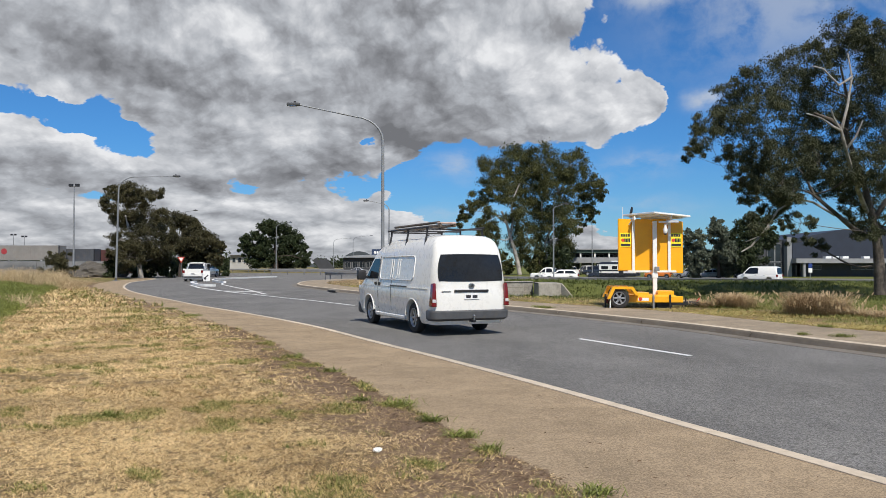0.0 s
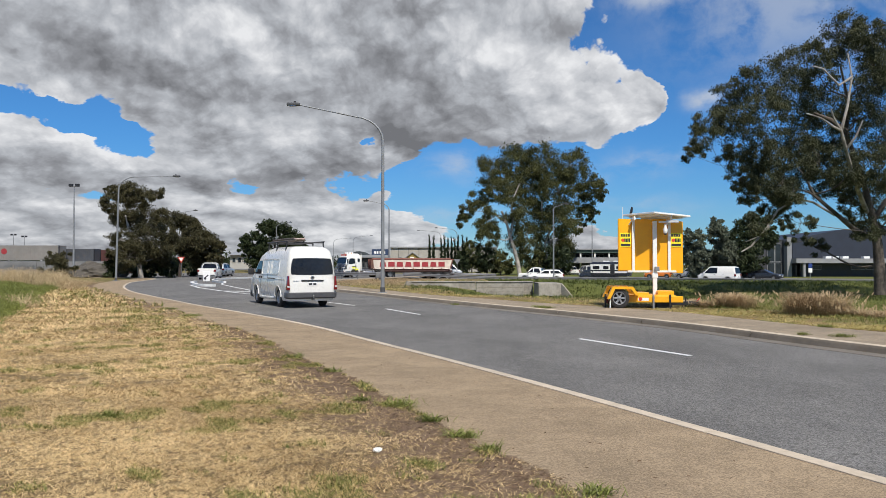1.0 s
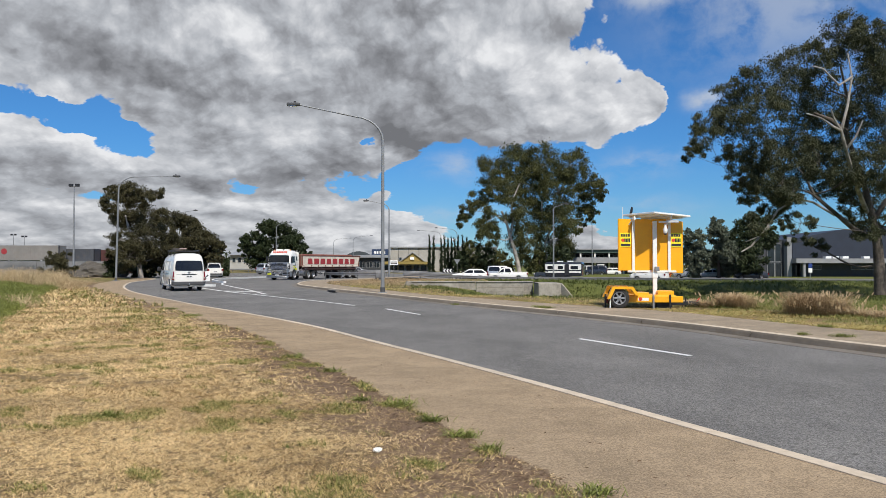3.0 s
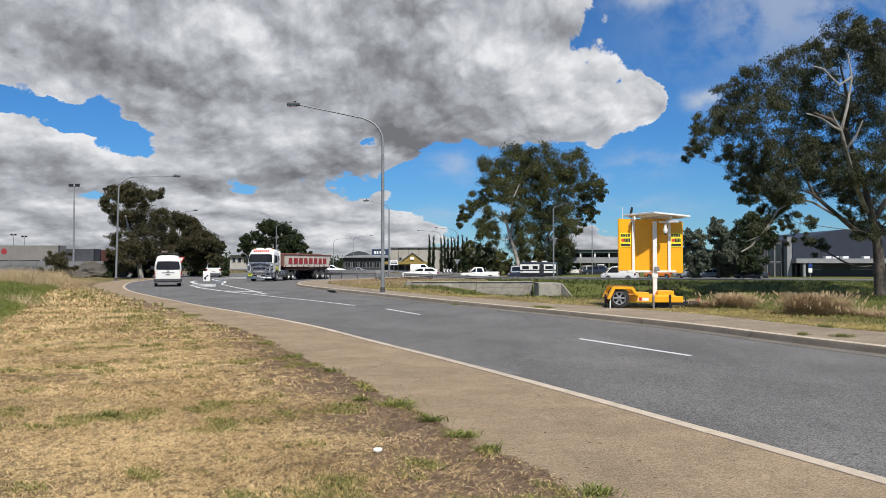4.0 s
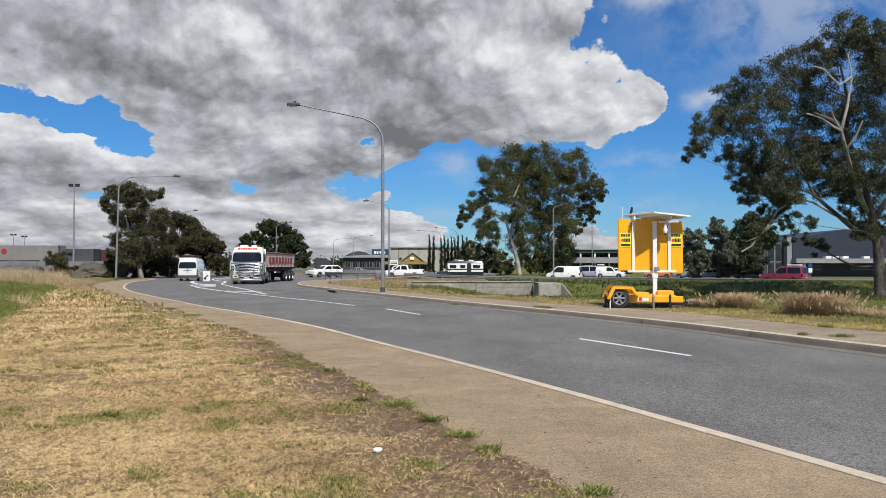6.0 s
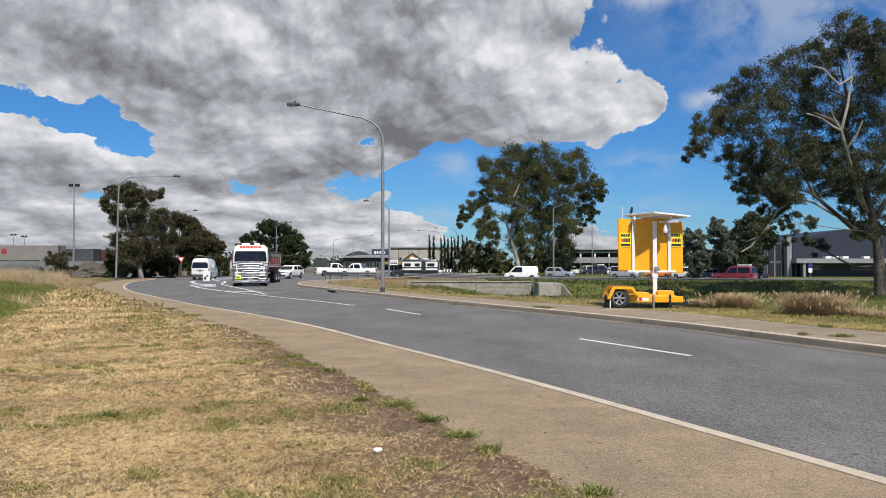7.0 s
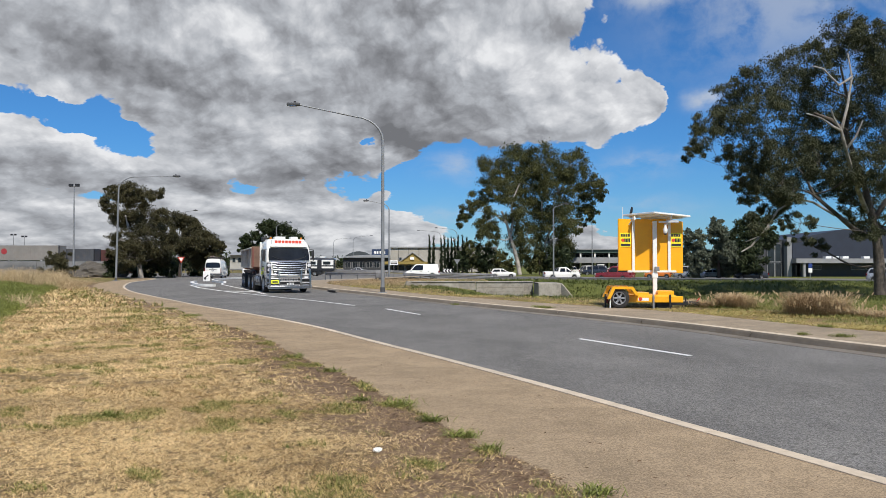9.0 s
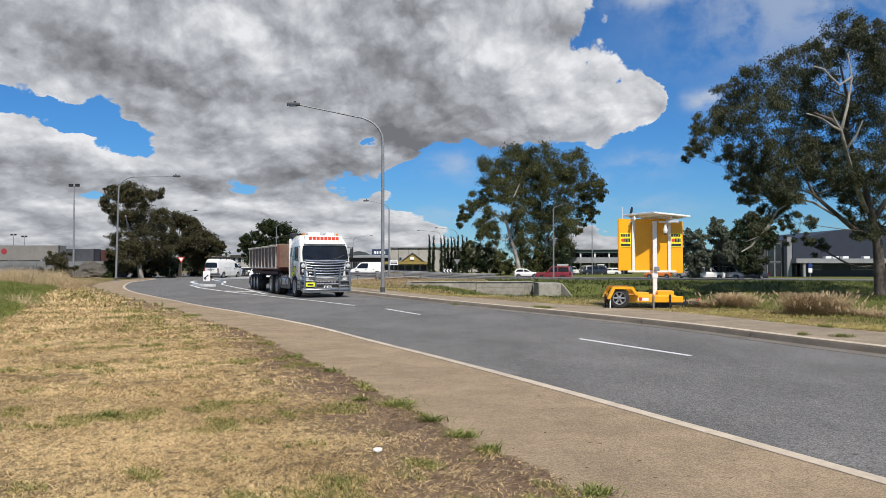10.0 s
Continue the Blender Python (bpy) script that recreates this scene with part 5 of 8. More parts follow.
def make_tree(name, label, trunk, lobes, depth, leaf, bark, size, per, clumps, seed, r0=0.5, deep=0.8, thin=1.0, group="", droop=0.5, category="tree", twigs=True, forks=None, pale=()):
    """trunk: points upwards. lobes: (x, z, radius) of the crown's masses in a plane at that depth; each gets a limb and many leaf clumps."""
    rng = np.random.RandomState(seed)
    top = thing(name, label, category, group=group)
    tr = [np.array(p, float) for p in trunk]
    rad = list(np.linspace(r0, r0 * 0.45, len(tr)))
    b = tube([tuple(p) for p in tr], rad, 10)
    part("trunk", b, bark, top, smooth=True)
    nodes = [(p, r) for p, r in zip(tr[1:], rad[1:])]
    centres, spread = [], []
    for fork in (forks or ()):
        pts = [np.array(p, float) for p in fork]
        rr = list(np.linspace(r0 * 0.5, r0 * 0.16, len(pts)))
        part("limb", tube([tuple(p) for p in pts], rr, 8), bark, top, smooth=True)
        nodes += [(p, r) for p, r in zip(pts[1:], rr[1:])]
    for k, fork in enumerate(pale):
        pts = [np.array(p, float) for p in fork]
        part("limb", tube(fork, list(np.linspace(r0 * (0.42 if k == 0 else 0.2), r0 * 0.09, len(pts))), 8), M["grey_bark"], top, "smooth pale grey limb", smooth=True)
    order = sorted(lobes, key=lambda q: math.hypot(q[0] - tr[-1][0], q[1] - tr[-1][2]))
    span = max(l[2] for l in lobes)
    for x, z, r in order:
        y = depth + rng.uniform(-1, 1) * deep * span * 1.6
        x, z, r = x * y / depth, 1.57 + (z - 1.57) * y / depth, r * y / depth
        c = np.array((x, y, z))
        base, br = min(nodes, key=lambda q: np.linalg.norm(q[0] - c) + 1.5 * max(0, q[0][2] - z))
        lim = max(0.02 * r0 / 0.5, min(br * 0.62, 0.09 * r0 / 0.5 + 0.03 * r))
        path = bent(base, c, rng, 0.10)
        part("limb", tube(path, list(np.linspace(lim, lim * 0.45, len(path))), 6), bark, top, smooth=True)
        nodes.append((c, lim * 0.6))
        k = max(4, int(clumps * (r / span) ** 1.6))
        u = rng.normal(size=(k, 3))
        u /= np.linalg.norm(u, axis=1)[:, None]
        u *= (0.35 + 0.65 * rng.rand(k) ** 0.5)[:, None]
        u[:, 2] = u[:, 2] * 0.95 + 0.03
        pts = c + u * r * np.array([1.0, deep, 1.0])
        centres += list(pts)
        spread += list(r * (0.20 + 0.16 * rng.rand(k)) * thin)
        if twigs:
            tw = bmesh.new()
            for q in pts[:: 2]:
                tube(bent(c, q, rng, 0.12, 4), [lim * 0.4, lim * 0.3, lim * 0.22, lim * 0.12], 4, tw, cap=False)
            part("branchwork", tw, bark, top)
    leaves("crown", centres, spread, per, size, leaf, top, rng, droop)
    return top


def lobe(*rows, depth):
    return [(p[0], p[2], r * depth / 1358.0) for p, r in rows]


def big_gum():
    D = 46.0
    lo = lobe(((24.3, 46.0, 15.42), 40), ((24.8, 44.0, 14.49), 44), ((22.68, 46.0, 14.39), 30), ((20.7, 46.0, 13.36), 40), ((18.72, 46.0, 12.34), 38), ((17.15, 46.0, 11.65), 34), ((16.12, 46.0, 10.43), 30),
              ((15.7, 46.0, 9.13), 30), ((15.01, 46.0, 8.11), 20), ((17.67, 46.0, 9.61), 42), ((19.45, 46.0, 10.53), 44), ((21.12, 46.0, 11.45), 44), ((23.05, 46.0, 10.7), 46), ((21.07, 46.0, 8.92), 46),
              ((19.23, 46.0, 8.24), 40), depth=D)
    # masses beyond x 27 are out of view, added to shade the bank
    lo += lobe(((17.39, 46.0, 7.83), 28), ((22.62, 46.0, 7.7), 40), ((24.75, 46.0, 10.19), 40), ((26.27, 46.0, 12.06), 48), ((26.58, 46.0, 9.33), 48), ((25.33, 46.0, 7.43), 34), ((20.37, 46.0, 6.54), 32),
               ((18.39, 46.0, 5.86), 28), ((19.61, 46.0, 4.98), 26), ((24.16, 46.0, 6.27), 28), ((21.5, 46.0, 4.06), 22), ((22.3, 46.0, 2.6), 20), ((28.12, 46.0, 13.43), 60), ((29.1, 46.0, 10.02), 64), ((27.7, 46.0, 6.61), 44), ((24.53, 44.0, 5.25), 26), ((22.75, 44.0, 8.28), 36), ((23.76, 43.0, 8.35), 34), ((31.12, 46.0, 8.65), 70), ((30.73, 46.0, 5.25), 50), ((20.45, 45.0, 5.67), 24), ((19.02, 46.0, 4.03), 24), ((20.76, 46.0, 4.77), 22), ((17.85, 46.0, 6.68), 24), ((24.59, 43.0, 3.74), 24), depth=D)
    lo += lobe(((24.42, 46.0, 6.43), 36), ((26.01, 46.0, 7.28), 46), ((25.78, 46.0, 5.18), 30), ((22.97, 46.0, 6.43), 32), ((21.04, 46.0, 5.75), 28), ((19.58, 46.0, 6.43), 30), ((18.33, 46.0, 6.26), 22), ((25.27, 46.0, 3.55), 22), ((26.35, 46.0, 3.89), 26), ((21.54, 46.0, 7.28), 34), ((19.17, 46.0, 7.79), 34), depth=D)
    lo += lobe(((25.75, 46.0, 15.2), 32), ((27.2, 46.0, 14.2), 46), ((22.7, 46.0, 12.9), 34), ((20.2, 46.0, 6.1), 26), ((26.0, 46.0, 13.2), 40), ((20.4, 46.0, 3.9), 14), ((20.9, 46.0, 3.0), 13), ((21.9, 46.0, 3.2), 14), depth=D)
    return make_tree("gum_tree", "large spreading gum tree with olive-green foliage and pale limbs", [(26.19, 46.0, -0.24), (26.15, 46.0, 1.52), (26.03, 46.0, 3.21), (25.64, 46.0, 4.91), (25.25, 46.0, 6.61)], lo, D,
                     M["gum_leaf"], M["bark"], 0.125, 190, 74, 11, 0.36, 1.1, 1.0, droop=0.7,
                     forks=[[(26.03, 46.0, 3.04), (24.34, 45.5, 3.7), (22.93, 45.0, 4.67), (21.77, 45.0, 5.67), (21.25, 45.0, 6.83)], [(25.32, 46.0, 6.27), (24.51, 45.6, 7.92), (23.84, 45.2, 9.37), (23.83, 45.0, 11.33), (23.45, 45.0, 13.17)],
                            [(23.84, 45.2, 9.37), (22.71, 44.8, 10.06), (21.63, 44.6, 10.42)], [(25.8, 46.0, 4.23), (27.01, 46.0, 5.93), (28.06, 46.0, 8.31), (28.43, 46.0, 10.7)]],
                     pale=[[(25.44, 46.0, 4.74), (23.88, 44.0, 5.70), (22.66, 42.5, 6.84), (21.85, 41.5, 7.79), (21.35, 41.0, 8.74), (21.71, 41.0, 10.13), (22.22, 41.5, 11.76), (22.27, 42.0, 13.21)],
                           [(21.35, 41.0, 8.74), (20.69, 40.6, 8.91), (19.96, 40.4, 9.32), (19.17, 40.3, 9.54)],
                           [(21.35, 41.0, 8.74), (20.85, 40.8, 9.40), (20.70, 40.8, 9.88)],
                           [(21.85, 41.5, 7.79), (22.16, 41.0, 8.47), (22.52, 41.0, 9.31)],
                           [(22.22, 41.5, 11.76), (21.25, 41.0, 11.19), (20.41, 41.0, 12.09), (19.81, 41.0, 12.24)],
                           [(23.10, 45.2, 4.48), (21.25, 44.0, 5.15), (20.05, 43.5, 5.30), (18.81, 43.0, 4.63), (18.30, 43.0, 3.90), (17.99, 43.0, 3.23), (16.97, 43.0, 2.85)],
                           [(18.30, 43.0, 3.74), (17.29, 43.0, 2.60), (16.72, 43.0, 2.28)]])


def middle_gum():
    D = 148.0
    lo = lobe(((9.61, 148.0, 19.43), 30), ((14.31, 148.0, 20.85), 36), ((19.23, 148.0, 21.07), 36), ((24.47, 148.0, 20.52), 34), ((28.17, 148.0, 17.13), 26), ((30.35, 148.0, 15.38), 16), ((26.85, 148.0, 13.19), 24), ((22.27, 148.0, 15.82), 34),
              ((16.82, 148.0, 16.69), 34), ((11.79, 148.0, 16.14), 28), ((7.53, 148.0, 14.28), 20), ((4.69, 148.0, 11.88), 18), ((3.49, 148.0, 9.91), 13), ((8.51, 148.0, 10.13), 24), ((13.2, 148.0, 12.1), 26),
              ((17.89, 148.0, 11.22), 38), ((22.69, 148.0, 10.13), 32), ((25.96, 148.0, 8.82), 16), ((15.7, 148.0, 5.98), 34), ((21.15, 148.0, 4.89), 36), ((8.94, 148.0, 7.08), 22), ((28.8, 148.0, 10.68), 14), depth=D)
    return make_tree("gum_tree", "tall gum tree with rounded dark crown beyond the main road", [(14.4, 144.0, -0.4), (14.0, 144.0, 2.0), (13.4, 144.0, 4.4), (12.6, 144.0, 6.8), (12.0, 144.0, 9.3), (11.0, 144.0, 11.6)], lo, D,
                     M["gum_far"], M["pale_bark"], 0.36, 170, 54, 12, 0.44, 1.1, 1.0,
                     forks=[[(12.7, 144.0, 7.0), (13.2, 144.0, 10.5), (12.9, 145.0, 13.2), (14.6, 146.0, 17.0)], [(12.0, 144.0, 9.3), (9.8, 144.5, 11.0), (7.4, 145.0, 11.6)], [(19.0, 147.0, 10.0), (18.9, 147.0, 13.5), (20.6, 147.0, 17.2)], [(20.54, 150.0, 0.3), (20.0, 150.0, 5.82), (22.23, 150.0, 12.46), (23.91, 150.0, 18.0)]])


def left_trees():
    D = 88.0
    lo = lobe(((-37.59, 88.0, 9.78), 17), ((-38.55, 88.0, 8.48), 15), ((-36.09, 88.0, 9.58), 22), ((-34.53, 88.0, 9.13), 22), ((-32.91, 88.0, 9.58), 14), ((-36.85, 88.0, 6.99), 22), ((-34.64, 88.0, 6.66), 30), ((-32.43, 88.0, 6.79), 18),
              ((-36.96, 88.0, 4.39), 20), ((-33.97, 88.0, 4.39), 34), ((-31.64, 88.0, 5.04), 20), ((-36.03, 88.0, 2.44), 26), ((-32.99, 88.0, 2.44), 26), ((-37.72, 88.0, 2.9), 14), ((-38.43, 88.0, 10.24), 9), depth=D)
    make_tree("gum_tree", "leaning gum tree with brown-green crown beside the road", [(-34.58, 88.0, -0.21), (-34.86, 88.0, 1.8), (-35.53, 88.0, 4.07), (-36.26, 88.0, 6.34)], lo, D, M["olive_leaf"], M["pale_bark"], 0.21, 170, 60, 13, 0.30, 1.0, 1.1)
    D = 98.0
    lo = lobe(((-33.88, 98.0, 7.09), 18), ((-32.21, 98.0, 6.37), 18), ((-31.63, 98.0, 5.07), 22), ((-30.18, 98.0, 4.2), 20), ((-28.87, 98.0, 3.63), 14), ((-32.92, 98.0, 3.63), 22), ((-30.96, 98.0, 2.54), 20), ((-29.15, 98.0, 2.18), 13), ((-34.58, 98.0, 4.2), 18), depth=D)
    make_tree("gum_tree", "low gum tree with olive crown near the give way sign", [(-33.61, 98.0, -0.12), (-33.48, 98.0, 2.18), (-33.07, 98.0, 4.35)], lo, D, M["olive_leaf"], M["dark_bark"], 0.24, 170, 50, 14, 0.26, 1.0, 1.1)
    lo = [((px - 784) / 1358 * 82, z, r) for px, z, r in ((88, 1.0, 1.0), (105, 1.5, 1.2), (122, 1.2, 1.0), (96, 2.1, 0.9), (112, 2.3, 0.8))]
    make_tree("shrub", "olive bush in front of the yard wall", [(lo[1][0], 82, -0.1), (lo[1][0], 82, 0.6), (lo[1][0], 82, 1.2)], lo, 82, M["olive_leaf"], M["dark_bark"], 0.2, 110, 18, 19, 0.1, 0.8, category="shrub")
    for x0, x1, d, sd in ((200, 300, 92, 15), (300, 400, 106, 16)):
        lo = [((x0 + (x1 - x0) * k / 6 - 784) / 1358 * d, 1.1 + 0.5 * (k % 3), 1.5) for k in range(7)]
        make_tree("shrub", "dark undergrowth beneath the roadside trees", [(lo[3][0], d, -0.1), (lo[3][0], d, 0.6), (lo[3][0], d, 1.2)], lo, d, M["dark_leaf"], M["dark_bark"], 0.4, 70, 16, sd, 0.12, 0.8, category="shrub", twigs=False)


def far_trees():
    D = 175.0
    lo = lobe(((-39.97, 175.0, 8.6), 22), ((-43.45, 175.0, 6.53), 20), ((-36.36, 175.0, 8.34), 22), ((-33.52, 175.0, 6.27), 19), ((-31.06, 175.0, 4.47), 10), ((-45.63, 175.0, 4.99), 12), ((-41.75, 175.0, 3.31), 24), ((-36.34, 175.0, 3.31), 26),
              ((-32.09, 175.0, 2.67), 15), ((-38.95, 175.0, 10.15), 13), depth=D)
    make_tree("broad_tree", "broad dark-green tree beyond the junction", [(-38.13, 175.0, 0.09), (-38.15, 175.0, 3.31), (-38.42, 175.0, 6.53)], lo, D, M["dark_leaf"], M["dark_bark"], 0.5, 230, 38, 17, 0.6, 0.9, 1.0, twigs=False)
    # clipped shrubs and small trees under the tall gum
    for k, (px, pz, r) in enumerate(((835, 452, 24), (862, 458, 22), (886, 462, 20), (985, 458, 24), (955, 462, 18), (818, 460, 14))):
        x, z, q = (px - 784) / 1358 * 144, 1.57 + (468.5 - pz) / 1358 * 144, r / 1358 * 144
        make_tree("shrub", "dark bushy shrub below the tall gum", [(x, 144, -0.5), (x, 144, 0.8), (x, 144, z)], [(x, z, q), (x - q * 0.5, z - q * 0.6, q * 0.7), (x + q * 0.5, z - q * 0.6, q * 0.7), (x, z + q * 0.5, q * 0.6)],
                  144, M["dark_leaf"] if k % 2 else M["gum_far"], M["dark_bark"], 0.5, 80, 18, 40 + k, 0.15, 0.8, category="shrub", twigs=False, group="shrubs below the tall gum")
    # trees behind the sign trailer
    D = 112.0
    sets = (("grey-green roadside tree beyond the main road", M["grey_leaf"], (((36.47, 112.0, 5.16), 20), ((35.8, 112.0, 2.93), 18), ((37.61, 112.0, 2.11), 18), ((36.94, 112.0, 0.62), 15)), (36.77, 112.0, -0.37), 31),
            ("tall grey-green tree beyond the main road", M["grey_leaf"], (((39.62, 112.0, 7.55), 13), ((40.11, 112.0, 5.57), 20), ((41.33, 112.0, 3.51), 22), ((39.42, 112.0, 2.68), 20), ((41.31, 112.0, 1.03), 16)), (40.23, 112.0, -0.37), 32),
            ("dense dark tree beyond the main road", M["dark_leaf"], (((44.65, 112.0, 6.81), 22), ((46.32, 112.0, 8.05), 20), ((43.4, 112.0, 4.75), 24), ((46.29, 112.0, 4.75), 26), ((45.03, 112.0, 2.11), 26), ((42.96, 112.0, 1.03), 18), ((47.7, 112.0, 6.4), 16)), (45.42, 112.0, -0.61), 33))
    for label, leaf, rows, base, sd in sets:
        lo = lobe(*rows, depth=D)
        make_tree("street_tree", label, [(base[0], D, base[2] - 0.5), (base[0], D, base[2] + 1.5), (base[0], D, base[2] + 3.2)], lo, D, leaf, M["dark_bark"], 0.45, 110, 30, sd, 0.25, 0.9)
    # row of pencil cypresses
    rng = np.random.RandomState(50)
    first = None
    for k, (px, top) in enumerate(((760, 414), (767, 416), (781, 420), (787, 415), (793, 420), (799, 418), (805, 419), (811, 414), (819, 413), (826, 418))):
        x, h = (px - 784) / 1358 * 160, (480 - top) / 1358 * 160 + 0.9
        if first is None:
            first = thing("cypress", "slim dark pencil cypress in a row", "tree", pose(x, 160, -0.7), "row of cypresses")
            part("trunk", tube([(0, 0, 0), (0, 0, 6)], [0.12, 0.05], 6), M["dark_bark"], first)
            zs = np.linspace(0.5, 8.4, 60)
            cs = [(rng.normal() * 0.1, rng.normal() * 0.1, z) for z in zs]
            sp = [0.25 * min(1, (9.0 - z) / 5.0) * min(1, z / 1.5 + 0.4) for z in zs]
            leaves("crown", cs, sp, 110, 0.22, M["cypress_leaf"], first, rng, -0.8)
        else:
            copy_thing(first, pose(x, 160 + rng.uniform(-1, 1), -0.7 - max(0.0, 8.6 - h), 0, 0, rng.uniform(0, 360)))
    # far woods
    rng = np.random.RandomState(60)
    cs, sp = [], []
    for k in range(420):
        x = rng.uniform(-330, 330)
        y = 330 + rng.uniform(0, 60)
        h = 2.5 + 3.0 * (0.5 + 0.5 * math.sin(x * 0.05) * math.cos(x * 0.017 + 1)) + rng.uniform(-1, 1.2)
        for j in range(3):
            cs.append((x + rng.normal() * 1.5, y, h * (0.25 + 0.33 * j)))
            sp.append(1.9)
    woods = thing("far_woods", "low dark line of distant trees", "trees", kind="stuff")
    leaves("foliage", cs, sp, 26, 1.5, M["dark_leaf"], woods, rng, 0.1)
    hill = bmesh.new()
    for x0, x1, h, y in ((-60, -34, 9.0, 420), (-48, -26, 7.5, 415), (-190, -60, 4.0, 440)):
        pts = [(x0 + (x1 - x0) * t, y, h * math.sin(math.pi * t) ** 0.7) for t in np.linspace(0, 1, 14)]
        for (xa, ya, za), (xb, yb, zb) in zip(pts, pts[1:]):
            vs = [hill.verts.new(q) for q in ((xa, ya, -2), (xb, yb, -2), (xb, yb + 8, zb + 0.01), (xa, ya + 8, za + 0.01))]
            hill.faces.new(vs)
    tagged(part("backdrop", hill, M["far_hill"]), "dark distant wooded rise", "backdrop", kind="structure")


big_gum()
middle_gum()
left_trees()
far_trees()


# ---- buildings and walls ----
# blue_clad, grey_wall and light_trim: shade on the blue office put into their colours
M["blue_clad"] = mat("shaded_blue_cladding", (0.024, 0.030, 0.045), 0.55, 0.1, var=0.12, scale=0.6)
M["grey_wall"] = mat("grey_masonry", (0.05, 0.052, 0.058), 0.85, var=0.12, scale=0.8, bump=0.2, bscale=20)
M["pale_wall"] = mat("pale_render", (0.40, 0.385, 0.35), 0.85, var=0.1, scale=0.5, dirt=0.2)
M["light_trim"] = mat("light_grey_trim", (0.24, 0.245, 0.25), 0.7, var=0.1, scale=0.8, dirt=0.2)
M["tilt_wall"] = mat("beige_tilt_panel", (0.36, 0.34, 0.30), 0.9, var=0.12, scale=0.3, dirt=0.2)
M["mustard"] = mat("mustard_roof", (0.27, 0.20, 0.055), 0.7, var=0.15, scale=0.6)
M["navy"] = mat("navy_panel", (0.025, 0.045, 0.10), 0.6, var=0.12, scale=0.6)
M["green_roof"] = mat("dark_green_roof", (0.045, 0.075, 0.06), 0.6, var=0.12, scale=0.6)
M["window_dark"] = glass_mat("office_glass", (0.02, 0.024, 0.028), 0.06)
M["shed_roof"] = mat("zinc_roof", (0.34, 0.35, 0.36), 0.5, 0.4, var=0.12, scale=0.5)
M["maroon"] = mat("maroon_container_paint", (0.085, 0.03, 0.028), 0.65, var=0.2, scale=0.6, dirt=0.3)
M["slate"] = mat("slate_container_paint", (0.06, 0.065, 0.075), 0.65, var=0.2, scale=0.6, dirt=0.3)
# cream paint greyed down: the stacked containers' shade is in this colour
M["cream"] = mat("shaded_cream_paint", (0.22, 0.205, 0.185), 0.65, var=0.12, scale=0.6, dirt=0.3)
M["old_wall"] = mat("stained_concrete_wall", (0.17, 0.17, 0.165), 0.9, var=0.2, scale=0.5, dirt=0.5, dirt_col=(0.15, 0.14, 0.13))
M["rubble"] = mat("grey_rubble", (0.085, 0.075, 0.062), 0.95, var=0.3, scale=1.5, bump=1.0, bscale=8)
M["sign_blue"] = mat("blue_sign_face", (0.02, 0.05, 0.22), 0.5, var=0.05, scale=3)
# near-black panels stand for the unlit hollows of culvert and drain slot
M["opening_shade"] = mat("dark_opening_shade", (0.012, 0.012, 0.012), 0.95, var=0.3, scale=3)


def window(parent, x0, x1, y, z0, z1, bars=1, frame_mat=None):
    w = part("window", box(x0, x1, y - 0.02, y + 0.06, z0, z1), M["window_dark"], parent)
    t, fm = 0.07, frame_mat or M["light_trim"]
    for a, b, c, d in ((x0 - t, x1 + t, z1, z1 + t), (x0 - t, x1 + t, z0 - t, z0), (x0 - t, x0, z0, z1), (x1, x1 + t, z0, z1)):
        part("frame", box(a, b, y - 0.06, y + 0.05, c, d), fm, w)
    for k in range(1, bars + 1):
        x = x0 + (x1 - x0) * k / (bars + 1)
        part("mullion", box(x - 0.03, x + 0.03, y - 0.05, y + 0.02, z0, z1), fm, w)
    return w


def curved_roof(x0, x1, y0, y1, z_left, z_mid, z_right, z_bottom):
    bm = bmesh.new()
    n, rows = 12, []
    for k in range(n + 1):
        t = k / n
        z = z_left * (1 - t) ** 2 + 2 * z_mid * t * (1 - t) + z_right * t * t
        x = x0 + (x1 - x0) * t
        rows.append([bm.verts.new(p) for p in ((x, y0, z_bottom), (x, y0, z), (x, y1, z), (x, y1, z_bottom))])
    for a, b in zip(rows, rows[1:]):
        for i in range(4):
            bm.faces.new((a[i], b[i], b[(i + 1) % 4], a[(i + 1) % 4]))
    bm.faces.new(rows[0][::-1]), bm.faces.new(rows[-1])
    bmesh.ops.recalc_face_normals(bm, faces=bm.faces)
    return bm


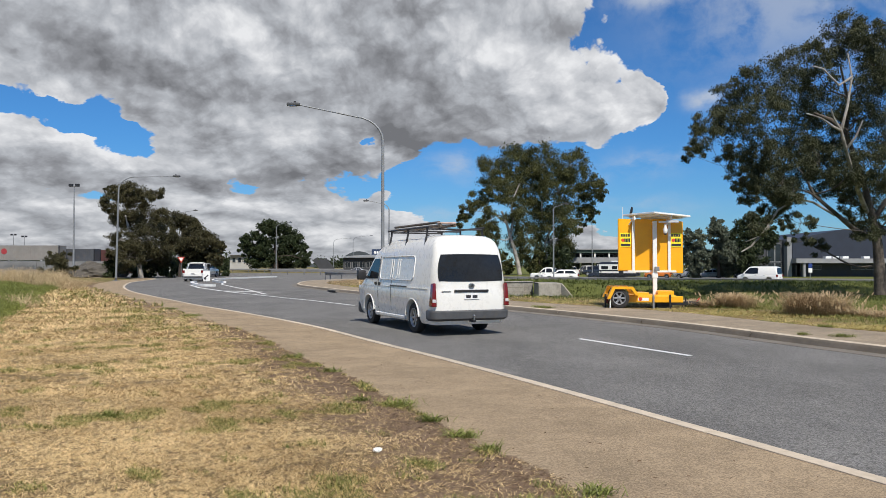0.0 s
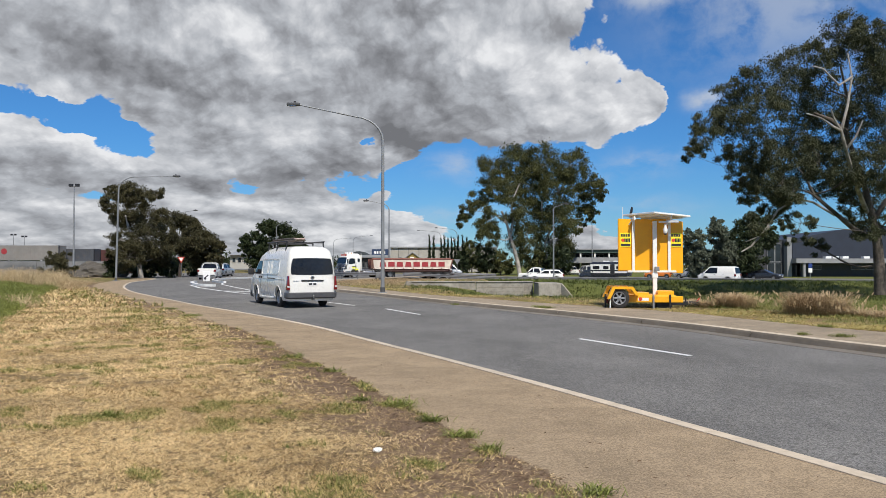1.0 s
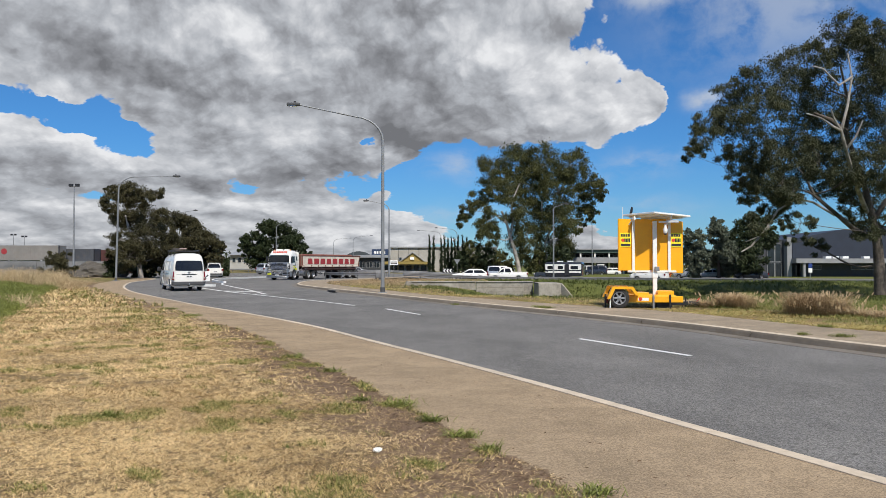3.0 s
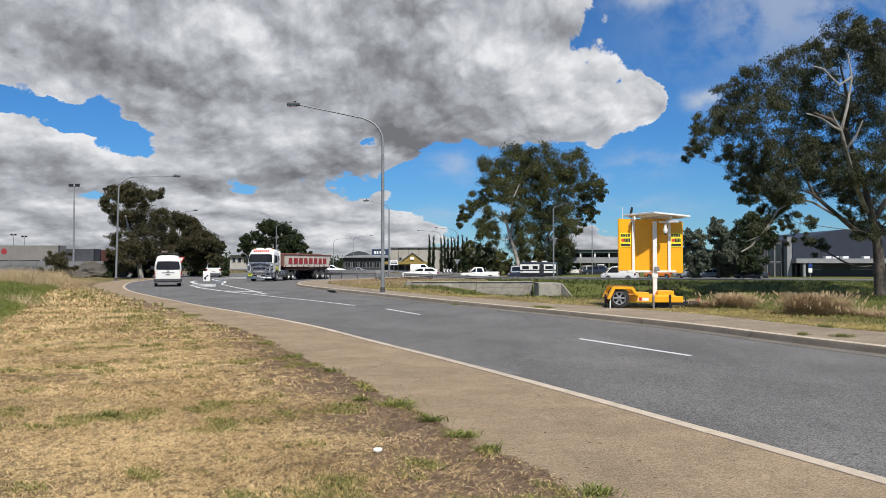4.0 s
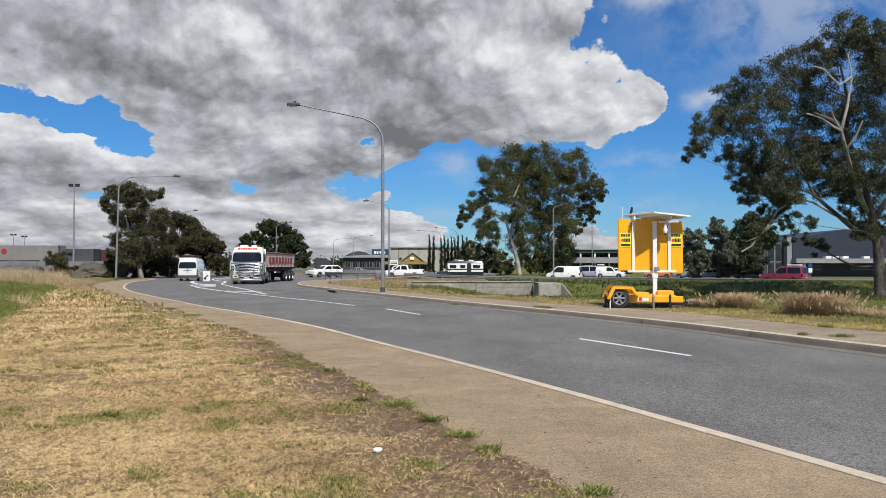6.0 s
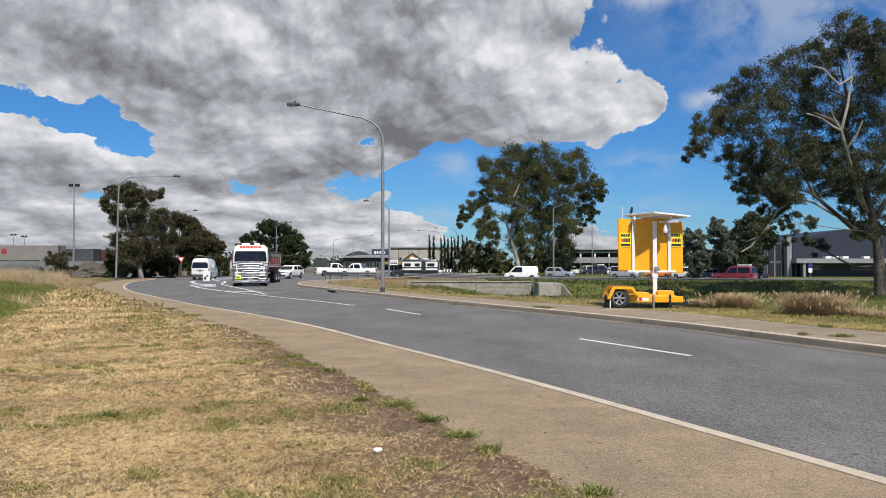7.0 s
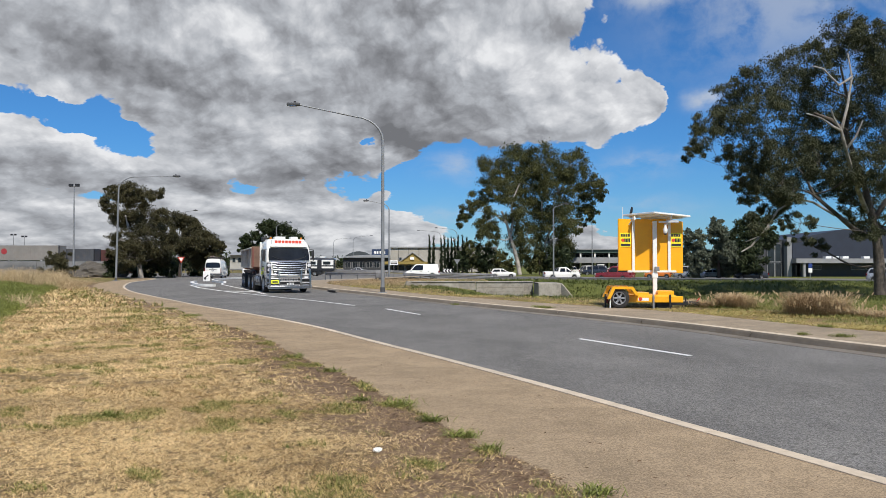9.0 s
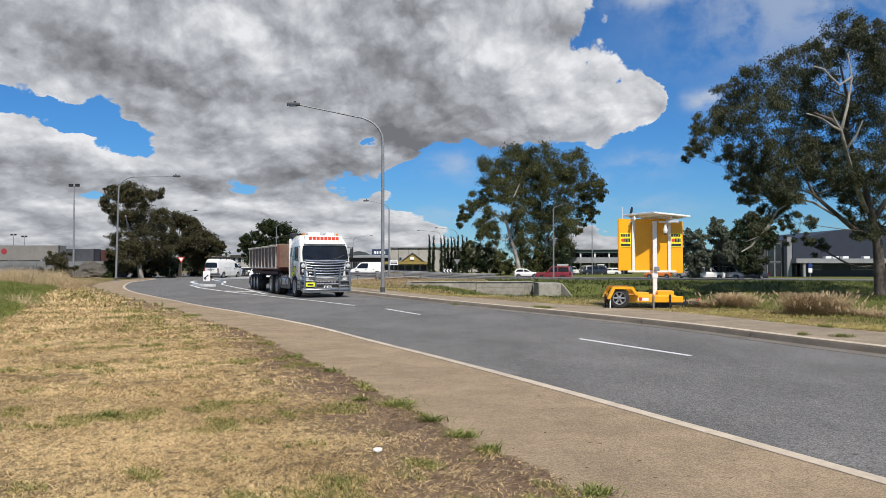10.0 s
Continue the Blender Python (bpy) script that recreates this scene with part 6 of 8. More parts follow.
def blue_building():
    """Two-storey office with a curved dark upper hall, beyond the main road."""
    v = thing("office_building", "dark blue-grey commercial building with curved upper hall", "building")
    S = 130 / 1358.0
    X = lambda px: (px - 784) * S
    Z = lambda py: 1.57 + (468.5 - py) * S
    part("upper_wall", curved_roof(X(1412), X(1660), 132, 160, Z(424), Z(392), Z(402), Z(458)), M["blue_clad"], v)
    part("lower_wall", box(X(1416), X(1660), 130, 150, -1.2, Z(464)), M["grey_wall"], v)
    part("fascia", box(X(1398), X(1660), 127.6, 131.6, Z(466), Z(458)), M["light_trim"], v)
    part("plinth", box(X(1360), X(1660), 129.2, 130.2, -1.3, Z(499)), M["light_trim"], v)
    for a, b in ((1437, 1452), (1506, 1530), (1533, 1548)):
        window(v, X(a), X(b), 129.95, Z(477), Z(470), 0)
    # glazed entry with pale frames
    e = part("entry_wall", box(X(1340), X(1400), 131, 145, -1.2, Z(424)), M["grey_wall"], v)
    for k, (a, b) in enumerate(((1362, 1374), (1376, 1386))):
        for z0, z1 in ((498, 466), (463, 432)):
            window(v, X(a), X(b), 130.9, Z(z0), Z(z1), 0)
    part("entry_post", box(X(1391), X(1399), 129.5, 130.9, -1.2, Z(420)), M["light_trim"], v)
    part("porch_post", box(X(1411), X(1415), 127.8, 128.2, -1.2, Z(466)), M["light_trim"], v)
    part("doorway", box(X(1400), X(1410), 129.9, 130.3, -1.1, Z(470)), M["window_dark"], v)
    for px in (1453, 1466, 1483, 1520):
        part("air_conditioner", box(X(px), X(px + 10), 128.4, 129.4, Z(458), Z(454)), M["white"], v)
    return v


def verandah_office():
    v = thing("office_building", "low grey office with white posts and dark green roof", "building")
    S = 165 / 1358.0
    X = lambda px: (px - 784) * S
    Z = lambda py: 1.57 + (468.5 - py) * S
    part("wall", box(X(995), X(1120), 166, 180, -1, Z(448)), M["grey_wall"], v)
    part("roof", box(X(990), X(1125), 163, 182, Z(448), Z(441)), M["green_roof"], v)
    part("gutter", box(X(990), X(1125), 162.7, 163, Z(443), Z(441)), M["light_trim"], v)
    part("awning", box(X(990), X(1125), 161, 166, Z(466), Z(460)), M["light_trim"], v)
    for px in range(1000, 1125, 25):
        part("post", box(X(px) - 0.15, X(px) + 0.15, 163.2, 163.5, -1, Z(447)), M["white"], v)
        window(v, X(px + 6), X(px + 20), 165.95, Z(458), Z(451), 1)
        window(v, X(px + 5), X(px + 20), 165.95, Z(486), Z(469), 1)
    part("balustrade", box(X(990), X(1125), 163.1, 163.2, Z(461), Z(456)), M["light_trim"], v)


def warehouses():
    S = 210 / 1358.0
    X = lambda px: (px - 784) * S
    Z = lambda py: 1.57 + (468.5 - py) * S
    v = thing("warehouse", "pale beige tilt-panel warehouse with flat roof", "building")
    part("wall", box(X(690), X(880), 212, 240, -1, Z(438)), M["tilt_wall"], v)
    part("parapet", box(X(688), X(882), 211.6, 212.4, Z(439), Z(436.5)), M["light_trim"], v)
    for px in range(705, 880, 18):
        part("panel_joint", box(X(px) - 0.06, X(px) + 0.06, 211.94, 212.1, -1, Z(439)), M["grey_wall"], v)
    window(v, X(706), X(710), 211.95, Z(462), Z(456), 0)
    n = thing("warehouse", "long zinc-roofed warehouse with navy name panel", "building")
    part("wall", box(X(604), X(689), 214, 235, -1, Z(456)), M["grey_wall"], n)
    part("roof", curved_roof(X(600), X(689), 213, 236, Z(455), Z(449), Z(452), Z(456)), M["shed_roof"], n)
    part("name_panel", box(X(656), X(688), 213.2, 213.9, Z(452), Z(441)), M["navy"], n)
    for a, b in ((660, 664), (665, 668), (670, 674), (675, 680)):
        part("name_bar", box(X(a), X(b), 213.15, 213.22, Z(449), Z(444.5)), M["white"], n)
    for px in range(608, 686, 13):
        window(n, X(px), X(px + 9), 213.95, Z(474), Z(464), 1)
    g = thing("showroom", "showroom with mustard gable roof and awning", "building")
    S2 = 185 / 1358.0
    X2, Z2 = (lambda px: (px - 784) * S2), (lambda py: 1.57 + (468.5 - py) * S2)
    bm = bmesh.new()
    rows = []
    for y in (184.5, 198):
        rows.append([bm.verts.new((X2(px), y, Z2(py))) for px, py in ((708, 463), (730, 448.5), (752, 463))])
    a, b = rows
    bm.faces.new(a), bm.faces.new(b[::-1])
    for i, j in ((0, 1), (1, 2), (2, 0)):
        bm.faces.new((a[i], b[i], b[j], a[j]))
    bmesh.ops.recalc_face_normals(bm, faces=bm.faces)
    part("gable", bm, M["mustard"], g)
    for p, q in (((707, 464), (730.5, 447)), ((730.5, 447), (753, 464))):
        part("barge_board", tube([(X2(p[0]), 184.3, Z2(p[1])), (X2(q[0]), 184.3, Z2(q[1]))], 0.16, 6), M["light_trim"], g)
    part("awning", box(X2(676), X2(762), 183, 186, Z2(468), Z2(463.2)), M["mustard"], g)
    part("wall", box(X2(676), X2(762), 186, 198, -1, Z2(464)), M["tilt_wall"], g)
    for px in range(680, 758, 13):
        window(g, X2(px), X2(px + 9), 185.95, Z2(479), Z2(470), 0)
    part("emblem", box(X2(726), X2(733), 184.2, 184.4, Z2(460), Z2(455)), M["white"], g)
    h = thing("house", "small white house behind the junction trees", "house")
    S3 = 215 / 1358.0
    X3, Z3 = (lambda px: (px - 784) * S3), (lambda py: 1.57 + (468.5 - py) * S3)
    part("wall", box(X3(405), X3(440), 216, 226, -0.5, Z3(452)), M["pale_wall"], h)
    bm = bmesh.new()
    q = [bm.verts.new(p) for p in ((X3(402), 215, Z3(452)), (X3(443), 215, Z3(452)), (X3(443), 227, Z3(452)), (X3(402), 227, Z3(452)), (X3(413), 221, Z3(441)), (X3(432), 221, Z3(441)))]
    for f in ((0, 1, 5, 4), (1, 2, 5), (2, 3, 4, 5), (3, 0, 4), (3, 2, 1, 0)):
        bm.faces.new([q[i] for i in f])
    part("roof", bm, M["shed_roof"], h)
    for px in (410, 420, 430):
        window(h, X3(px), X3(px + 5), 215.95, Z3(464), Z3(457), 0)
    r = thing("loading_ramps", "three grey loading ramps standing tilted", "ramps")
    for k, px in enumerate((562, 571, 580)):
        bm = box(-0.5, 0.5, -0.08, 0.08, 0, 3.6, 0.02, 1)
        turned(bm, pose((px - 784) / 1358 * 180 + 1.5, 180, 0.0, 0, -38, 0))
        part("ramp", bm, M["grey_wall"], r)


def freight_yard():
    def container(x, y, z, length, material, label, rz=0.0):
        v = thing("shipping_container", label, "container", pose(x, y, z, 0, 0, rz), "containers in the yard")
        part("shell", box(-length / 2, length / 2, -1.22, 1.22, 0.1, 2.6), material, v)
        for k in range(int(length / 0.35)):
            a = -length / 2 + 0.2 + 0.35 * k
            part("rib", box(a, a + 0.16, -1.25, -1.21, 0.2, 2.5), material, v)
        for a in (-length / 2, length / 2 - 0.15):
            for b in (-1.25, 1.1):
                part("corner_post", box(a, a + 0.15, b, b + 0.15, 0, 2.62), M["grey_wall"], v)
        return v

    S = 130 / 1358.0
    c = container((42 - 784) * S, 131, 2.2, 12.2, M["cream"], "cream shipping container stacked above the yard wall")
    part("logo_disc", turned(lathe([(0.5, -1.27), (0.5, -1.26)], 16, "y"), Matrix.Translation((-3.2, 0, 1.6))), M["dark_red"], c)
    container((-20 - 784) * S, 131.5, 2.2, 6.0, M["cream"], "cream shipping container stacked above the yard wall")
    container((118 - 784) * S, 135, 1.7, 6.0, M["slate"], "slate grey shipping container in the yard")
    container((174 - 784) * S, 138, 1.6, 6.0, M["maroon"], "maroon shipping container in the yard")
    container((118 - 784) * S, 135, -0.9, 6.0, M["slate"], "slate grey shipping container in the yard")
    container((174 - 784) * S, 138, -1.0, 6.0, M["maroon"], "maroon shipping container in the yard")
    container((42 - 784) * S, 131, -0.42, 12.2, M["slate"], "slate grey shipping container in the yard")
    container((-20 - 784) * S, 131.5, -0.42, 6.0, M["slate"], "slate grey shipping container in the yard")
    w = thing("yard_wall", "stained concrete yard wall with faded painted marks", "wall", kind="structure")
    D = 118 / 1358.0
    for k in range(8):
        x = -82 + 3.9 * k
        part("wall_panel", box(x, x + 3.86, 118, 118.18, -0.3, 2.05, 0.02, 1), M["old_wall"], w)
    rng = random.Random(4)
    for k in range(12):
        x = (8 - 784) * D + k * 0.42
        part("faded_mark", tube([(x, 117.98, 0.5), (x + rng.uniform(-0.2, 0.3), 117.98, 1.2), (x + 0.25, 117.98, 1.5), (x + 0.3, 117.98, 0.7)], 0.035, 5), M["slate"], w)
    # rubble heap
    bm = bmesh.new()
    bmesh.ops.create_icosphere(bm, subdivisions=4, radius=1.0)
    for q in bm.verts:
        n = noise.noise(q.co * 2.2) * 0.25 + noise.noise(q.co * 7) * 0.1
        q.co *= 1 + n
        q.co = Vector((q.co.x * 3.6, q.co.y * 2.5, max(-0.1, q.co.z * 1.75)))
    turned(bm, Matrix.Translation(((168 - 784) / 1358 * 96, 96, 0.05)))
    tagged(part("dirt_mound", bm, M["rubble"]), "heap of grey spoil by the yard", "mound")


def culvert():
    """Concrete headwall of the drain, in long slabs, with a box culvert."""
    v = thing("culvert_headwall", "weathered concrete culvert headwall over the drain", "wall", kind="structure")
    S = 52.6 / 1358.0
    X = lambda px: (px - 784) * S
    for a, b, y in ((722, 812, 52.6), (812, 843, 53.4), (843, 927, 52.6), (927, 946, 53.4)):
        part("wall_slab", box(X(a), X(b) - 0.015, y, y + 0.3, -1.4, 0.35, 0.02, 1), M["concrete"], v)
        part("coping", box(X(a), X(b) - 0.015, y - 0.06, y + 0.36, 0.35, 0.42, 0.015, 1), M["concrete"], v)
    for z in (0.0, -0.3):
        part("board_mark", box(X(846), X(925), 52.585, 52.6, z - 0.012, z + 0.012), M["kerb"], v)
    bx = part("box_culvert", box(X(946), X(984), 50.4, 50.7, -0.5, 0.35, 0.02, 1), M["concrete"], v)
    part("side_wall", box(X(946), X(948), 50.7, 53.0, -1.4, 0.35), M["concrete"], bx)
    part("side_wall", box(X(982), X(984), 50.7, 53.0, -1.4, 0.35), M["concrete"], bx)
    part("lid", box(X(946), X(984), 50.7, 53.4, 0.28, 0.345), M["concrete"], bx)
    part("mouth", box(X(948), X(982), 51.6, 51.7, -1.4, -0.5), M["opening_shade"], bx)
    part("mouth", box(X(846), X(925), 52.9, 53.0, -1.6, -0.6), M["opening_shade"], v)
    bm = bmesh.new()
    q = [(X(984), 50.4, 0.35), (X(984), 50.4, -1.2), (X(1002), 49.4, -1.4), (X(1000), 49.5, -0.55)]
    fa = [bm.verts.new(p) for p in q]
    fb = [bm.verts.new((p[0] + 0.1, p[1] + 0.25, p[2])) for p in q]
    bm.faces.new(fa), bm.faces.new(fb[::-1])
    for i in range(4):
        bm.faces.new((fa[i], fb[i], fb[(i + 1) % 4], fa[(i + 1) % 4]))
    bmesh.ops.recalc_face_normals(bm, faces=bm.faces)
    part("wing_wall", bm, M["concrete"], v)
    bm = box(0, 0.9, 0, 0.25, -0.4, 0.5, 0.02, 1)
    turned(bm, pose(X(716), 52.4, 0.0, 0, 24, 18))
    part("end_block", bm, M["concrete"], v)


blue_building()
verandah_office()
warehouses()
freight_yard()
culvert()


# ---- street furniture ----
def street_lamp(base, height, arm, lean=0.0, r=0.085, rise=0.3, label="galvanised street lamp with long curved arm", head="dark"):
    """A tall pole that bends into one long outreach arm along x."""
    v = thing("street_lamp", label, "street lamp", pose(*base), "street lamps")
    s = 1 if arm > 0 else -1
    a = abs(arm)
    b = min(1.6, a * 0.45)
    low = height - rise - b * 0.78
    pts = [(0, 0, 0), (0, 0, 1.4), (0, 0, low * 0.6), (0, 0, low)]
    for k in range(1, 7):
        t = k / 6 * math.pi / 2 * 0.93
        pts.append((s * b * (1 - math.cos(t)), 0, low + b * 0.78 * math.sin(t)))
    pts.append((s * a, 0, height))
    rad = [r * 1.25, r * 1.15, r, r * 0.85] + [r * 0.75 - 0.012 * k * r / 0.085 * 0.4 for k in range(6)] + [r * 0.42]
    part("pole", tube([(p[0] + lean * p[2], p[1], p[2]) for p in pts], rad, 10), M["galv"], v, smooth=True)
    part("base_sleeve", tube([(0, 0, -0.1), (0, 0, 0.28)], r * 1.45, 12), M["grey_plastic"], v, "dark base sleeve")
    part("foot_plate", box(-0.22, 0.22, -0.22, 0.22, -0.02, 0.03, 0.008, 1), M["galv"], v)
    x = s * a + lean * height
    hd = part("lamp_head", box(x - 0.05 * s, x + 0.62 * s, -0.15, 0.15, height - 0.05, height + 0.10, 0.05, 2), M["grey_plastic"], v, smooth=True)
    part("lens", box(x + 0.12 * s, x + 0.55 * s, -0.11, 0.11, height - 0.085, height - 0.045, 0.015, 1), M["clear_lens"], hd)
    part("photo_cell", box(x + 0.15 * s, x + 0.27 * s, -0.05, 0.05, height + 0.09, height + 0.19, 0.02, 1), M["dark"], hd)
    return v


street_lamp(((-3.08, 39.17)[0], (-3.08, 39.17)[1], 0.135), 9.62, -4.3, rise=0.6)
street_lamp((-31.1, 73.0, 0.02), 9.95, 5.2, 0.022, rise=0.05)
street_lamp((-6.75, 96.0, -0.35), 9.9, -2.6)
street_lamp((13.4, 104.0 - 11, -0.55), 9.5, 1.3)
street_lamp((28.0, 144.0, -0.6), 10.3, -1.0)
street_lamp((-33.7, 155.0, -0.1), 10.2, 2.6)
street_lamp((-26.0, 222.0, -0.1), 10.0, 5.0)
street_lamp((-34.5, 242.0, -0.1), 10.0, 5.0)
street_lamp((-0.5, 182.0, -0.5), 10.2, -5.0)
street_lamp((3.2, 174.0, -0.5), 10.4, -4.5)
street_lamp((-44.8, 128.0, 0.0), 10.6, 3.2)


def flood_mast(base, height, label):
    v = thing("flood_mast", label, "mast", pose(*base), "flood masts")
    part("pole", tube([(0, 0, 0), (0, 0, height * 0.5), (0, 0, height)], [0.16, 0.11, 0.06], 8), M["galv"], v, smooth=True)
    part("cross_arm", tube([(-0.6, 0, height), (0.6, 0, height)], 0.05, 6), M["galv"], v)
    for x in (-0.45, 0.45):
        part("floodlight", box(x - 0.28, x + 0.28, -0.2, 0.15, height - 0.05, height + 0.35, 0.04, 1), M["dark"], v)


flood_mast((-52.0, 108.0, 0.0), 12.6, "tall grey flood-light mast in the yard")
flood_mast((-112.0, 200.0, 0.0), 9.2, "small flood-light mast far off in the yard")
flood_mast((-107.0, 196.0, 0.0), 8.6, "small flood-light mast far off in the yard")


def guard_rail(line, label, post=2.0, z_of=None, h=0.72):
    """W-beam rail on posts along a plan line."""
    v = thing("guard_rail", label, "guard rail", kind="structure")
    zf = z_of or (lambda x, y: 0.0)
    prof = [(0.0, -0.155), (0.035, -0.12), (0.045, -0.085), (0.0, -0.02), (0.0, 0.02), (0.045, 0.085), (0.035, 0.12), (0.0, 0.155)]
    pts = along(np.array(line, float), 1.0)
    n = offset_line(pts, 1.0) - pts
    for i in range(0, len(pts) - 1, 4):
        seg, nn = pts[i:i + 5], n[i:i + 5]
        if len(seg) < 2:
            continue
        verts, faces, k = [], [], len(prof)
        for p, q in zip(seg, nn):
            z = zf(p[0], p[1]) + h - 0.16
            verts += [(p[0] + q[0] * d, p[1] + q[1] * d, z + e) for d, e in prof]
        for j in range(len(seg) - 1):
            faces += [(j * k + a, j * k + a + 1, (j + 1) * k + a + 1, (j + 1) * k + a) for a in range(k - 1)]
        raw("rail_beam", verts, faces, M["rail"], v, smooth=True)
    for p in along(np.array(line, float), post):
        z = zf(p[0], p[1])
        part("post", box(p[0] - 0.06, p[0] + 0.06, p[1] + 0.05, p[1] + 0.2, z - 0.3, z + h, 0.01, 1), M["rail"], v)
    return v


zmain = lambda x, y: float(main_depth(x, y)) + 0.06
guard_rail(smooth_line([(-4.6, 91), (4.3, 88), (13.4, 84.5), (21.5, 80), (28, 74), (36, 66), (46, 52), (70, 20)]), "grey steel guard rail along the main road's near side", 2.0, zmain)
guard_rail(smooth_line([(-12.2, 79.5), (-11.0, 77), (-8.5, 75.2), (-6.2, 74.4)]), "curved end length of grey guard rail at the corner", 2.0, lambda x, y: 0.1)
guard_rail(smooth_line([(-26, 116), (-10, 115.8), (8, 115.5)]), "guard rail on the main road's median", 2.5, zmain)
guard_rail(smooth_line([(-70, 146), (-40, 146), (-18, 146)]), "distant guard rail beyond the junction", 3.0, zmain)
bx = thing("rail_end", "grey steel end box of the guard rail", "rail end")
part("end_box", box(-6.5, -5.6, 74.0, 74.5, 0.25, 0.85, 0.05, 1), M["rail"], bx)
part("foot", box(-6.2, -5.95, 74.1, 74.4, -0.1, 0.3), M["rail"], bx)


def sign_post(name, label, x, y, z, height, category="road sign"):
    v = thing(name, label, category, pose(x, y, z))
    part("post", tube([(0, 0, -0.1), (0, 0, height)], 0.03, 8), M["galv"], v)
    return v


s = sign_post("give_way_sign", "red and white triangular give way sign on a post", -32.4, 95.0, 0.0, 2.3)
for nm, r, y, m in (("border", 0.52, -0.05, M["red_paint"]), ("face", 0.34, -0.058, M["white"])):
    bm = bmesh.new()
    lo = [bm.verts.new((r * 1.0 * math.sin(a), y, 2.25 - r * math.cos(a))) for a in (0, 2 * math.pi / 3, -2 * math.pi / 3)]
    hi = [bm.verts.new((q.co.x, y + 0.015, q.co.z)) for q in lo]
    bm.faces.new(lo), bm.faces.new(hi[::-1])
    for i in range(3):
        bm.faces.new((lo[i], hi[i], hi[(i + 1) % 3], lo[(i + 1) % 3]))
    bmesh.ops.recalc_face_normals(bm, faces=bm.faces)
    part(nm, bm, m, s)

s = sign_post("parking_sign", "blue and white sign plate on a thin post", (30.61, 64.0, 0.09)[0], 64, -0.65, 2.35)
part("blue_plate", box(-0.16, 0.16, -0.05, -0.035, 1.95, 2.3, 0.01, 1), M["sign_blue"], s)
part("white_plate", box(-0.16, 0.16, -0.05, -0.035, 1.55, 1.92, 0.01, 1), M["white"], s)
s = sign_post("name_board", "small white board on a post beside the main road", (-6.4, 100.0, -0.01)[0], 100, -0.4, 2.6)
part("board", box(-0.55, 0.55, -0.06, -0.04, 1.9, 2.5, 0.01, 1), M["white"], s)
for k in range(2):
    part("text_bar", box(-0.42, 0.42, -0.068, -0.06, 2.05 + 0.2 * k, 2.15 + 0.2 * k), M["plate_bar"], s)
s = sign_post("chevron_board", "black and white chevron board at the median's end", (0.67, 114.0, 0.27)[0], 114, -0.6, 1.6)
part("board", box(-0.75, 0.75, -0.06, -0.03, 0.95, 1.55, 0.01, 1), M["dark"], s)
for k in range(3):
    bm = bmesh.new()
    for sgn in (1, -1):
        q = [(0.12, 0), (0.30, 0), (0.52, sgn * 0.26), (0.34, sgn * 0.26)]
        vs = [bm.verts.new((-0.75 + 0.45 * k + a, -0.066, 1.25 + b)) for a, b in q]
        f = bm.faces.new(vs if sgn < 0 else vs[::-1])
    ext = bmesh.ops.extrude_face_region(bm, geom=bm.faces[:])
    bmesh.ops.translate(bm, vec=(0, 0.005, 0), verts=[w for w in ext["geom"] if isinstance(w, bmesh.types.BMVert)])
    part("chevron", bm, M["white"], s)
s = sign_post("road_sign", "grey back of a triangular road sign on a post", (2.21, 120.0, -0.33)[0], 120, -0.6, 3.0)
part("plate", turned(lathe([(0.0, 0.0), (0.55, 0.0), (0.55, 0.02), (0.0, 0.02)], 3, "y"), Matrix.Translation((0, -0.06, 2.7)) @ Matrix.Rotation(radians(90), 4, "Y")), M["galv"], s)


def traffic_island():
    """Splitter island: white kerb ring, infill and a keep-left marker."""
    top = thing("traffic_island", "low island with white painted kerbs", "traffic island", kind="structure")
    a = smooth_line([(-18.37, 64.66), (-19.94, 67.74), (-21.67, 72.33), (-22.84, 77.59), (-22.77, 85.0), (-20.59, 94.82)], 5)
    b = smooth_line([(-21.49, 66.68), (-20.55, 62.76), (-18.93, 58.47), (-17.46, 55.43), (-16.27, 54.72)], 5)
    for line, w in ((a, 0.11), (b, 0.13)):
        ribbon("white_kerb", line, w, 0.0, 0.16, M["line"], top)
    s = sign_post("arrow_sign", "white traffic sign with black arrow on the island", *(-20.84, 67.74), 0.0, 0.5)
    part("board", box(-0.31, 0.31, -0.08, -0.04, 0.10, 0.98, 0.03, 1), M["white"], s)
    bm = box(-0.26, 0.2, -0.095, -0.085, -0.05, 0.05)
    box(-0.3, -0.12, -0.095, -0.085, -0.16, 0.02, bm=bm)
    turned(bm, Matrix.Translation((0, 0, 0.52)) @ Matrix.Rotation(radians(-40), 4, "Y"))
    part("arrow", bm, M["plate_bar"], s)


traffic_island()
g = thing("gully_inlet", "dark kerb-side drain inlet with concrete lintel", "drain inlet")
bm = box(-0.6, 0.6, -0.10, 0.02, 0.02, 0.11, 0.02, 1)
turned(bm, pose(-6.25, 43.3, 0.0, 0, 0, -65))
part("slot", bm, M["opening_shade"], g)
bm = box(-0.75, 0.75, -0.04, 0.2, 0.11, 0.155, 0.015, 1)
turned(bm, pose(-6.25, 43.3, 0.0, 0, 0, -65))
part("lintel", bm, M["concrete"], g)


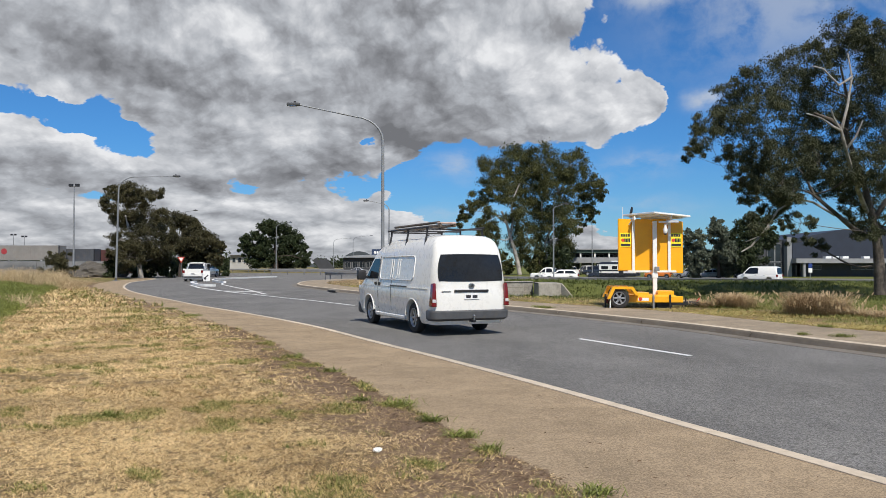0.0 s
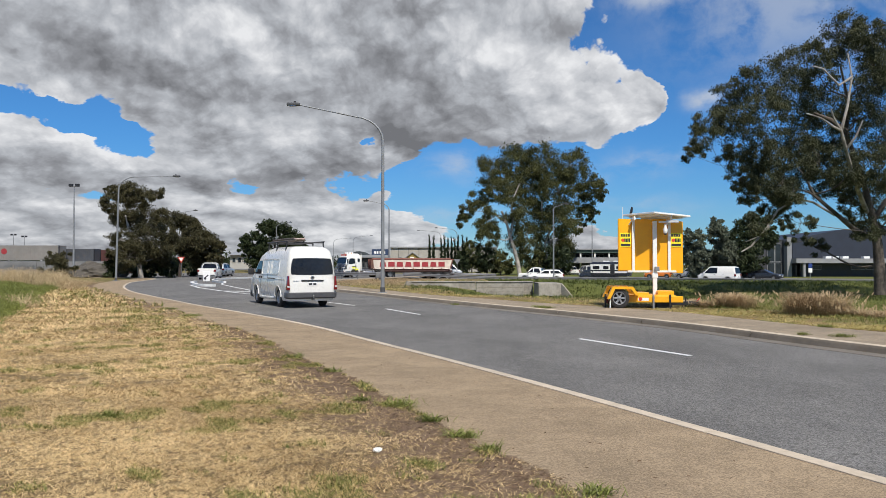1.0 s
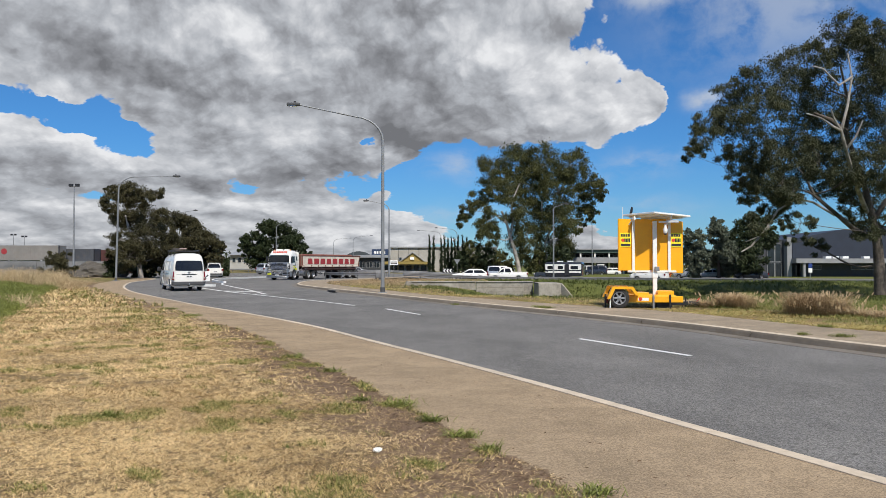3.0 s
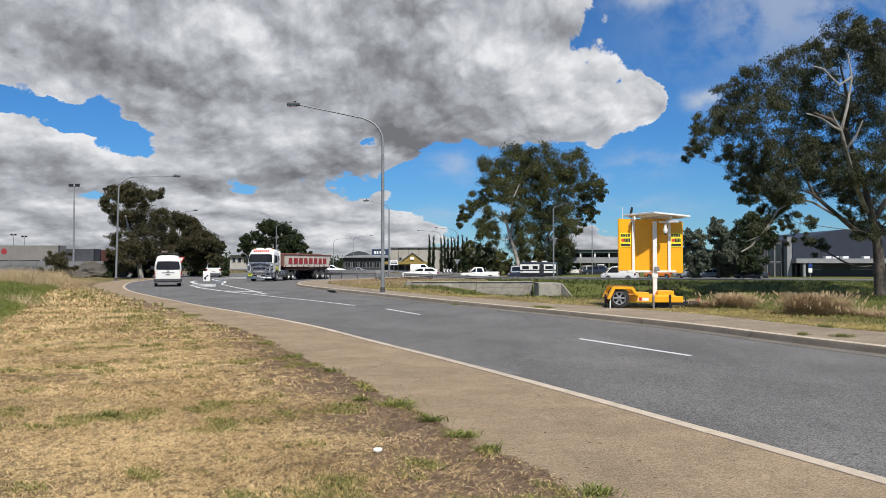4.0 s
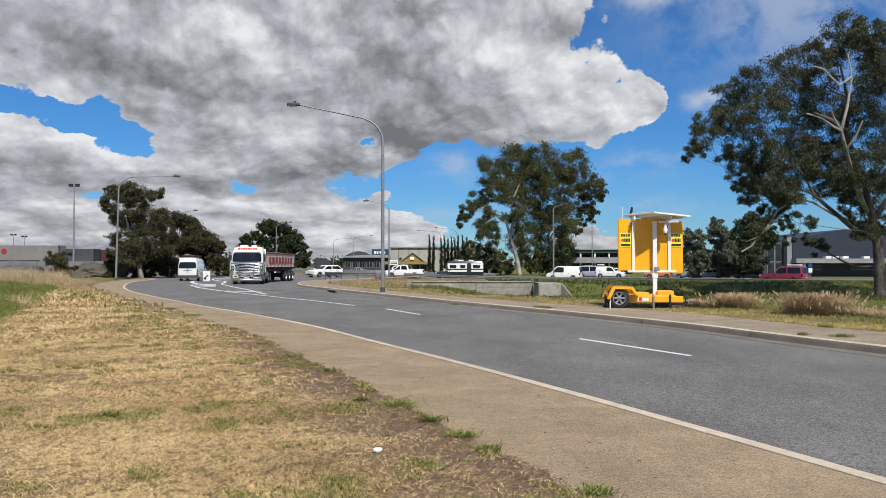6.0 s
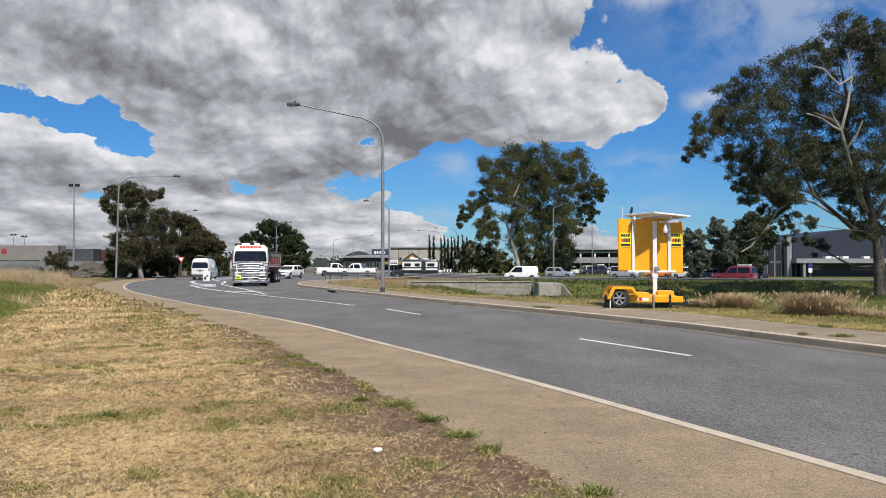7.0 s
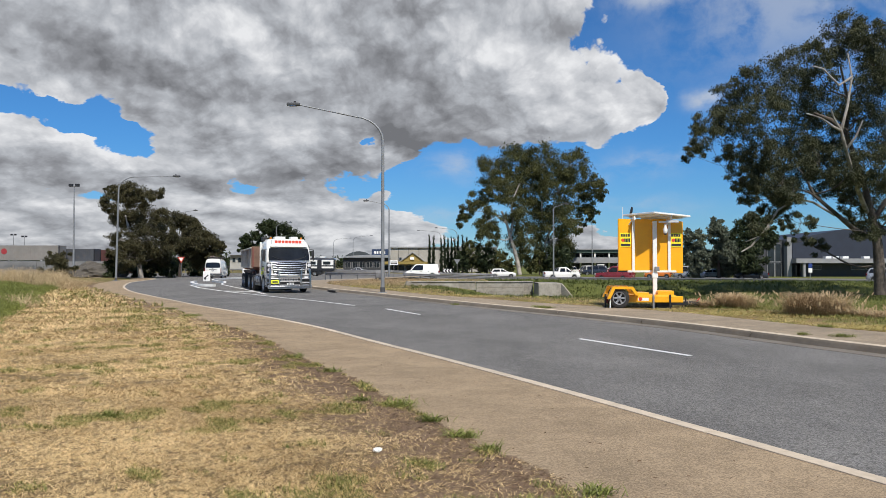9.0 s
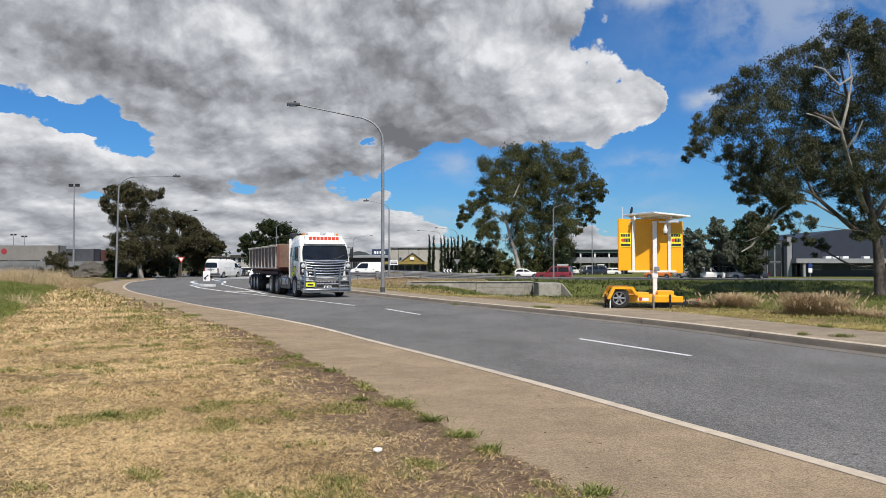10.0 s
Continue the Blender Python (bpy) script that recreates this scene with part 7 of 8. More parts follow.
def sign_trailer():
    """Yellow roadside message trailer seen from behind: panel, mast, solar roof, single-axle trailer."""
    v = thing("message_trailer", "yellow roadside message-board trailer with white mast and solar roof", "sign trailer", pose(7.02, 26.0, 0.13, 0, 0, -6))
    S = 26.0 / 1358.0
    X = lambda px: (px - 1158) * S
    Z = lambda py: 1.57 + (468.5 - py) * S - 0.13
    XB = lambda px: X(px + 6.5)      # the board stands off the deck's middle
    # board: shallow box with folded wings
    panel = part("board", box(XB(1121), XB(1185), -0.02, 0.16, Z(479), Z(388), 0.012, 2), M["yellow"], v, "bright yellow board back")
    for x0, x1, dz0, dz1, dy in ((XB(1095), XB(1121), 4, -2, -0.22), (XB(1210), XB(1185), 12, -8, 0.18)):
        bm = bmesh.new()
        q = [(x1, 0.0, Z(479 + (4 if x0 > 0 else 0))), (x0, dy, Z(477 + dz0 * 0.6)), (x0, dy, Z(386 - dz1 * 0.8)), (x1, 0.0, Z(388))]
        f = [bm.verts.new(p) for p in q]
        b = [bm.verts.new((p[0], p[1] + 0.17, p[2])) for p in q]
        bm.faces.new(f), bm.faces.new(b[::-1])
        for i in range(4):
            bm.faces.new((f[i], b[i], b[(i + 1) % 4], f[(i + 1) % 4]))
        bmesh.ops.recalc_face_normals(bm, faces=bm.faces)
        bmesh.ops.bevel(bm, geom=bm.edges[:], offset=0.012, segments=2, affect="EDGES")
        part("board_wing", bm, M["yellow"], panel)
    for px in (1122, 1184):
        part("white_brace", box(XB(px) - 0.045, XB(px) + 0.045, -0.07, -0.02, Z(482), Z(386), 0.008, 1), M["white"], v)
        part("brace_gusset", box(XB(px) - 0.03, XB(px) + 0.03, -0.4, -0.02, Z(390), Z(385)), M["white"], v)
    part("hinge", tube([(XB(1096), -0.2, Z(470)), (XB(1096), -0.2, Z(445))], 0.012, 6), M["galv"], panel)
    part("lower_rail", box(XB(1112), XB(1196), -0.06, 0.02, Z(482.5), Z(479), 0.006, 1), M["white"], v)
    for x, y, turn in ((XB(1108), -0.114, 23.7), (XB(1197), 0.084, 20.6)):
        at = pose(x, y - 0.004, Z(425), 0, 0, turn)
        st = part("sticker", turned(box(-0.2, 0.2, -0.008, 0.0, -0.24, 0.24), at), M["label_yellow"], panel, "lemon sticker with dark print")
        for x0, x1, z0, z1 in ((-0.18, 0.18, 0.11, 0.20), (-0.05, 0.18, -0.07, 0.05)):
            for k in range(4):
                a = x0 + (x1 - x0) * k / 4
                part("text_bar", turned(box(a, a + (x1 - x0) * 0.19, -0.014, -0.008, z0, z1), at), M["plate_bar"], st)
        part("text_strip", turned(box(-0.18, 0.18, -0.014, -0.008, -0.21, -0.13), at), M["plate_bar"], st)
        part("logo_disc", turned(lathe([(0.0, -0.016), (0.06, -0.016), (0.06, -0.008), (0.0, -0.008)], 14, "y"), at @ Matrix.Translation((-0.11, 0, -0.01))), M["red_paint"], st)
    mast = part("mast", box(XB(1154.5), XB(1161.5), -0.22, -0.09, Z(533), Z(392), 0.012, 2), M["white"], v, "white square mast")
    part("mast_sleeve", box(XB(1153), XB(1163), -0.24, -0.07, Z(492), Z(484), 0.01, 1), M["white"], mast)
    part("mast_lock", box(XB(1157), XB(1165), -0.3, -0.22, Z(480), Z(472), 0.01, 1), M["galv"], mast)
    part("camera_arm", box(XB(1163), XB(1180), -0.45, -0.38, Z(396), Z(393)), M["white"], mast)
    part("camera_dome", turned(lathe([(0.0, -0.11), (0.05, -0.10), (0.075, -0.04), (0.075, 0.03), (0.04, 0.12), (0.04, 0.22), (0.0, 0.22)], 14, "z"), Matrix.Translation((XB(1174), -0.42, Z(409)))), M["white"], mast, smooth=True)
    part("camera_lens", turned(lathe([(0.0, -0.05), (0.055, -0.03), (0.055, 0.0)], 12, "z"), Matrix.Translation((XB(1174), -0.42, Z(414.5)))), M["dark"], mast)
    part("lamp_bar", box(XB(1176), XB(1196), -0.5, -0.42, Z(396), Z(391), 0.01, 1), M["clear_lens"], mast)
    at = pose(0.21, 0.05, Z(383) + 0.02, 0, 3, 32)
    roof = part("solar_roof", turned(box(-0.78, 0.78, -0.8, 0.8, -0.03, 0.03, 0.008, 1), at), M["white"], v, "white-edged solar panel roof")
    part("solar_cells", turned(box(-0.72, 0.72, -0.74, 0.74, 0.031, 0.038), at), M["navy"], roof)
    for x in (-0.5, 0.0, 0.5):
        part("roof_rib", turned(box(x - 0.03, x + 0.03, -0.74, 0.74, -0.09, -0.031), at), M["white"], roof)
    for k, (x, y) in enumerate(((-0.75, -0.25), (0.6, -0.3))):
        part("roof_strut", tube([(x * 0.95, -0.05, Z(398)), (x * 0.75, y - 0.1, Z(385))], 0.022, 6), M["white"], roof)
    part("aerial", tube([(XB(1104), 0.0, Z(412)), (XB(1104), 0.0, Z(367))], 0.009, 6), M["white"], v)
    part("antenna", tube([(XB(1117), 0.1, Z(382)), (XB(1120), 0.1, Z(374)), (XB(1121), 0.1, Z(366))], [0.03, 0.045, 0.03], 8), M["dark"], v)
    # trailer
    part("deck", box(X(1082), X(1196), -0.55, 0.6, Z(531), Z(521), 0.02, 2), M["yellow"], v)
    part("side_rail", box(X(1107), X(1208), -0.62, -0.54, Z(534), Z(523), 0.012, 1), M["yellow"], v)
    part("battery_box", box(X(1166), X(1194), -0.5, 0.3, Z(522), Z(514), 0.02, 2), M["yellow"], v)
    part("tool_box", box(X(1128), X(1152), -0.5, 0.3, Z(523), Z(517), 0.02, 2), M["yellow"], v)
    tag = part("name_bar", box(X(1132), X(1150), -0.628, -0.62, Z(531), Z(526)), M["white"], v)
    part("logo_disc", turned(lathe([(0.0, 0.0), (0.06, 0.0), (0.06, 0.008), (0.0, 0.008)], 14, "y"), Matrix.Translation((X(1136), -0.634, Z(528)))), M["red_paint"], tag)
    for s in (-1, 1):
        y = -0.72 if s < 0 else 0.72
        bm = bmesh.new()
        ring = [(-0.40, -0.02), (-0.22, 0.38), (0.44, 0.38), (0.64, 0.1), (0.52, 0.1), (0.38, 0.30), (-0.14, 0.30), (-0.29, -0.02)]
        fa = [bm.verts.new((X(1099) + a, y - 0.15, 0.33 + b)) for a, b in ring]
        fb = [bm.verts.new((X(1099) + a, y + 0.15, 0.33 + b)) for a, b in ring]
        for i in range(8):
            bm.faces.new((fa[i], fb[i], fb[(i + 1) % 8], fa[(i + 1) % 8]))
        for f4 in (fa, fb):
            for i, j in ((0, 7), (1, 6), (2, 5)):
                bm.faces.new((f4[i], f4[i + 1], f4[j - 1], f4[j]))
        bmesh.ops.recalc_face_normals(bm, faces=bm.faces)
        part("mudguard", bm, M["yellow"], v)
        wheel(v, X(1099), y, 0.33, 0.2, 6)
    part("mud_flap", box(X(1083), X(1084.5), -0.82, -0.6, Z(546), Z(527)), M["white"], v)
    part("tail_light", box(X(1078), X(1080), -0.7, -0.5, Z(536), Z(524), 0.01, 1), M["red_lens"], v)
    part("rear_leg", tube([(X(1077), -0.5, Z(556)), (X(1077), -0.5, Z(520))], 0.03, 8), M["dark"], v)
    part("axle", tube([(X(1099), -0.7, 0.33), (X(1099), 0.7, 0.33)], 0.04, 8), M["dark"], v)
    part("draw_bar", box(X(1190), X(1228), -0.1, 0.0, Z(540), Z(534), 0.01, 1), M["dark"], v)
    for px in (1158, 1186):
        part("stabiliser", box(X(px) - 0.03, X(px) + 0.03, -0.66, -0.6, Z(557), Z(520), 0.006, 1), M["galv" if px < 1170 else "dark"], v)
    jk = part("jockey_stand", tube([(X(1218), -0.06, Z(556)), (X(1218), -0.06, Z(527))], 0.03, 8), M["dark"], v)
    part("stand_frame", tube([(X(1212), -0.06, Z(554)), (X(1212), -0.06, Z(534)), (X(1240), -0.06, Z(532)), (X(1240), -0.06, Z(556))], 0.022, 6), M["dark"], jk)
    part("coupling", box(X(1226), X(1243), -0.12, 0.02, Z(540), Z(534), 0.02, 1), M["dark"], v)
    part("coupling_handle", tube([(X(1236), -0.05, Z(534)), (X(1242), -0.05, Z(527))], 0.02, 6), M["red_paint"], v)
    # black box added for the dark shade beneath the deck, no real part
    part("shadow_pan", box(X(1165), X(1192), -0.4, 0.4, Z(548), Z(532), 0.02, 1), M["dark"], v, "black box standing for the shade under the deck")


sign_trailer()

# parked vehicles beyond the main road
for px, d, kind, m, rz, lab in ((1236, 118, "suv", M["silver"], 150, "silver SUV parked beyond the main road"), (1272, 116, "wagon", M["silver"], 155, "grey wagon parked beyond the main road"),
                                (1180, 120, "hatch", M["orange_car"], 160, "orange hatchback parked beyond the main road"), (1065, 152, "offroad", M["charcoal"], 170, "dark four-wheel drive parked at the office"),
                                (1015, 152, "ute", M["white_paint"], 95, "white ute parked at the office"), (1042, 153, "minivan", M["white_paint"], 100, "white van parked at the office"),
                                (1345, 112, "sedan", M["charcoal"], 170, "dark sedan parked near the blue building"), (640, 178, "sedan", M["silver"], 170, "silver sedan at the showroom"),
                                (1090, 152, "wagon", M["white_paint"], 175, "white wagon parked at the office")):
    make_car(kind, m, lab, "car", pose((px - 784) / 1358 * d, d, -0.58, 0, 0, rz), "parked cars")

# crumpled paper on the verge
bm = bmesh.new()
bmesh.ops.create_icosphere(bm, subdivisions=3, radius=0.035)
for q in bm.verts:
    q.co *= 1 + noise.noise(q.co * 60) * 0.5
    q.co.z *= 0.55
turned(bm, pose(*(-0.54, 6.35), 0.045))
tagged(part("paper_scrap", bm, M["white"]), "crumpled white paper on the mown verge", "litter")


# ---- grass, weeds and straw ----
M["straw"] = leaf_mat("cut_straw", (0.30, 0.185, 0.07), (0.92, 0.71, 0.39), 0.75)
M["green_blade"] = leaf_mat("green_grass", (0.07, 0.085, 0.016), (0.26, 0.27, 0.075), 0.65)
M["yellow_green"] = leaf_mat("yellowing_grass", (0.22, 0.18, 0.05), (0.56, 0.47, 0.18), 0.7)
M["dull_dry"] = leaf_mat("dull_brown_dry_grass", (0.22, 0.15, 0.08), (0.64, 0.49, 0.29), 0.8)
M["tall_dry"] = leaf_mat("tall_dry_grass", (0.30, 0.21, 0.10), (0.72, 0.57, 0.35), 0.75)
M["weed"] = leaf_mat("weed_leaves", (0.085, 0.105, 0.02), (0.29, 0.31, 0.08), 0.55)
# lush bank grass, with tree shade put into its darker greens
M["shaded_blade"] = leaf_mat("shaded_lush_grass", (0.04, 0.055, 0.012), (0.14, 0.16, 0.04), 0.65)
M["litter_leaf"] = leaf_mat("brown_leaf_litter", (0.06, 0.035, 0.02), (0.22, 0.14, 0.085), 0.8)


def on_verge(n, rng, y0, y1, reach, side, keep=None, margin=0.03):
    """Random places off the paving, with their ground height."""
    y = rng.uniform(y0, y1, n)
    if side == "near":
        xe = np.interp(y, GRASS_EDGE[:, 1], GRASS_EDGE[:, 0])
        x = xe + 0.12 - rng.rand(n) * np.minimum(reach, xe + 0.62 * y + 1.0)
    else:
        xe = np.interp(y, FAR_PATH[:, 1], FAR_PATH[:, 0])
        x = xe + rng.rand(n) * np.maximum(0.5, 0.62 * y + 1.0 - xe)
    z, hit, dist, right = ground_height(x, y)
    ok = (~hit | (dist < 0.12)) & (rng.rand(n) < (keep(x, y, dist) if keep else 1.0))
    return x[ok], y[ok], z[ok], dist[ok]


def blades(name, x, y, z, length, width, tilt, material, rng, parent, curl=0.3):
    """Loose blades: two triangles each, bent once; tilt 0 lies flat, 1 stands."""
    n = len(x)
    a = rng.rand(n) * math.tau
    rise = np.clip(tilt + rng.normal(size=n) * 0.22, 0.02, 1.4)
    L = length * (0.55 + 0.9 * rng.rand(n))
    d = np.stack([np.cos(a) * np.cos(rise), np.sin(a) * np.cos(rise), np.sin(rise)], 1)
    s = np.stack([-np.sin(a), np.cos(a), rng.normal(size=n) * 0.35], 1)
    w = (width * (0.6 + 0.8 * rng.rand(n)))[:, None]
    p = np.stack([x, y, z + rng.rand(n) * length * 0.15], 1)
    mid = p + d * (L * 0.55)[:, None]
    tip = p + d * L[:, None]
    tip[:, 2] -= curl * L * 0.5
    tip[:, 2] = np.maximum(tip[:, 2], p[:, 2] - 0.01)
    v = np.stack([p - s * w * 0.5, p + s * w * 0.5, mid + s * w * 0.45, mid - s * w * 0.45, tip], 1).reshape(-1, 3)
    me = bpy.data.meshes.new(name)
    k = np.arange(n)[:, None] * 5
    loops = np.concatenate([k + np.array([0, 1, 2, 3]), k + np.array([3, 2, 4])], 1).astype(np.int32)
    me.vertices.add(5 * n), me.loops.add(7 * n), me.polygons.add(2 * n)
    me.vertices.foreach_set("co", v.astype(np.float32).ravel())
    me.loops.foreach_set("vertex_index", loops.ravel())
    starts = np.stack([np.arange(n) * 7, np.arange(n) * 7 + 4], 1).astype(np.int32)
    me.polygons.foreach_set("loop_start", starts.ravel())
    me.update(calc_edges=True)
    me.materials.append(material)
    ob = new(name, me)
    ob.parent = parent
    return ob


def mown_verge():
    rng = np.random.RandomState(70)
    top = thing("mown_grass", "short mown straw with green tufts on the verge", "grass", kind="stuff")
    def tuft(x, y, a, seed):
        """Uneven cover: a random density for each small cell of the ground."""
        i, j = np.floor(x / a + 0.35 * wave(x, y, 9.0, seed)), np.floor(y / (1.3 * a) + 0.35 * wave(x, y, 7.0, seed + 1))
        h = np.sin(i * 127.1 + j * 311.7 + seed) * 43758.5453
        return np.clip((h - np.floor(h)) * 1.6 - 0.02, 0.08, 1)

    thin = lambda x, y, d: np.clip(0.10 + d / 1.9, 0, 1) * np.clip(0.75 + 0.5 * wave(x, y, 1.7, 21), 0.15, 1) * tuft(x, y, np.where(y < 9, 0.06, np.where(y < 16, 0.11, 0.22)), 3)
    for n, y0, y1, l, w in ((300000, 4.6, 9.0, 0.036, 0.0042), (200000, 9.0, 16.0, 0.055, 0.0075), (90000, 16.0, 28.0, 0.10, 0.015), (40000, 28.0, 52.0, 0.18, 0.032)):
        x, y, z, d = on_verge(n, rng, y0, y1, 16, "near", thin)
        blades("straw", x, y, z, l, w, 0.30, M["straw"], rng, top, 0.1)
    patch = lambda x, y, d: np.clip(1.7 * (0.5 * wave(x, y, 1.7, 31) + 0.65 * wave(x, y, 5.5, 32)) - 0.52 + 0.75 * np.exp(-((d - 1.5) / 0.75) ** 2) * (0.55 + 0.9 * wave(x, y, 1.1, 34)) + 0.9 * np.exp(-(d / 0.12) ** 2) * (wave(x, y, 2.4, 33) > 0.35), 0, 1)
    for n, y0, y1, l, w in ((150000, 4.6, 9.0, 0.050, 0.0046), (130000, 9.0, 16.0, 0.065, 0.0072), (70000, 16.0, 28.0, 0.10, 0.013), (26000, 28.0, 52.0, 0.2, 0.03)):
        x, y, z, d = on_verge(n, rng, y0, y1, 16, "near", patch)
        h = int(len(x) * 0.55)
        blades("green_tufts", x[:h], y[:h], z[:h], l, w, 0.75, M["green_blade"], rng, top)
        blades("yellow_tufts", x[h:], y[h:], z[h:], l, w, 0.6, M["yellow_green"], rng, top)
    bare = lambda x, y, d: np.clip(1.1 - d / 1.6, 0, 1)
    x, y, z, d = on_verge(46000, rng, 4.6, 20, 2.2, "near", bare)
    blades("leaf_litter", x, y, z, 0.03, 0.006, 0.12, M["litter_leaf"], rng, top)
    # bits blown onto the path
    y = rng.uniform(4.6, 26, 1500)
    x = np.interp(y, GRASS_EDGE[:, 1], GRASS_EDGE[:, 0]) + 0.05 + 2.0 * rng.rand(1500) ** 3
    blades("path_litter", x, y, np.full(1500, 0.006), 0.035, 0.007, 0.1, M["litter_leaf"], rng, top)


def far_verge():
    rng = np.random.RandomState(71)
    top = thing("drain_grass", "rough green and yellow grass on the drain's banks", "grass", kind="stuff")
    strip = lambda x, y, d: np.clip(1.25 - d / 4.5, 0.0, 1) * np.clip(0.6 + 0.8 * wave(x, y, 0.9, 41), 0, 1)
    lush = lambda x, y, d: np.clip(d / 5.0 - 0.2, 0, 1) * np.clip(0.75 + 0.6 * wave(x, y, 0.6, 42), 0.1, 1)
    for n, y0, y1, l, w, g in ((70000, 11, 30, 0.07, 0.010, 1), (40000, 30, 52, 0.09, 0.024, 1)):
        x, y, z, d = on_verge(n, rng, y0, y1, 60, "far", strip)
        h = len(x) // 3
        blades("dry_blades", x[:h], y[:h], z[:h], l, w * 0.8, 0.35, M["straw"], rng, top)
        blades("short_green_blades", x[h:], y[h:], z[h:], l, w * 0.8, 0.6, M["yellow_green"], rng, top)
        x, y, z, d = on_verge(n, rng, y0, y1, 60, "far", strip)
        h = len(x) // 2
        blades("yellow_blades", x[:h], y[:h], z[:h], l * 1.2, w * 0.8, 0.6, M["yellow_green"], rng, top)
        x, y, z, d = on_verge(n, rng, y0, y1, 60, "far", lush)
        blades("green_blades", x, y, z, l * 1.9, w * 0.9, 0.95, M["green_blade"] if y0 < 20 else M["shaded_blade"], rng, top)
    x, y, z, d = on_verge(26000, rng, 52, 84, 60, "far", None)
    w = (x < 4) | (y > 74)
    blades("dry_bank_blades", x[w], y[w], z[w], 0.12, 0.03, 0.5, M["dull_dry"], rng, top)
    blades("green_bank_blades", x[~w], y[~w], z[~w], 0.25, 0.05, 0.8, M["shaded_blade"], rng, top)


def tussock(x, y, z0, height, wide, n, rng, material, lean=0.5):
    """One clump of tall arching stalks; returns its vertices and faces."""
    verts, faces = [], []
    for k in range(n):
        a = rng.rand() * math.tau
        r = wide * 0.35 * rng.rand() ** 0.5
        bx, by = x + r * math.cos(a), y + r * math.sin(a)
        a2 = a + rng.normal() * 0.9
        h = height * (0.45 + 0.65 * rng.rand())
        out = wide * (0.15 + lean * rng.rand())
        w = 0.0028 + 0.004 * rng.rand()
        s = (-math.sin(a2) * w, math.cos(a2) * w)
        i = len(verts)
        for t, wd in ((0, 1.0), (0.4, 0.9), (0.75, 0.8), (1.0, 0.35)):
            px = bx + math.cos(a2) * out * t ** 1.8
            py = by + math.sin(a2) * out * t ** 1.8
            pz = z0 - 0.03 + h * (t - 0.28 * t ** 3 * lean * 2)
            verts += [(px - s[0] * wd, py - s[1] * wd, pz), (px + s[0] * wd, py + s[1] * wd, pz)]
        faces += [(i, i + 1, i + 3, i + 2), (i + 2, i + 3, i + 5, i + 4), (i + 4, i + 5, i + 7, i + 6)]
        if rng.rand() < 0.05:      # seed head
            q = verts[-1]
            j = len(verts)
            hd = 0.016
            verts += [(q[0] - hd, q[1], q[2]), (q[0] + hd, q[1], q[2]), (q[0] + math.cos(a2) * 0.05 + hd, q[1], q[2] + 0.09), (q[0] + math.cos(a2) * 0.05 - hd, q[1], q[2] + 0.09)]
            faces.append((j, j + 1, j + 2, j + 3))
    return verts, faces


def tussocks(label, places, material, seed, group, n=260, lean=0.55):
    rng = np.random.RandomState(seed)
    zs = ground_height(np.array([p[0] for p in places]), np.array([p[1] for p in places]))[0]
    for (x, y, h, w), z0 in zip(places, zs):
        v, f = tussock(x, y, float(z0), h, w, n, rng, material, lean)
        ob = raw("grass_tussock", v, f, material)
        tagged(ob, label, "grass", group)


rng = np.random.RandomState(5)
right_clumps = []
for px, d, h, cnt, sp in ((1305, 25.5, 0.98, 5, 0.38), (1262, 26.2, 0.55, 4, 0.5), (1425, 22.2, 1.12, 7, 0.40), (1462, 22.0, 0.7, 2, 0.2), (1545, 21.0, 0.5, 4, 0.25), (1225, 26.8, 0.4, 2, 0.3)):
    for k in range(cnt):
        right_clumps.append(((px - 784) / 1358 * d + rng.normal() * sp, d + rng.normal() * 0.35, h * rng.uniform(0.75, 1.05), 0.75 * h + 0.25))
tussocks("tall dry straw-coloured grass tussock on the drain's edge", right_clumps, M["dull_dry"], 72, "dry tussocks", 340, 0.85)
left_clumps = [(-15.4, 28.0, 0.75, 1.1), (-15.9, 28.6, 0.6, 0.9), (-14.6, 27.0, 0.5, 0.8)]
for k in range(70):
    d = rng.uniform(46, 66)
    px = rng.uniform(-60, 150)
    left_clumps.append(((px - 784) / 1358 * d, d, rng.uniform(1.15, 1.75) * (1.0 if px < 115 else 0.55), 1.6))
tussocks("tall dry grass tussock before the yard wall", left_clumps, M["tall_dry"], 73, "yard tussocks", 130)


def weed_bank():
    rng = np.random.RandomState(74)
    top = thing("weed_bank", "low green weeds on the verge's outer bank", "weeds", kind="stuff")
    cs, sp = [], []
    for k in range(5200):
        y = rng.uniform(11, 56)
        x = -0.60 * y + rng.rand() * (1.6 + 0.09 * y)
        if x > -10.0 - 0.457 * (y - 16.2) + 0.8 * noise.noise(Vector((x * 0.5, y * 0.35, 0))):
            continue
        cs.append((x, y, 0.0))
        sp.append(0.24)
    cs = np.array(cs)
    cs[:, 2] = ground_height(cs[:, 0], cs[:, 1])[0] + 0.07
    leaves("weed_leaves", cs, sp, 95, 0.06, M["weed"], top, rng, -0.5)
    x, y, z, d = on_verge(60000, rng, 10, 56, 40, "near", lambda x, y, d: (x < -10.1 - 0.457 * (y - 16.2) + 0.5 * wave(x, y, 0.9, 51)) * 1.0)
    blades("weed_blades", x, y, z, 0.24, 0.016, 0.95, M["green_blade"], rng, top)


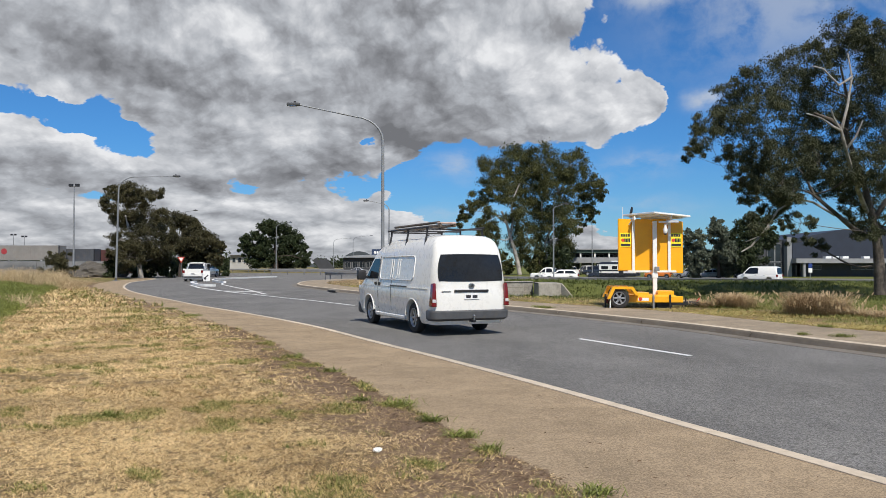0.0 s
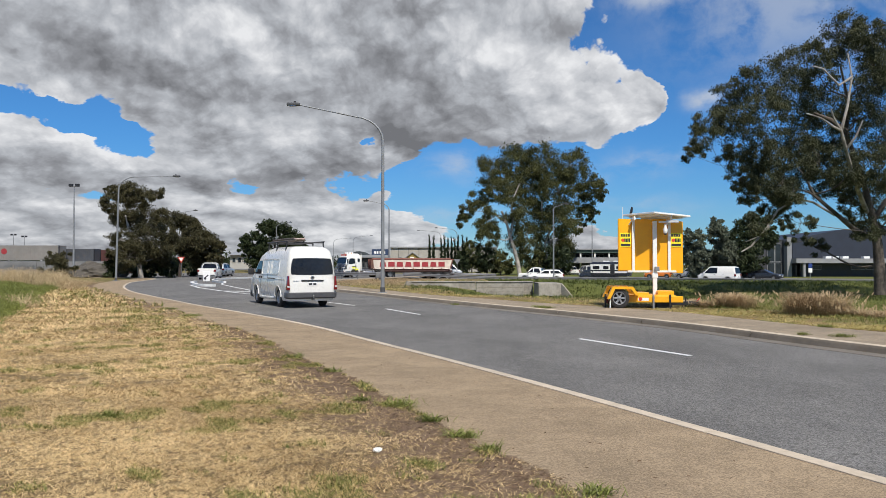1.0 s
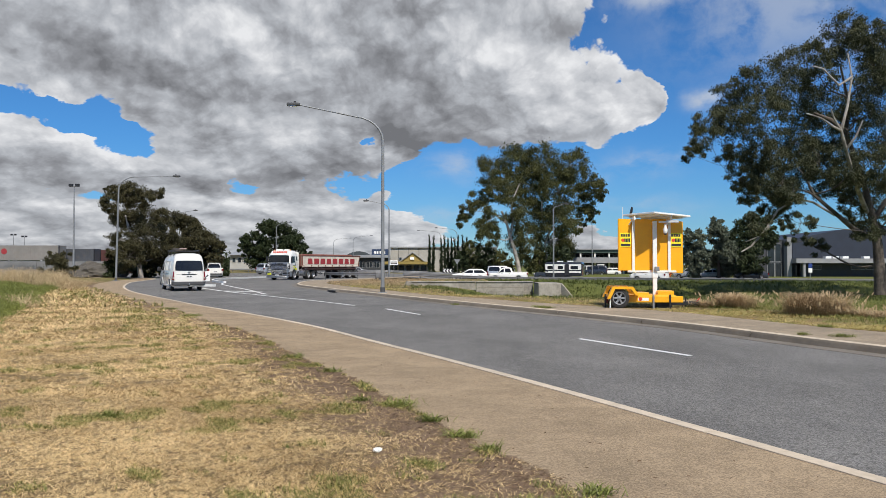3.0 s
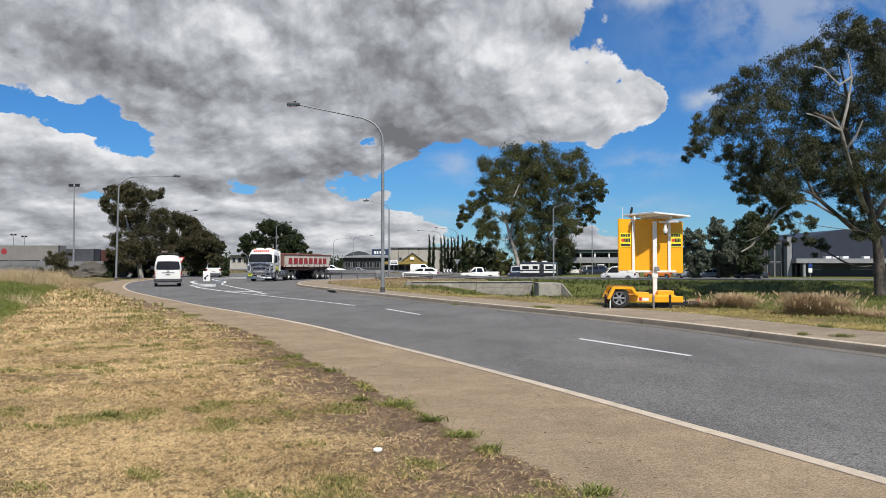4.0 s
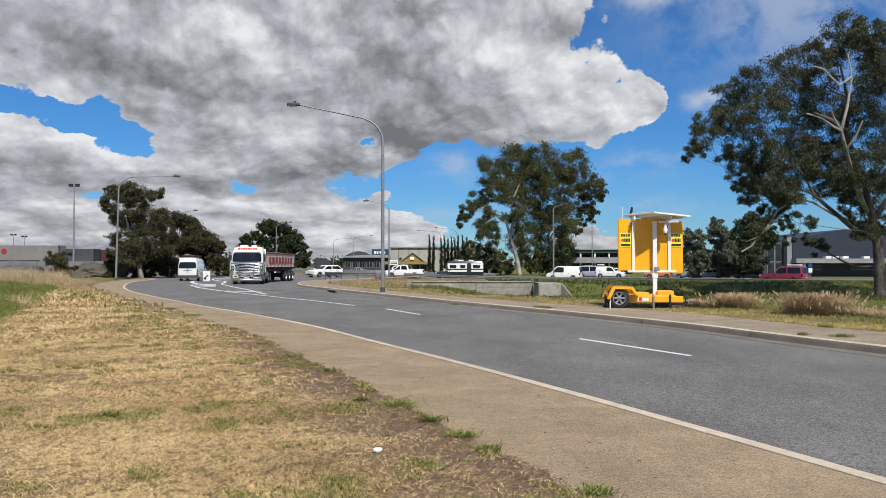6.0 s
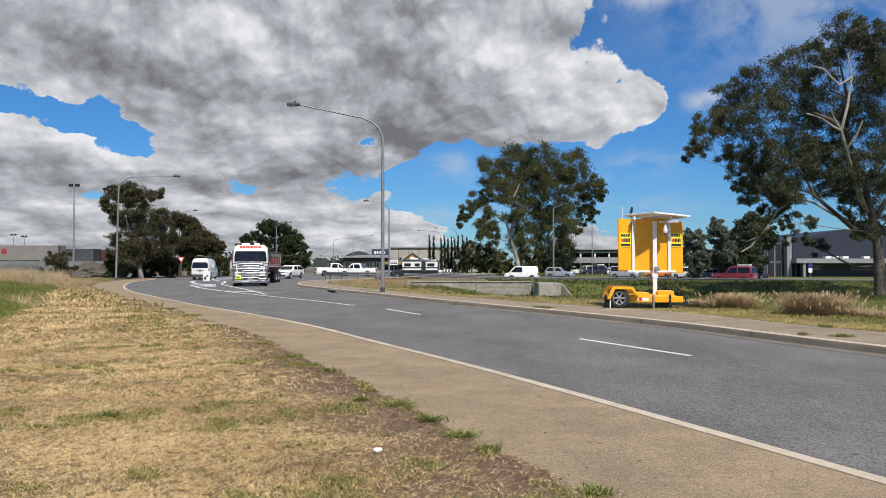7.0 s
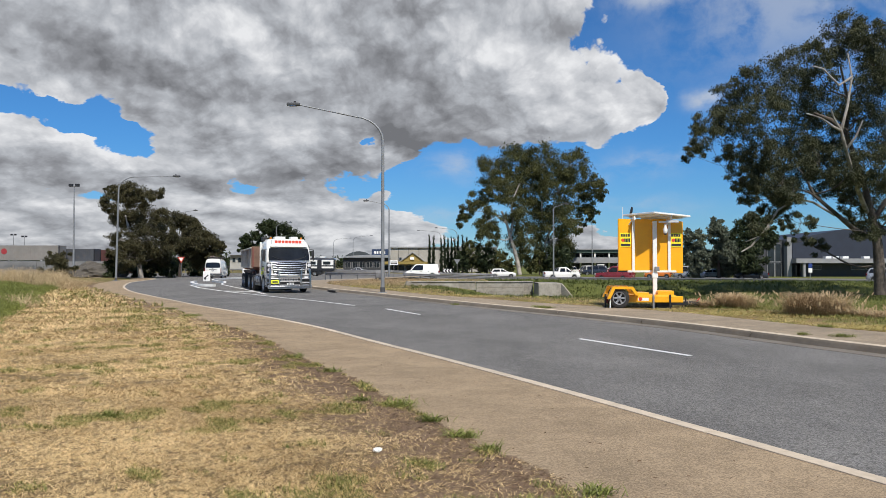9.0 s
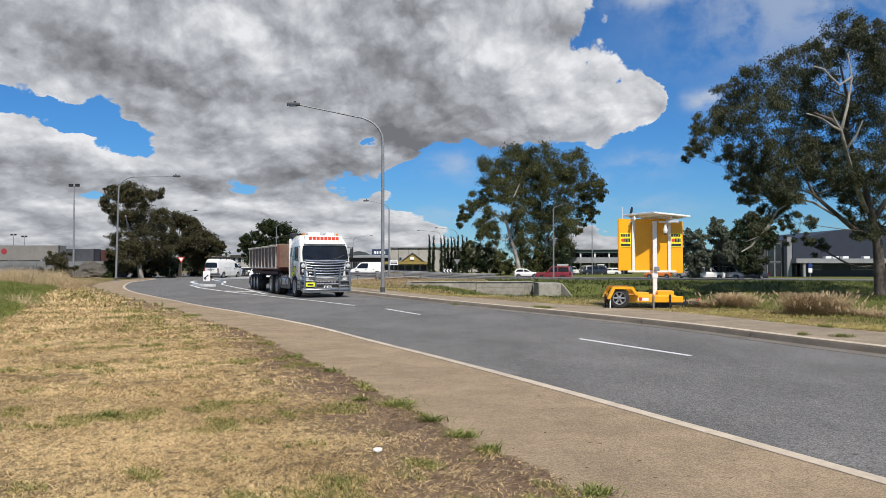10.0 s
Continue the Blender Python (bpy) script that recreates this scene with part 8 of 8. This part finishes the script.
def weeds(places):
    rng = np.random.RandomState(75)
    for x, y, r in places:
        h, paved = ground_height(np.array([x]), np.array([y]))[:2]
        z = float(h[0]) if not paved[0] else 0.14 if x > np.interp(y, FAR_KERB[8:70, 1], FAR_KERB[8:70, 0]) else 0.006
        v = thing("weed", "small green weed at the edge of the path", "weed", group="edge weeds")
        n = int(240 * r / 0.2)
        px, py = x + rng.normal(size=n) * r * 0.5, y + rng.normal(size=n) * r * 0.35
        blades("foliage", px, py, np.full(n, z), 0.10, 0.007, 0.6, M["weed"], rng, v)


mown_verge()
far_verge()
weed_bank()
weeds([(*(-0.49, 8.45), 0.20), (*(-0.12, 7.69), 0.13), (*(0.17, 6.97), 0.17), (*(0.41, 6.47), 0.08), (*(-3.41, 7.83), 0.16), (*(1.04, 5.24), 0.14), (*(-5.42, 11.47), 0.14),
       (*(-0.93, 8.79), 0.10), (*(-2.5, 12.92), 0.16), (*(-1.63, 11.17), 0.13), (*(-7.62, 23.34), 0.3), (*(-9.56, 26.86), 0.25),
       (*(3.22, 25.57), 0.3), (*(0.57, 29.86), 0.3), (*(8.74, 17.59), 0.2), (7.9, 15.2, 0.22), (7.3, 15.6, 0.12), (3.4, 25.2, 0.22)])


# ---- movement ----
def glide(rows, times):
    """Smooth positions between timed places."""
    t = np.array([r[0] for r in rows], float)
    out = []
    for c in (1, 2):
        v = np.array([r[c] for r in rows], float)
        h = np.diff(t)
        d = np.diff(v) / h
        m = np.concatenate([[d[0]], np.where(d[:-1] * d[1:] <= 0, 0, (d[:-1] * h[1:] + d[1:] * h[:-1]) / (h[1:] + h[:-1])), [d[-1]]])
        i = np.clip(np.searchsorted(t, times, side="right") - 1, 0, len(h) - 1)
        s = (times - t[i]) / h[i]
        out.append((2 * s ** 3 - 3 * s ** 2 + 1) * v[i] + (s ** 3 - 2 * s ** 2 + s) * h[i] * m[i] + (3 * s ** 2 - 2 * s ** 3) * v[i + 1] + (s ** 3 - s ** 2) * h[i] * m[i + 1])
    return np.stack(out, 1)


TIMES = np.linspace(0, 10, 301)


def follow(front, length, heading):
    """A rear point drawn along behind a leading one: rear places and headings."""
    back = front[0] - length * np.array([math.cos(heading), math.sin(heading)])
    backs, heads = [], []
    for p in front:
        d = p - back
        back = p - d * (length / np.linalg.norm(d))
        backs.append(back.copy())
        heads.append(math.degrees(math.atan2(d[1], d[0])))
    return np.array(backs), np.unwrap(np.radians(heads))


def drive(ob, back, heads, step=6):
    keys = sorted(set(range(0, 301, step)) | {300})
    walk(ob, [(TIMES[i], pose(back[i][0], back[i][1], 0.004 + float(main_depth(back[i][0], back[i][1])), 0, 0, math.degrees(heads[i]))) for i in keys])


def roll(wheels, back, r):
    s = np.concatenate([[0], np.cumsum(np.linalg.norm(np.diff(back, axis=0), axis=1))])
    for w in wheels:
        base = w.matrix_basis.copy()
        side = 1 if base.to_3x3()[0][0] > 0 else -1
        turn = [math.degrees(a / r) for a in s]
        rows, last = [], -1e9
        for i in range(301):
            if i in (0, 300) or abs(turn[min(i + 1, 300)] - last) > 85:
                rows.append((TIMES[i], base @ pose(0, 0, 0, 0, side * turn[i], 0)))
                last = turn[i]
        walk(w, rows)


def lead(ob, rows, length, heading):
    back, heads = follow(glide(rows, TIMES), length, radians(heading))
    drive(ob, back, heads)
    return back, heads


LANE_IN = smooth_line([(-400, 110), (-60, 105.5), (0, 104.5), (14, 103.5), (27, 96.5), (40, 84.5), (54, 67), (86, 25), (140, -45)], 8)
LANE_OUT = smooth_line([(-400, 131), (-60, 127), (0, 126), (20, 125), (38, 116), (54, 101), (70, 81), (102, 39), (160, -35)], 8)


def cruise(ob, lane, rows, left=True):
    """A vehicle that keeps to a lane of the main road: rows of time and sideways place along it."""
    r = glide([(t, x + (-1.2 if left else 1.2), 0) for t, x in rows], TIMES)
    r[:, 1] = np.interp(r[:, 0], lane[:, 0], lane[:, 1])
    ahead = r[0] + np.array([-1.0 if left else 1.0, 0])
    slope = np.interp(ahead[0], lane[:, 0], lane[:, 1]) - r[0][1]
    back, heads = follow(r, 2.8, math.atan2(slope, -1.0 if left else 1.0))
    drive(ob, back, heads)


def motions():
    # the panel van drives off towards the junction and stops there
    rear = [(-0.4, 3.4, 10.8), (0.0, 0.14, 18.1), (0.5, -2.6, 23.7), (1.0, -5.3, 28.9), (1.5, -8.0, 33.6), (2.0, -10.6, 37.8), (2.5, -13.1, 42.0), (2.7, -14.1, 43.8),
            (3.8, -19.2, 53.8), (4.5, -21.4, 59.9), (5.0, -22.6, 64.5), (5.5, -23.7, 69.8), (6.8, -25.0, 79.0), (7.5, -25.4, 82.5), (8.0, -25.8, 84.8),
            (8.5, -26.0, 86.6), (9.0, -26.2, 88.0), (10.0, -26.4, 89.6)]
    back = glide(rear, TIMES)
    ahead = np.vstack([back[6:], back[-1] + np.outer(np.arange(1, 7), [0.03, 0.05])])
    d = ahead - back
    heads = np.unwrap(np.arctan2(d[:, 1], d[:, 0]))
    heads = np.convolve(np.pad(heads, 12, mode="edge"), np.ones(25) / 25, "valid")
    heads[:60] += (radians(114) - heads[0]) * np.linspace(1, 0, 60)
    drive(van, back, heads)
    roll(van_wheels, back, 0.345)
    # the truck leaves the main road and comes down the side road
    nose = glide([(0, -8.0, 97), (0.5, -10.5, 95), (1.0, -12.5, 92.5), (1.5, -14.2, 89.5), (2.0, -15.5, 85.5), (2.5, -16.2, 81), (4.0, -17.0, 71), (4.5, -16.6, 67.8),
                  (5.0, -16.4, 65.7), (5.5, -16.1, 63.3), (7.0, -13.8, 55), (7.5, -12.6, 51.6), (8.0, -11.2, 48.2), (8.5, -9.8, 45), (9.0, -8.4, 42.2), (9.5, -7.0, 39.4), (10.0, -5.5, 36.5)], TIMES)
    tb, th = follow(nose, 5.75, radians(188))
    drive(tractor, tb, th)
    roll(tractor_wheels, tb, 0.5)
    pin = tb + 0.2 * np.stack([np.cos(th), np.sin(th)], 1)
    rb, rh = follow(pin, 7.2, radians(181))
    drive(trailer, rb, rh)
    roll(trailer_wheels, rb, 0.48)
    C = CARS
    lead(C["ute_ahead"], [(0, -23.8, 75), (0.5, -24.5, 79), (1.0, -25.2, 84), (1.5, -26.2, 89), (2.5, -28.3, 95), (3.8, -29.6, 98.6), (4.6, -29.2, 100.2), (5.0, -28.3, 101.6), (5.4, -26.7, 103.2), (5.7, -25.0, 104.4), (6.8, -16, 108), (8, 0, 111), (10, 40, 112)], 3.1, 100)
    lead(C["suv_ahead"], [(0, -29.8, 99), (1.0, -29.4, 105), (2.0, -30, 118), (2.5, -28.6, 122), (4, -20, 126), (6, 5, 126), (10, 75, 80)], 3.6, 88)
    lead(C["wagon"], [(0, 13.1, 101), (1.0, 11.2, 101), (2.0, 6.8, 101), (2.5, 4.3, 101), (4.0, -5.3, 100.5), (4.5, -8.0, 99.5), (5.5, -14.2, 96.5), (7.0, -18.0, 85), (7.5, -18.2, 81), (8.0, -17.6, 77),
                      (9.0, -16.4, 70), (10, -15.0, 63)], 3.6, 180)
    cruise(C["ute"], LANE_IN, [(0, 14.3), (1.0, 12.7), (2.5, 10.2), (4.0, 4.8), (4.5, 2.8), (5.5, -2.4), (7.0, -11.8), (7.5, -14.8), (8.0, -17.8), (9.5, -27.5), (10, -28.7)])
    cruise(C["four"], LANE_IN, [(0, 21.4), (1.0, 20.4), (2.5, 16.2), (4.0, 11.2), (4.5, 9.2), (5.5, 4.1), (7.0, -4.9), (7.5, -8.0), (8.0, -11.5), (8.6, -16.2), (10, -25.4)])
    cruise(C["white_van"], LANE_IN, [(0, 36.6), (2.5, 27.9), (4.0, 22.9), (4.5, 21.5), (5.5, 18.4), (7.0, 10.5), (7.5, 7.5), (8.0, 4.0), (8.5, 0.7), (9.0, -3.0), (10, -10.5)])
    cruise(C["red"], LANE_IN, [(0, 84), (5.0, 52), (5.5, 43.3), (7.0, 34.5), (7.5, 30.9), (9.0, 22.3), (10, 14.8)])
    cruise(C["people"], LANE_OUT, [(0, -4.1), (1.0, 1.0), (1.5, 3.3), (2.5, 7.8), (4.0, 13.5), (4.5, 15.9), (5.0, 18.6), (5.5, 21.4), (10, 41.9)], False)
    cruise(C["hatch"], LANE_OUT, [(0, -45.2), (5.5, -8.8), (7.5, 1.5), (8.5, 7.6), (9.0, 10.1), (10, 13.9)], False)
    cruise(C["small_van"], LANE_OUT, [(0, -75), (2.5, -31), (4.0, -3), (5.5, 20.8), (7.0, 37.0), (7.5, 42.5), (8.0, 47.7), (8.5, 53.8), (10, 65.2)], False)
    cruise(C["dark"], LANE_OUT, [(0, 27.4), (0.5, 37.0), (1.0, 45.8), (1.5, 53.5), (2.5, 63.5), (10, 155)], False)

motions()
